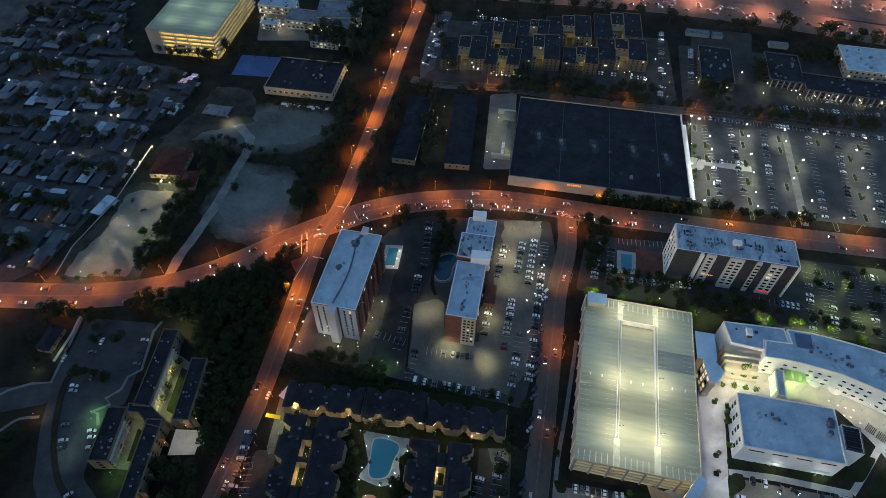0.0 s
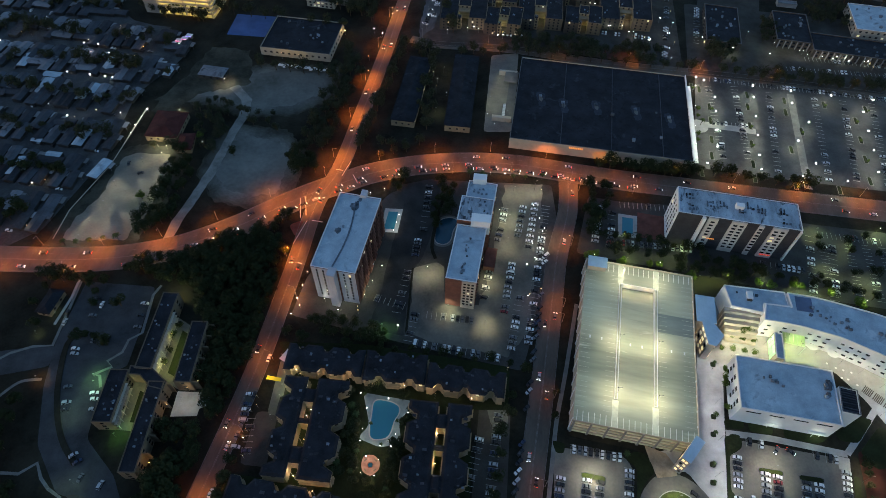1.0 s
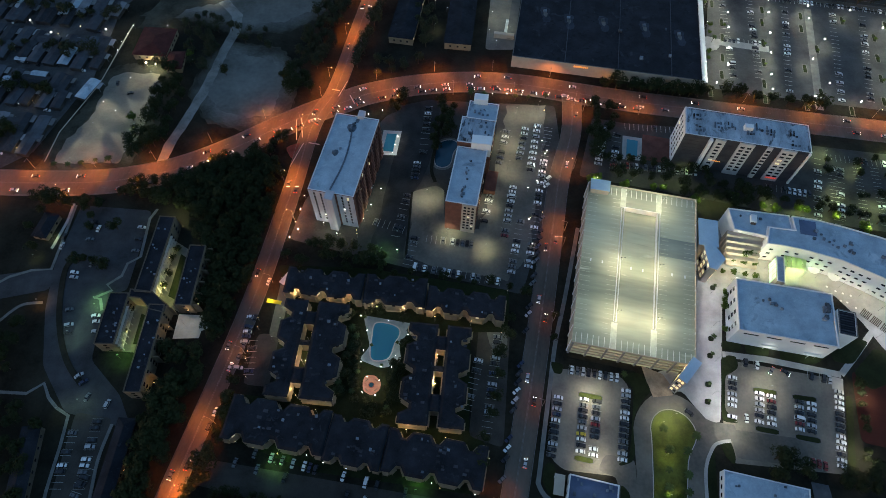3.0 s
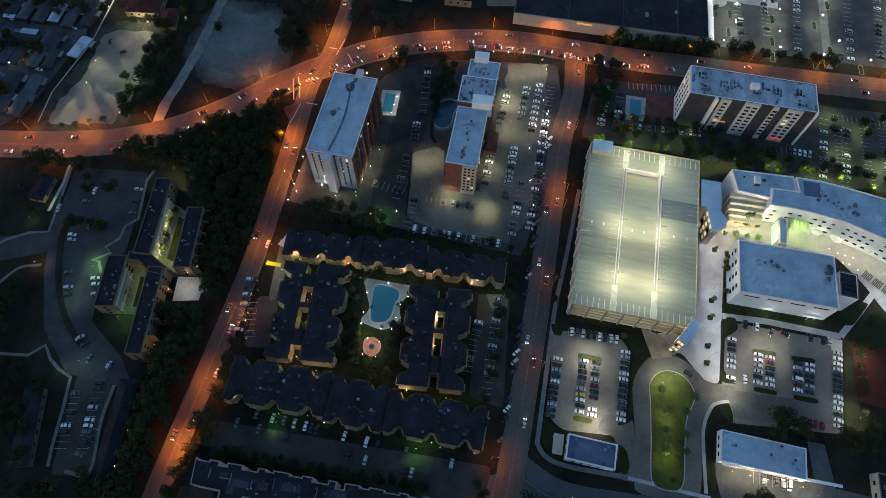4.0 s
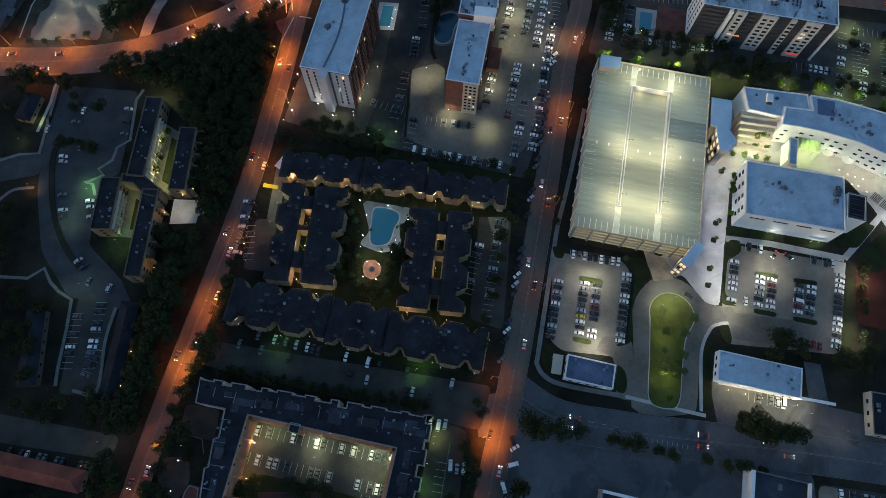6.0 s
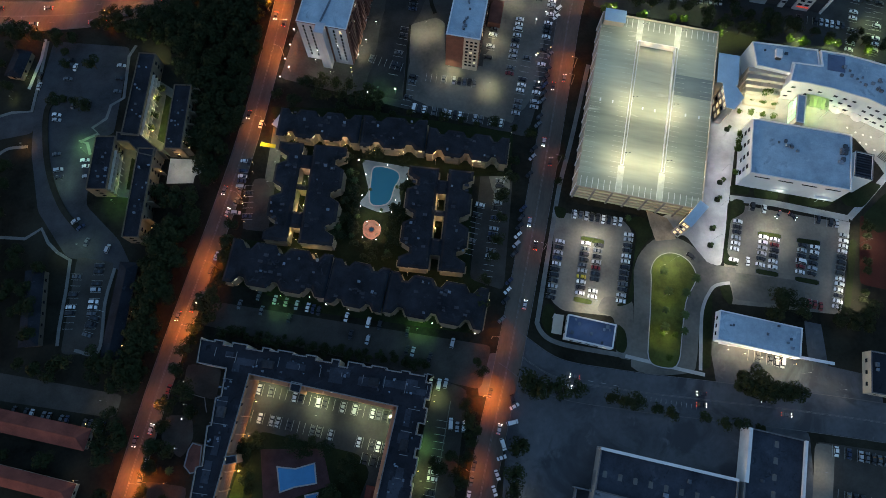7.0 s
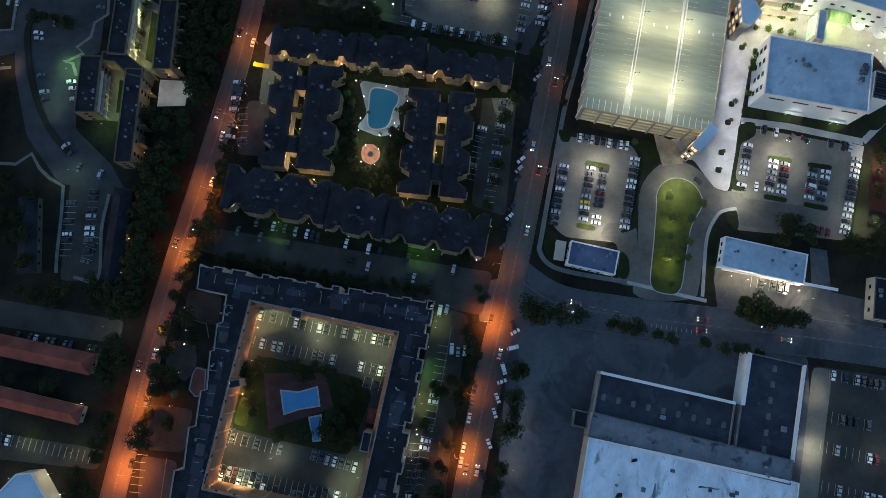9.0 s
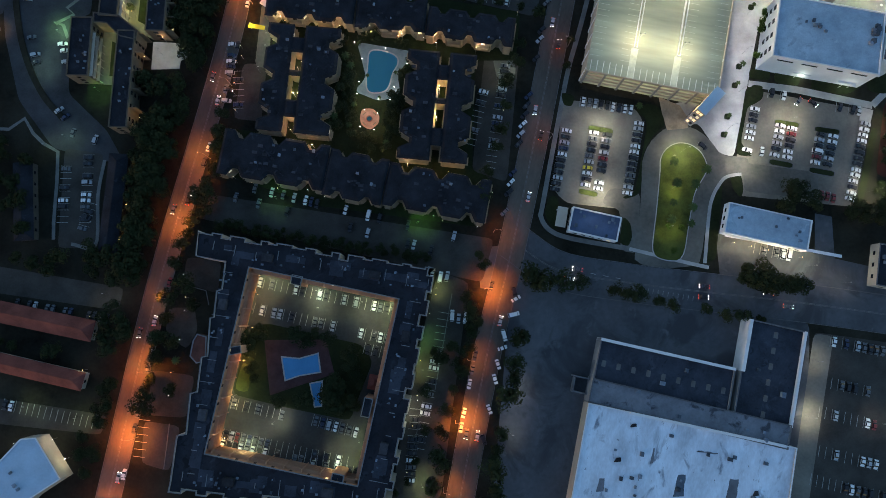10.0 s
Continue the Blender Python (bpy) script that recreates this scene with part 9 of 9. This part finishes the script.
# white parasols on the plaza, and its big round tree
for x, y in ((199.7, 163.5), (209.4, 159.3), (227.1, 152.8)):
    q = thing("parasol", "large white round parasol on a paved plaza", "parasol", "parasols on the plaza", pose(x, y, 0.1))
    bm = bmesh.new()
    tube(bm, (0, 0, 0), (0, 0, 3.2), 0.06, 0.05, 6)
    part("pole", bm, M["pole"], q)
    bm = bmesh.new()
    bmesh.ops.create_cone(bm, cap_ends=False, segments=10, radius1=3.2, radius2=0.1, depth=1.1, matrix=Matrix.Translation((0, 0, 3.2)))
    part("canopy", bm, M["canvas"], q)
for x, y in ((205.1, 153.8), (208.9, 151.3), (212.4, 150.0), (210.1, 145.7), (213.1, 144.8), (216.2, 148.8), (216.7, 141.7)):
    q = thing("glow_table", "low round white lit table on a plaza", "table", "lit tables on the plaza", pose(x, y, 0.1))
    bm = bmesh.new()
    tube(bm, (0, 0, 0), (0, 0, 0.7), 0.12, 0.1, 6)
    part("foot", bm, M["pole"], q)
    bm = bmesh.new()
    bmesh.ops.create_cone(bm, cap_ends=True, segments=14, radius1=0.55, radius2=0.6, depth=0.08, matrix=Matrix.Translation((0, 0, 0.75)))
    part("top", bm, M["canvas"], q)
    lamp("table_light", "POINT", (x, y, 2.2), 90, (1.0, 0.92, 0.7), 0.2)
fresh(165.2, 171.8, 1.25)
for p in ((150.0, 147.9), (148.8, 144.0), (147.6, 140.1)):
    fresh(*p, 0.75)
# white gate roof over the drive of the flats
gate = thing("gate_canopy", "white slanted gate roof over a drive", "canopy")
slab("roof", (-79.4, 149.4, 4.4, 7.0, -32.0), 3.6, 3.8, "trim", gate)
for u_, v_ in ((-83.0, 150.6), (-78.2, 152.4), (-80.4, 146.2), (-75.8, 147.9)):
    bm = bmesh.new()
    tube(bm, (u_ * 0.8 - 79.4 * 0.2, v_ * 0.8 + 149.4 * 0.2, 0), (u_ * 0.8 - 79.4 * 0.2, v_ * 0.8 + 149.4 * 0.2, 3.6), 0.1, 0.1, 6)
    part("post", bm, M["trim"], gate)
for x, y, e in ((-78.9, 141.0, 900), (-79.8, 127.0, 500), (30.5, 121.5, 800)):
    lot_lamp(x, y, e, (0.95, 1.0, 0.85), 5.0)
# yellow awning and dim yard lamps beside the flats
aw = thing("awning", "bright yellow awning over a doorway", "awning")
slab("cloth", (-84.0, 136.6, 7.5, 2.0, -9.5), 3.0, 3.15, "awning", aw)
for s in (-1, 1):
    q_ = (-84.0, 136.6, 7.5, 2.0, -9.5)
    bm = bmesh.new()
    tube(bm, (q_[0] + s * 3.2, q_[1] - 0.5 * s, 0), (q_[0] + s * 3.2, q_[1] - 0.5 * s, 3.0), 0.07, 0.07, 5)
    part("post", bm, M["pole"], aw)
lot_lamp(-87.0, 137.1, 1500, (1.0, 1.0, 0.35), 5.5)
# trees and a dark house beside the curved driveway
for p in ((-197.0, 191.9), (-192.4, 185.9), (-190.7, 193.9), (-176.8, 179.1), (-190.6, 178.8), (-176.5, 155.0), (-192.1, 158.7), (-188.7, 159.4), (-182.7, 158.9), (-220.8, 189.5), (-223.8, 178.6), (-216.8, 164.8)):
    plant(*p, 0.75)
hipped("house", "low house with dark roof on a dim lawn", "house", (-214.9, 179.1, 9, 16, -9.5), 3.6, "tan_dark", "shingle", 1.6)
lot_lamp(-210.0, 172.2, 700, LEMON, 3.5)
lot_lamp(-216.1, 160.4, 500, LEMON, 3.5)
lot_lamp(-204.2, 134.1, 1200, (1.0, 0.5, 0.12), 5.0, lens="sodium")
DRIVE = ((-192.0, 152.1, -4), (-191.4, 149.2, -4), (-187.8, 130.7, 12), (-184.4, 118.6, 16), (-185.4, 122.3, 14), (-172.1, 96.3, 38), (-169.0, 93.1, 40), (-187.5, 179.4, 84), (-184.5, 157.7, 78), (-164.3, 180.9, -2), (-164.0, 173.4, -4),
         (-163.7, 166.0, -2), (-173.4, 127.7, 6), (-172.1, 124.5, 4), (-170.9, 119.2, 4), (-204.4, 174.0, 80), (-203.7, 168.0, 82), (-177.1, 158.2, 84))
for k_, (x_, y_, h_) in enumerate(DRIVE):
    put_car(PARKED[(0, 2, 6, 4, 3, 2, 9, 0, 7, 2, 4, 6, 0, 1, 2, 4, 2, 5)[k_]], x_, y_, h_, 0.08)

# lamps round the red roofed house and along its wall
for x, y, e in ((-193.2, 304.5, 3800), (-187.0, 303.5, 2600), (-181.8, 322.6, 900), (-187.9, 339.8, 700), (-210.4, 339.6, 500), (-212.3, 331.3, 500), (-214.1, 323.2, 500), (-214.7, 315.3, 500)):
    wall_lamp(x, y, 3.0, e, (1.0, 0.95, 0.6), "led")
hipped("house", "low house with grey roof beside a bare sandy plot", "house", (-174.5, 383.0, 20, 12, -9.5), 3.4, "dim_wall", "grey_roof", 1.4)
fl = (-164.2, 371.6)
lot_lamp(*fl, 900, (1.0, 0.95, 0.72), 5.6)
tg = (-190.3, 355.5)
lamp("flood_light", "SPOT", (*fl, 5.2), 9000, (1.0, 0.95, 0.75), 0.15, (*tg, 0), 0.25, 0.4)

for x, y, e in ((223.6, 423.6, 2500), (202.6, 437.4, 1800), (242.5, 446.6, 1200), (258.7, 432.3, 1500), (175.8, 451.4, 900)):
    lot_lamp(x, y, e, (0.80, 1.0, 0.72), 6.0, dot=0.25)
plant(181.3, 340.1, 0.9, True)
for p in ((182.7, 355.7), (181.1, 348.4), (176.8, 329.0), (175.6, 323.3)):
    fresh(*p, 0.55)

for x, y in ((-126.6, 404.0), (-112.8, 401.7)):
    wall_lamp(x, y, 6.2, 500, (1.0, 0.62, 0.15), "warm")
wall_lamp(-81.5, 436.1, 5.0, 1500, (1.0, 0.55, 0.12), "sodium")
shade = thing("parasol", "small white round parasol in a row before a school", "parasol", "parasols before the school", pose(-127.0, 394.6, 0))
bm = bmesh.new()
tube(bm, (0, 0, 0), (0, 0, 2.4), 0.05, 0.05, 6)
part("pole", bm, M["pole"], shade)
bm = bmesh.new()
bmesh.ops.create_cone(bm, cap_ends=False, segments=10, radius1=1.5, radius2=0.08, depth=0.6, matrix=Matrix.Translation((0, 0, 2.4)))
part("canopy", bm, M["canvas"], shade)
for i in range(1, 20):
    f_ = i / 19
    copy_thing(shade, pose(-127.0 + 36.5 * f_ + trnd.uniform(-0.7, 0.7), 394.6 - 5.2 * f_ + trnd.uniform(-1.8, 1.8), 0))
# more parked cars on the dim drives, trees in the narrow car parks, worn patches and paint
stalls([(-167.5, 86.6, -154.6, 82.9, 6), (-190.8, 186.1, -189.9, 169.8, 7)], 0.5, lines=False)
stalls([(-157.1, 74.5, -156.5, 43.6, 14), (-166.8, 69.1, -166.5, 43.4, 12)], 0.5)
stalls([(-94.9, 131.7, -96.9, 99.3, 14)], 0.45, lines=False)
for p in ((0.4, -8.9), (2.4, -11.3), (-3.0, -25.4), (-10.1, -63.2), (-7.2, -54.3), (-15.3, -68.4), (-3.3, -42.0)):
    plant(*p, 0.5)
for pts in ([(-0.1, -6.4), (-0.9, -15.7)], [(-6.3, -40.9), (-8.5, -51.5)], [(7.4, 16.3), (0.7, -25.3)], [(-15.4, -62.2), (-16.9, -70.3)], [(-113.0, -41.5), (-114.1, -60.3)], [(-109.6, 18.0), (-100.8, 15.7), (-99.2, 9.5)]):
    path("kerb", pts, 0.35, M["path_grey"], 0.25, "pale kerb round a planted strip", "kerb", curve=False)
for i in range(14):
    x, y = Vector((87.1, 19.2)).lerp(Vector((115.7, 14.8)), i / 13)
    path("crossing_line", [(x, y), (x + 0.3, y + 1.9)], 0.14, M["line"], 0.1, "worn white kerbside bay line", "road marking", curve=False)
for i in range(5):
    x, y = Vector((57.3, 28.2)).lerp(Vector((79.7, 24.6)), i / 4)
    path("crossing_line", [(x, y), (x + 2.4, y - 0.5)], 0.16, M["line"], 0.1, "worn white lane dash", "road marking", curve=False)
for q in ([(-38.3, 131.5), (-11.6, 127.3), (-19.3, 116.3), (-17.5, 106.7), (-27.0, 103.3), (-38.8, 107.9), (-33.5, 114.5)], ):
    for p in q[::2]:
        plant(p[0] * 0.9 + sum(a_[0] for a_ in q) / len(q) * 0.1, p[1] * 0.9 + sum(a_[1] for a_ in q) / len(q) * 0.1, 0.4, True)
tree_row(-102.4, 83.3, -108.5, 39.4, 7, 0.8)
tree_row(-110.8, 36.8, -116.1, 4.3, 8, 0.85, miss=0.25)
tree_row(-117.9, -5.6, -122.4, -39.3, 7, 0.9, miss=0.2)
tree_row(-131.0, 4.0, -139.8, -39.6, 7, 0.9, miss=0.2)
tree_row(-92.0, 45.8, -6.0, 33.0, 6, 0.4)

grove([(-43.2, 126.4), (-36.7, 125.1), (-37.5, 91.8), (-42.7, 91.7)], 4.5, 0.5)
grove([(-24.8, 103.0), (-14.4, 108.7), (-18.3, 88.1), (-24.3, 88.0)], 4.5, 0.5)
grove([(-39.9, 87.7), (-19.5, 86.7), (-19.2, 77.3), (-38.8, 79.6)], 4.5, 0.5)

# small entrance lamps along the flats and kerbs
for x0, y0, x1, y1, n in ((-77.3, 140.7, 29.1, 127.7, 9), (-92.3, 67.0, 20.4, 45.3, 13), (36.8, 157.0, 23.0, 60.6, 8), (-90.4, 131.6, -92.4, 96.0, 6), (-0.1, 20.9, -11.6, -62.3, 7), (-108.9, 31.4, -111.8, -33.8, 6)):
    for i in range(n):
        f = (i + drnd.random()) / n
        q = thing("post_lamp", "small bright lamp on a thin post", "lamp", "post lamps", pose(x0 + (x1 - x0) * f + drnd.uniform(-1.5, 1.5), y0 + (y1 - y0) * f + drnd.uniform(-1.5, 1.5), 0))
        bm = bmesh.new()
        tube(bm, (0, 0, 0), (0, 0, 3.4), 0.05, 0.05, 5)
        part("post", bm, M["pole"], q)
        bm = bmesh.new()
        bmesh.ops.create_uvsphere(bm, u_segments=6, v_segments=4, radius=0.16, matrix=Matrix.Translation((0, 0, 3.5)))
        part("globe", bm, M["led" if drnd.random() < 0.5 else "warm"], q)

# ---- small houses in the distance ----
hrnd = random.Random(21)
HOUSE, FAR_HOUSES = [], []
for k, (roof, lab) in enumerate((("grey_roof", "small low house with grey roof"), ("home_roof", "small low house with dull grey roof"), ("white_roof", "small low house with pale roof"), ("vent", "small low house with dark shingled roof"))):
    h = thing("house", lab, "house", "small houses")
    bm = bmesh.new()
    box(bm, -7, -3, -0.2, 7, 3, 2.8)
    part("wall", bm, M["dim_wall"], h)
    bm = bmesh.new()
    v = [bm.verts.new(p) for p in ((-7.4, -3.4, 2.8), (7.4, -3.4, 2.8), (7.4, 3.4, 2.8), (-7.4, 3.4, 2.8), (-7.4, 0, 3.6), (7.4, 0, 3.6))]
    for f in ((0, 1, 5, 4), (2, 3, 4, 5), (1, 2, 5), (3, 0, 4), (3, 2, 1, 0)):
        bm.faces.new([v[i] for i in f])
    part("roof", bm, M[roof], h)
    bm = bmesh.new()
    box(bm, 2, -5.6, 2.3, 6.6, -3.3, 2.45)
    for x in (2.1, 6.5):
        box(bm, x - 0.05, -5.5, -0.1, x + 0.05, -5.4, 2.3)
    part("carport", bm, M["metal"], h)
    HOUSE.append(h)


def house(x, y, heading, k=None, s=1.0):
    h = HOUSE[k] if k is not None else hrnd.choices(HOUSE, (2, 9, 0.5, 3))[0]
    m = pose(x, y, 0.02, 0, 0, heading)
    if y > 440:
        FAR_HOUSES.append((h, m @ Matrix.Diagonal((s, s, 1, 1))))
        return None
    if h in USED:
        h = copy_thing(h, m)
    else:
        USED.add(h)
        h.matrix_basis = m
    h.scale = (s, s, 1)
    return h


# rows of houses set across narrow lanes
FIELD = [(-280.0, 199.5), (-242.0, 231.9), (-224.9, 293.4), (-225.6, 358.5), (-207.3, 393.4), (-200.6, 412.0), (-219.6, 438.5), (-256.3, 450.8), (-281.0, 473.8), (-303.5, 560.5), (-476.4, 552.0)]
area("residential_ground", FIELD, M["yard"], 0.015, "dark yards of a field of small houses", "ground", round_off=False)
for i in range(11):
    row = [(j, *rot(-340 + j * 6.0, i * 36.0 + 6, -8)) for j in range(70)]
    run = [Vector((u - 80, v + 195)) for j, u, v in row if inside(u - 80, v + 195, FIELD)]
    if len(run) > 2:
        path("lane", [tuple(p) for p in run[::3]] + [tuple(run[-1])], 6.5, M["lane"], 0.06 + 0.002 * i, "narrow grey lane between small houses", "road")
    for p in run:
        if hrnd.random() < 0.45:
            s = hrnd.choice((-1, 1))
            put_car(crnd.choices(PARKED, WEIGHTS)[0], p.x, p.y + s * hrnd.uniform(3.2, 5.2), -8 + hrnd.choice((0, 0, 90)), 0.08)
        if hrnd.random() < 0.22:
            q = thing("porch_lamp", "tiny lit porch lamp on a post", "lamp", "porch lamps", pose(p.x, p.y + hrnd.choice((-4.5, 4.5)), 0))
            bm = bmesh.new()
            tube(bm, (0, 0, 0), (0, 0, 2.3), 0.05, 0.05, 5)
            part("post", bm, M["pole"], q)
            bm = bmesh.new()
            box(bm, -0.25, -0.25, 2.3, 0.25, 0.25, 2.7)
            part("globe", bm, M["warm" if hrnd.random() < 0.4 else "led"], q)
    for side in (-1, 1):
        for j in range(44):
            u, v = rot(-340 + j * hrnd.uniform(9.3, 9.7), i * 36.0 + 6 + side * (11.6 + hrnd.uniform(-1, 1)), -8)
            x, y = u - 80, v + 195
            if not inside(x, y, FIELD):
                continue
            if hrnd.random() < 0.84:
                house(x, y, 82 + hrnd.uniform(-4, 4) + 90 * (hrnd.random() < 0.16), s=hrnd.uniform(0.95, 1.28))
            elif hrnd.random() < 0.7:
                plant(x, y, 0.8)
            if hrnd.random() < 0.6:
                plant(x + hrnd.uniform(-5, 5), y + side * hrnd.uniform(4, 9), hrnd.uniform(0.6, 1.15))
            if hrnd.random() < 0.05:
                wall_lamp(x + 4.5, y - side * 5, 3.0, 320, WARM if hrnd.random() < 0.5 else (1, 0.95, 0.85))

for x, y, h_, q_ in ((-253.7, 391.2, 82, 1.25), (-292.7, 362.5, 84, 1.2), (-257.5, 357.4, 80, 1.2), (-245.7, 309.7, 82, 1.1), (-291.9, 375.8, -8, 0.9), (-207.5, 383.9, 80, 0.9), (-274.9, 305.9, -8, 0.5), (-258.1, 292.9, -8, 0.7), (-223.7, 281.0, 72, 1.15), (-277.6, 281.7, 80, 1.1)):
    house(x, y, h_, 2, q_)

# ---- what stands too far off to count ----
def mass(name, label, category, items):
    """Many far things as one mesh."""
    verts, faces, idx, slots = [], [], [], []
    for root, m in items:
        for o in root.children_recursive:
            me = o.data
            t = m @ o.matrix_basis
            mt = me.materials[0]
            if mt not in slots:
                slots.append(mt)
            k, base = slots.index(mt), len(verts)
            verts += [tuple(t @ v.co) for v in me.vertices]
            faces += [tuple(base + i for i in p.vertices) for p in me.polygons]
            idx += [k] * len(me.polygons)
    me = bpy.data.meshes.new(name)
    me.from_pydata(verts, [], faces)
    for mt in slots:
        me.materials.append(mt)
    me.polygons.foreach_set("material_index", idx)
    me.update()
    return tagged(new(name, me), label, category, kind="stuff")


mass("distant_cars", "many small distant cars parked and queueing on far streets", "cars", FAR_CARS)
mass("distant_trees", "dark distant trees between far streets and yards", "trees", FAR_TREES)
mass("distant_houses", "many small low distant houses with grey and dark roofs", "houses", FAR_HOUSES)
for proto in PARKED + MOVING + TREES + FAR + PALMS + HOUSE + [TAXI, GREEN_TREE]:
    if proto not in USED:
        for o in (*proto.children_recursive, proto):
            bpy.data.objects.remove(o)
for parent, items in FAR_WIN.items():
    verts, faces, idx, slots = [], [], [], []
    for me, m in items:
        if me.materials[0] not in slots:
            slots.append(me.materials[0])
        base = len(verts)
        verts += [tuple(m @ v.co) for v in me.vertices]
        faces += [tuple(base + i for i in p.vertices) for p in me.polygons]
        idx += [slots.index(me.materials[0])] * len(me.polygons)
    me = bpy.data.meshes.new("facade_glazing")
    me.from_pydata(verts, [], faces)
    for mt in slots:
        me.materials.append(mt)
    me.polygons.foreach_set("material_index", idx)
    ob = new("facade_glazing", me)
    ob.parent = parent
    tagged(ob, kind="stuff")
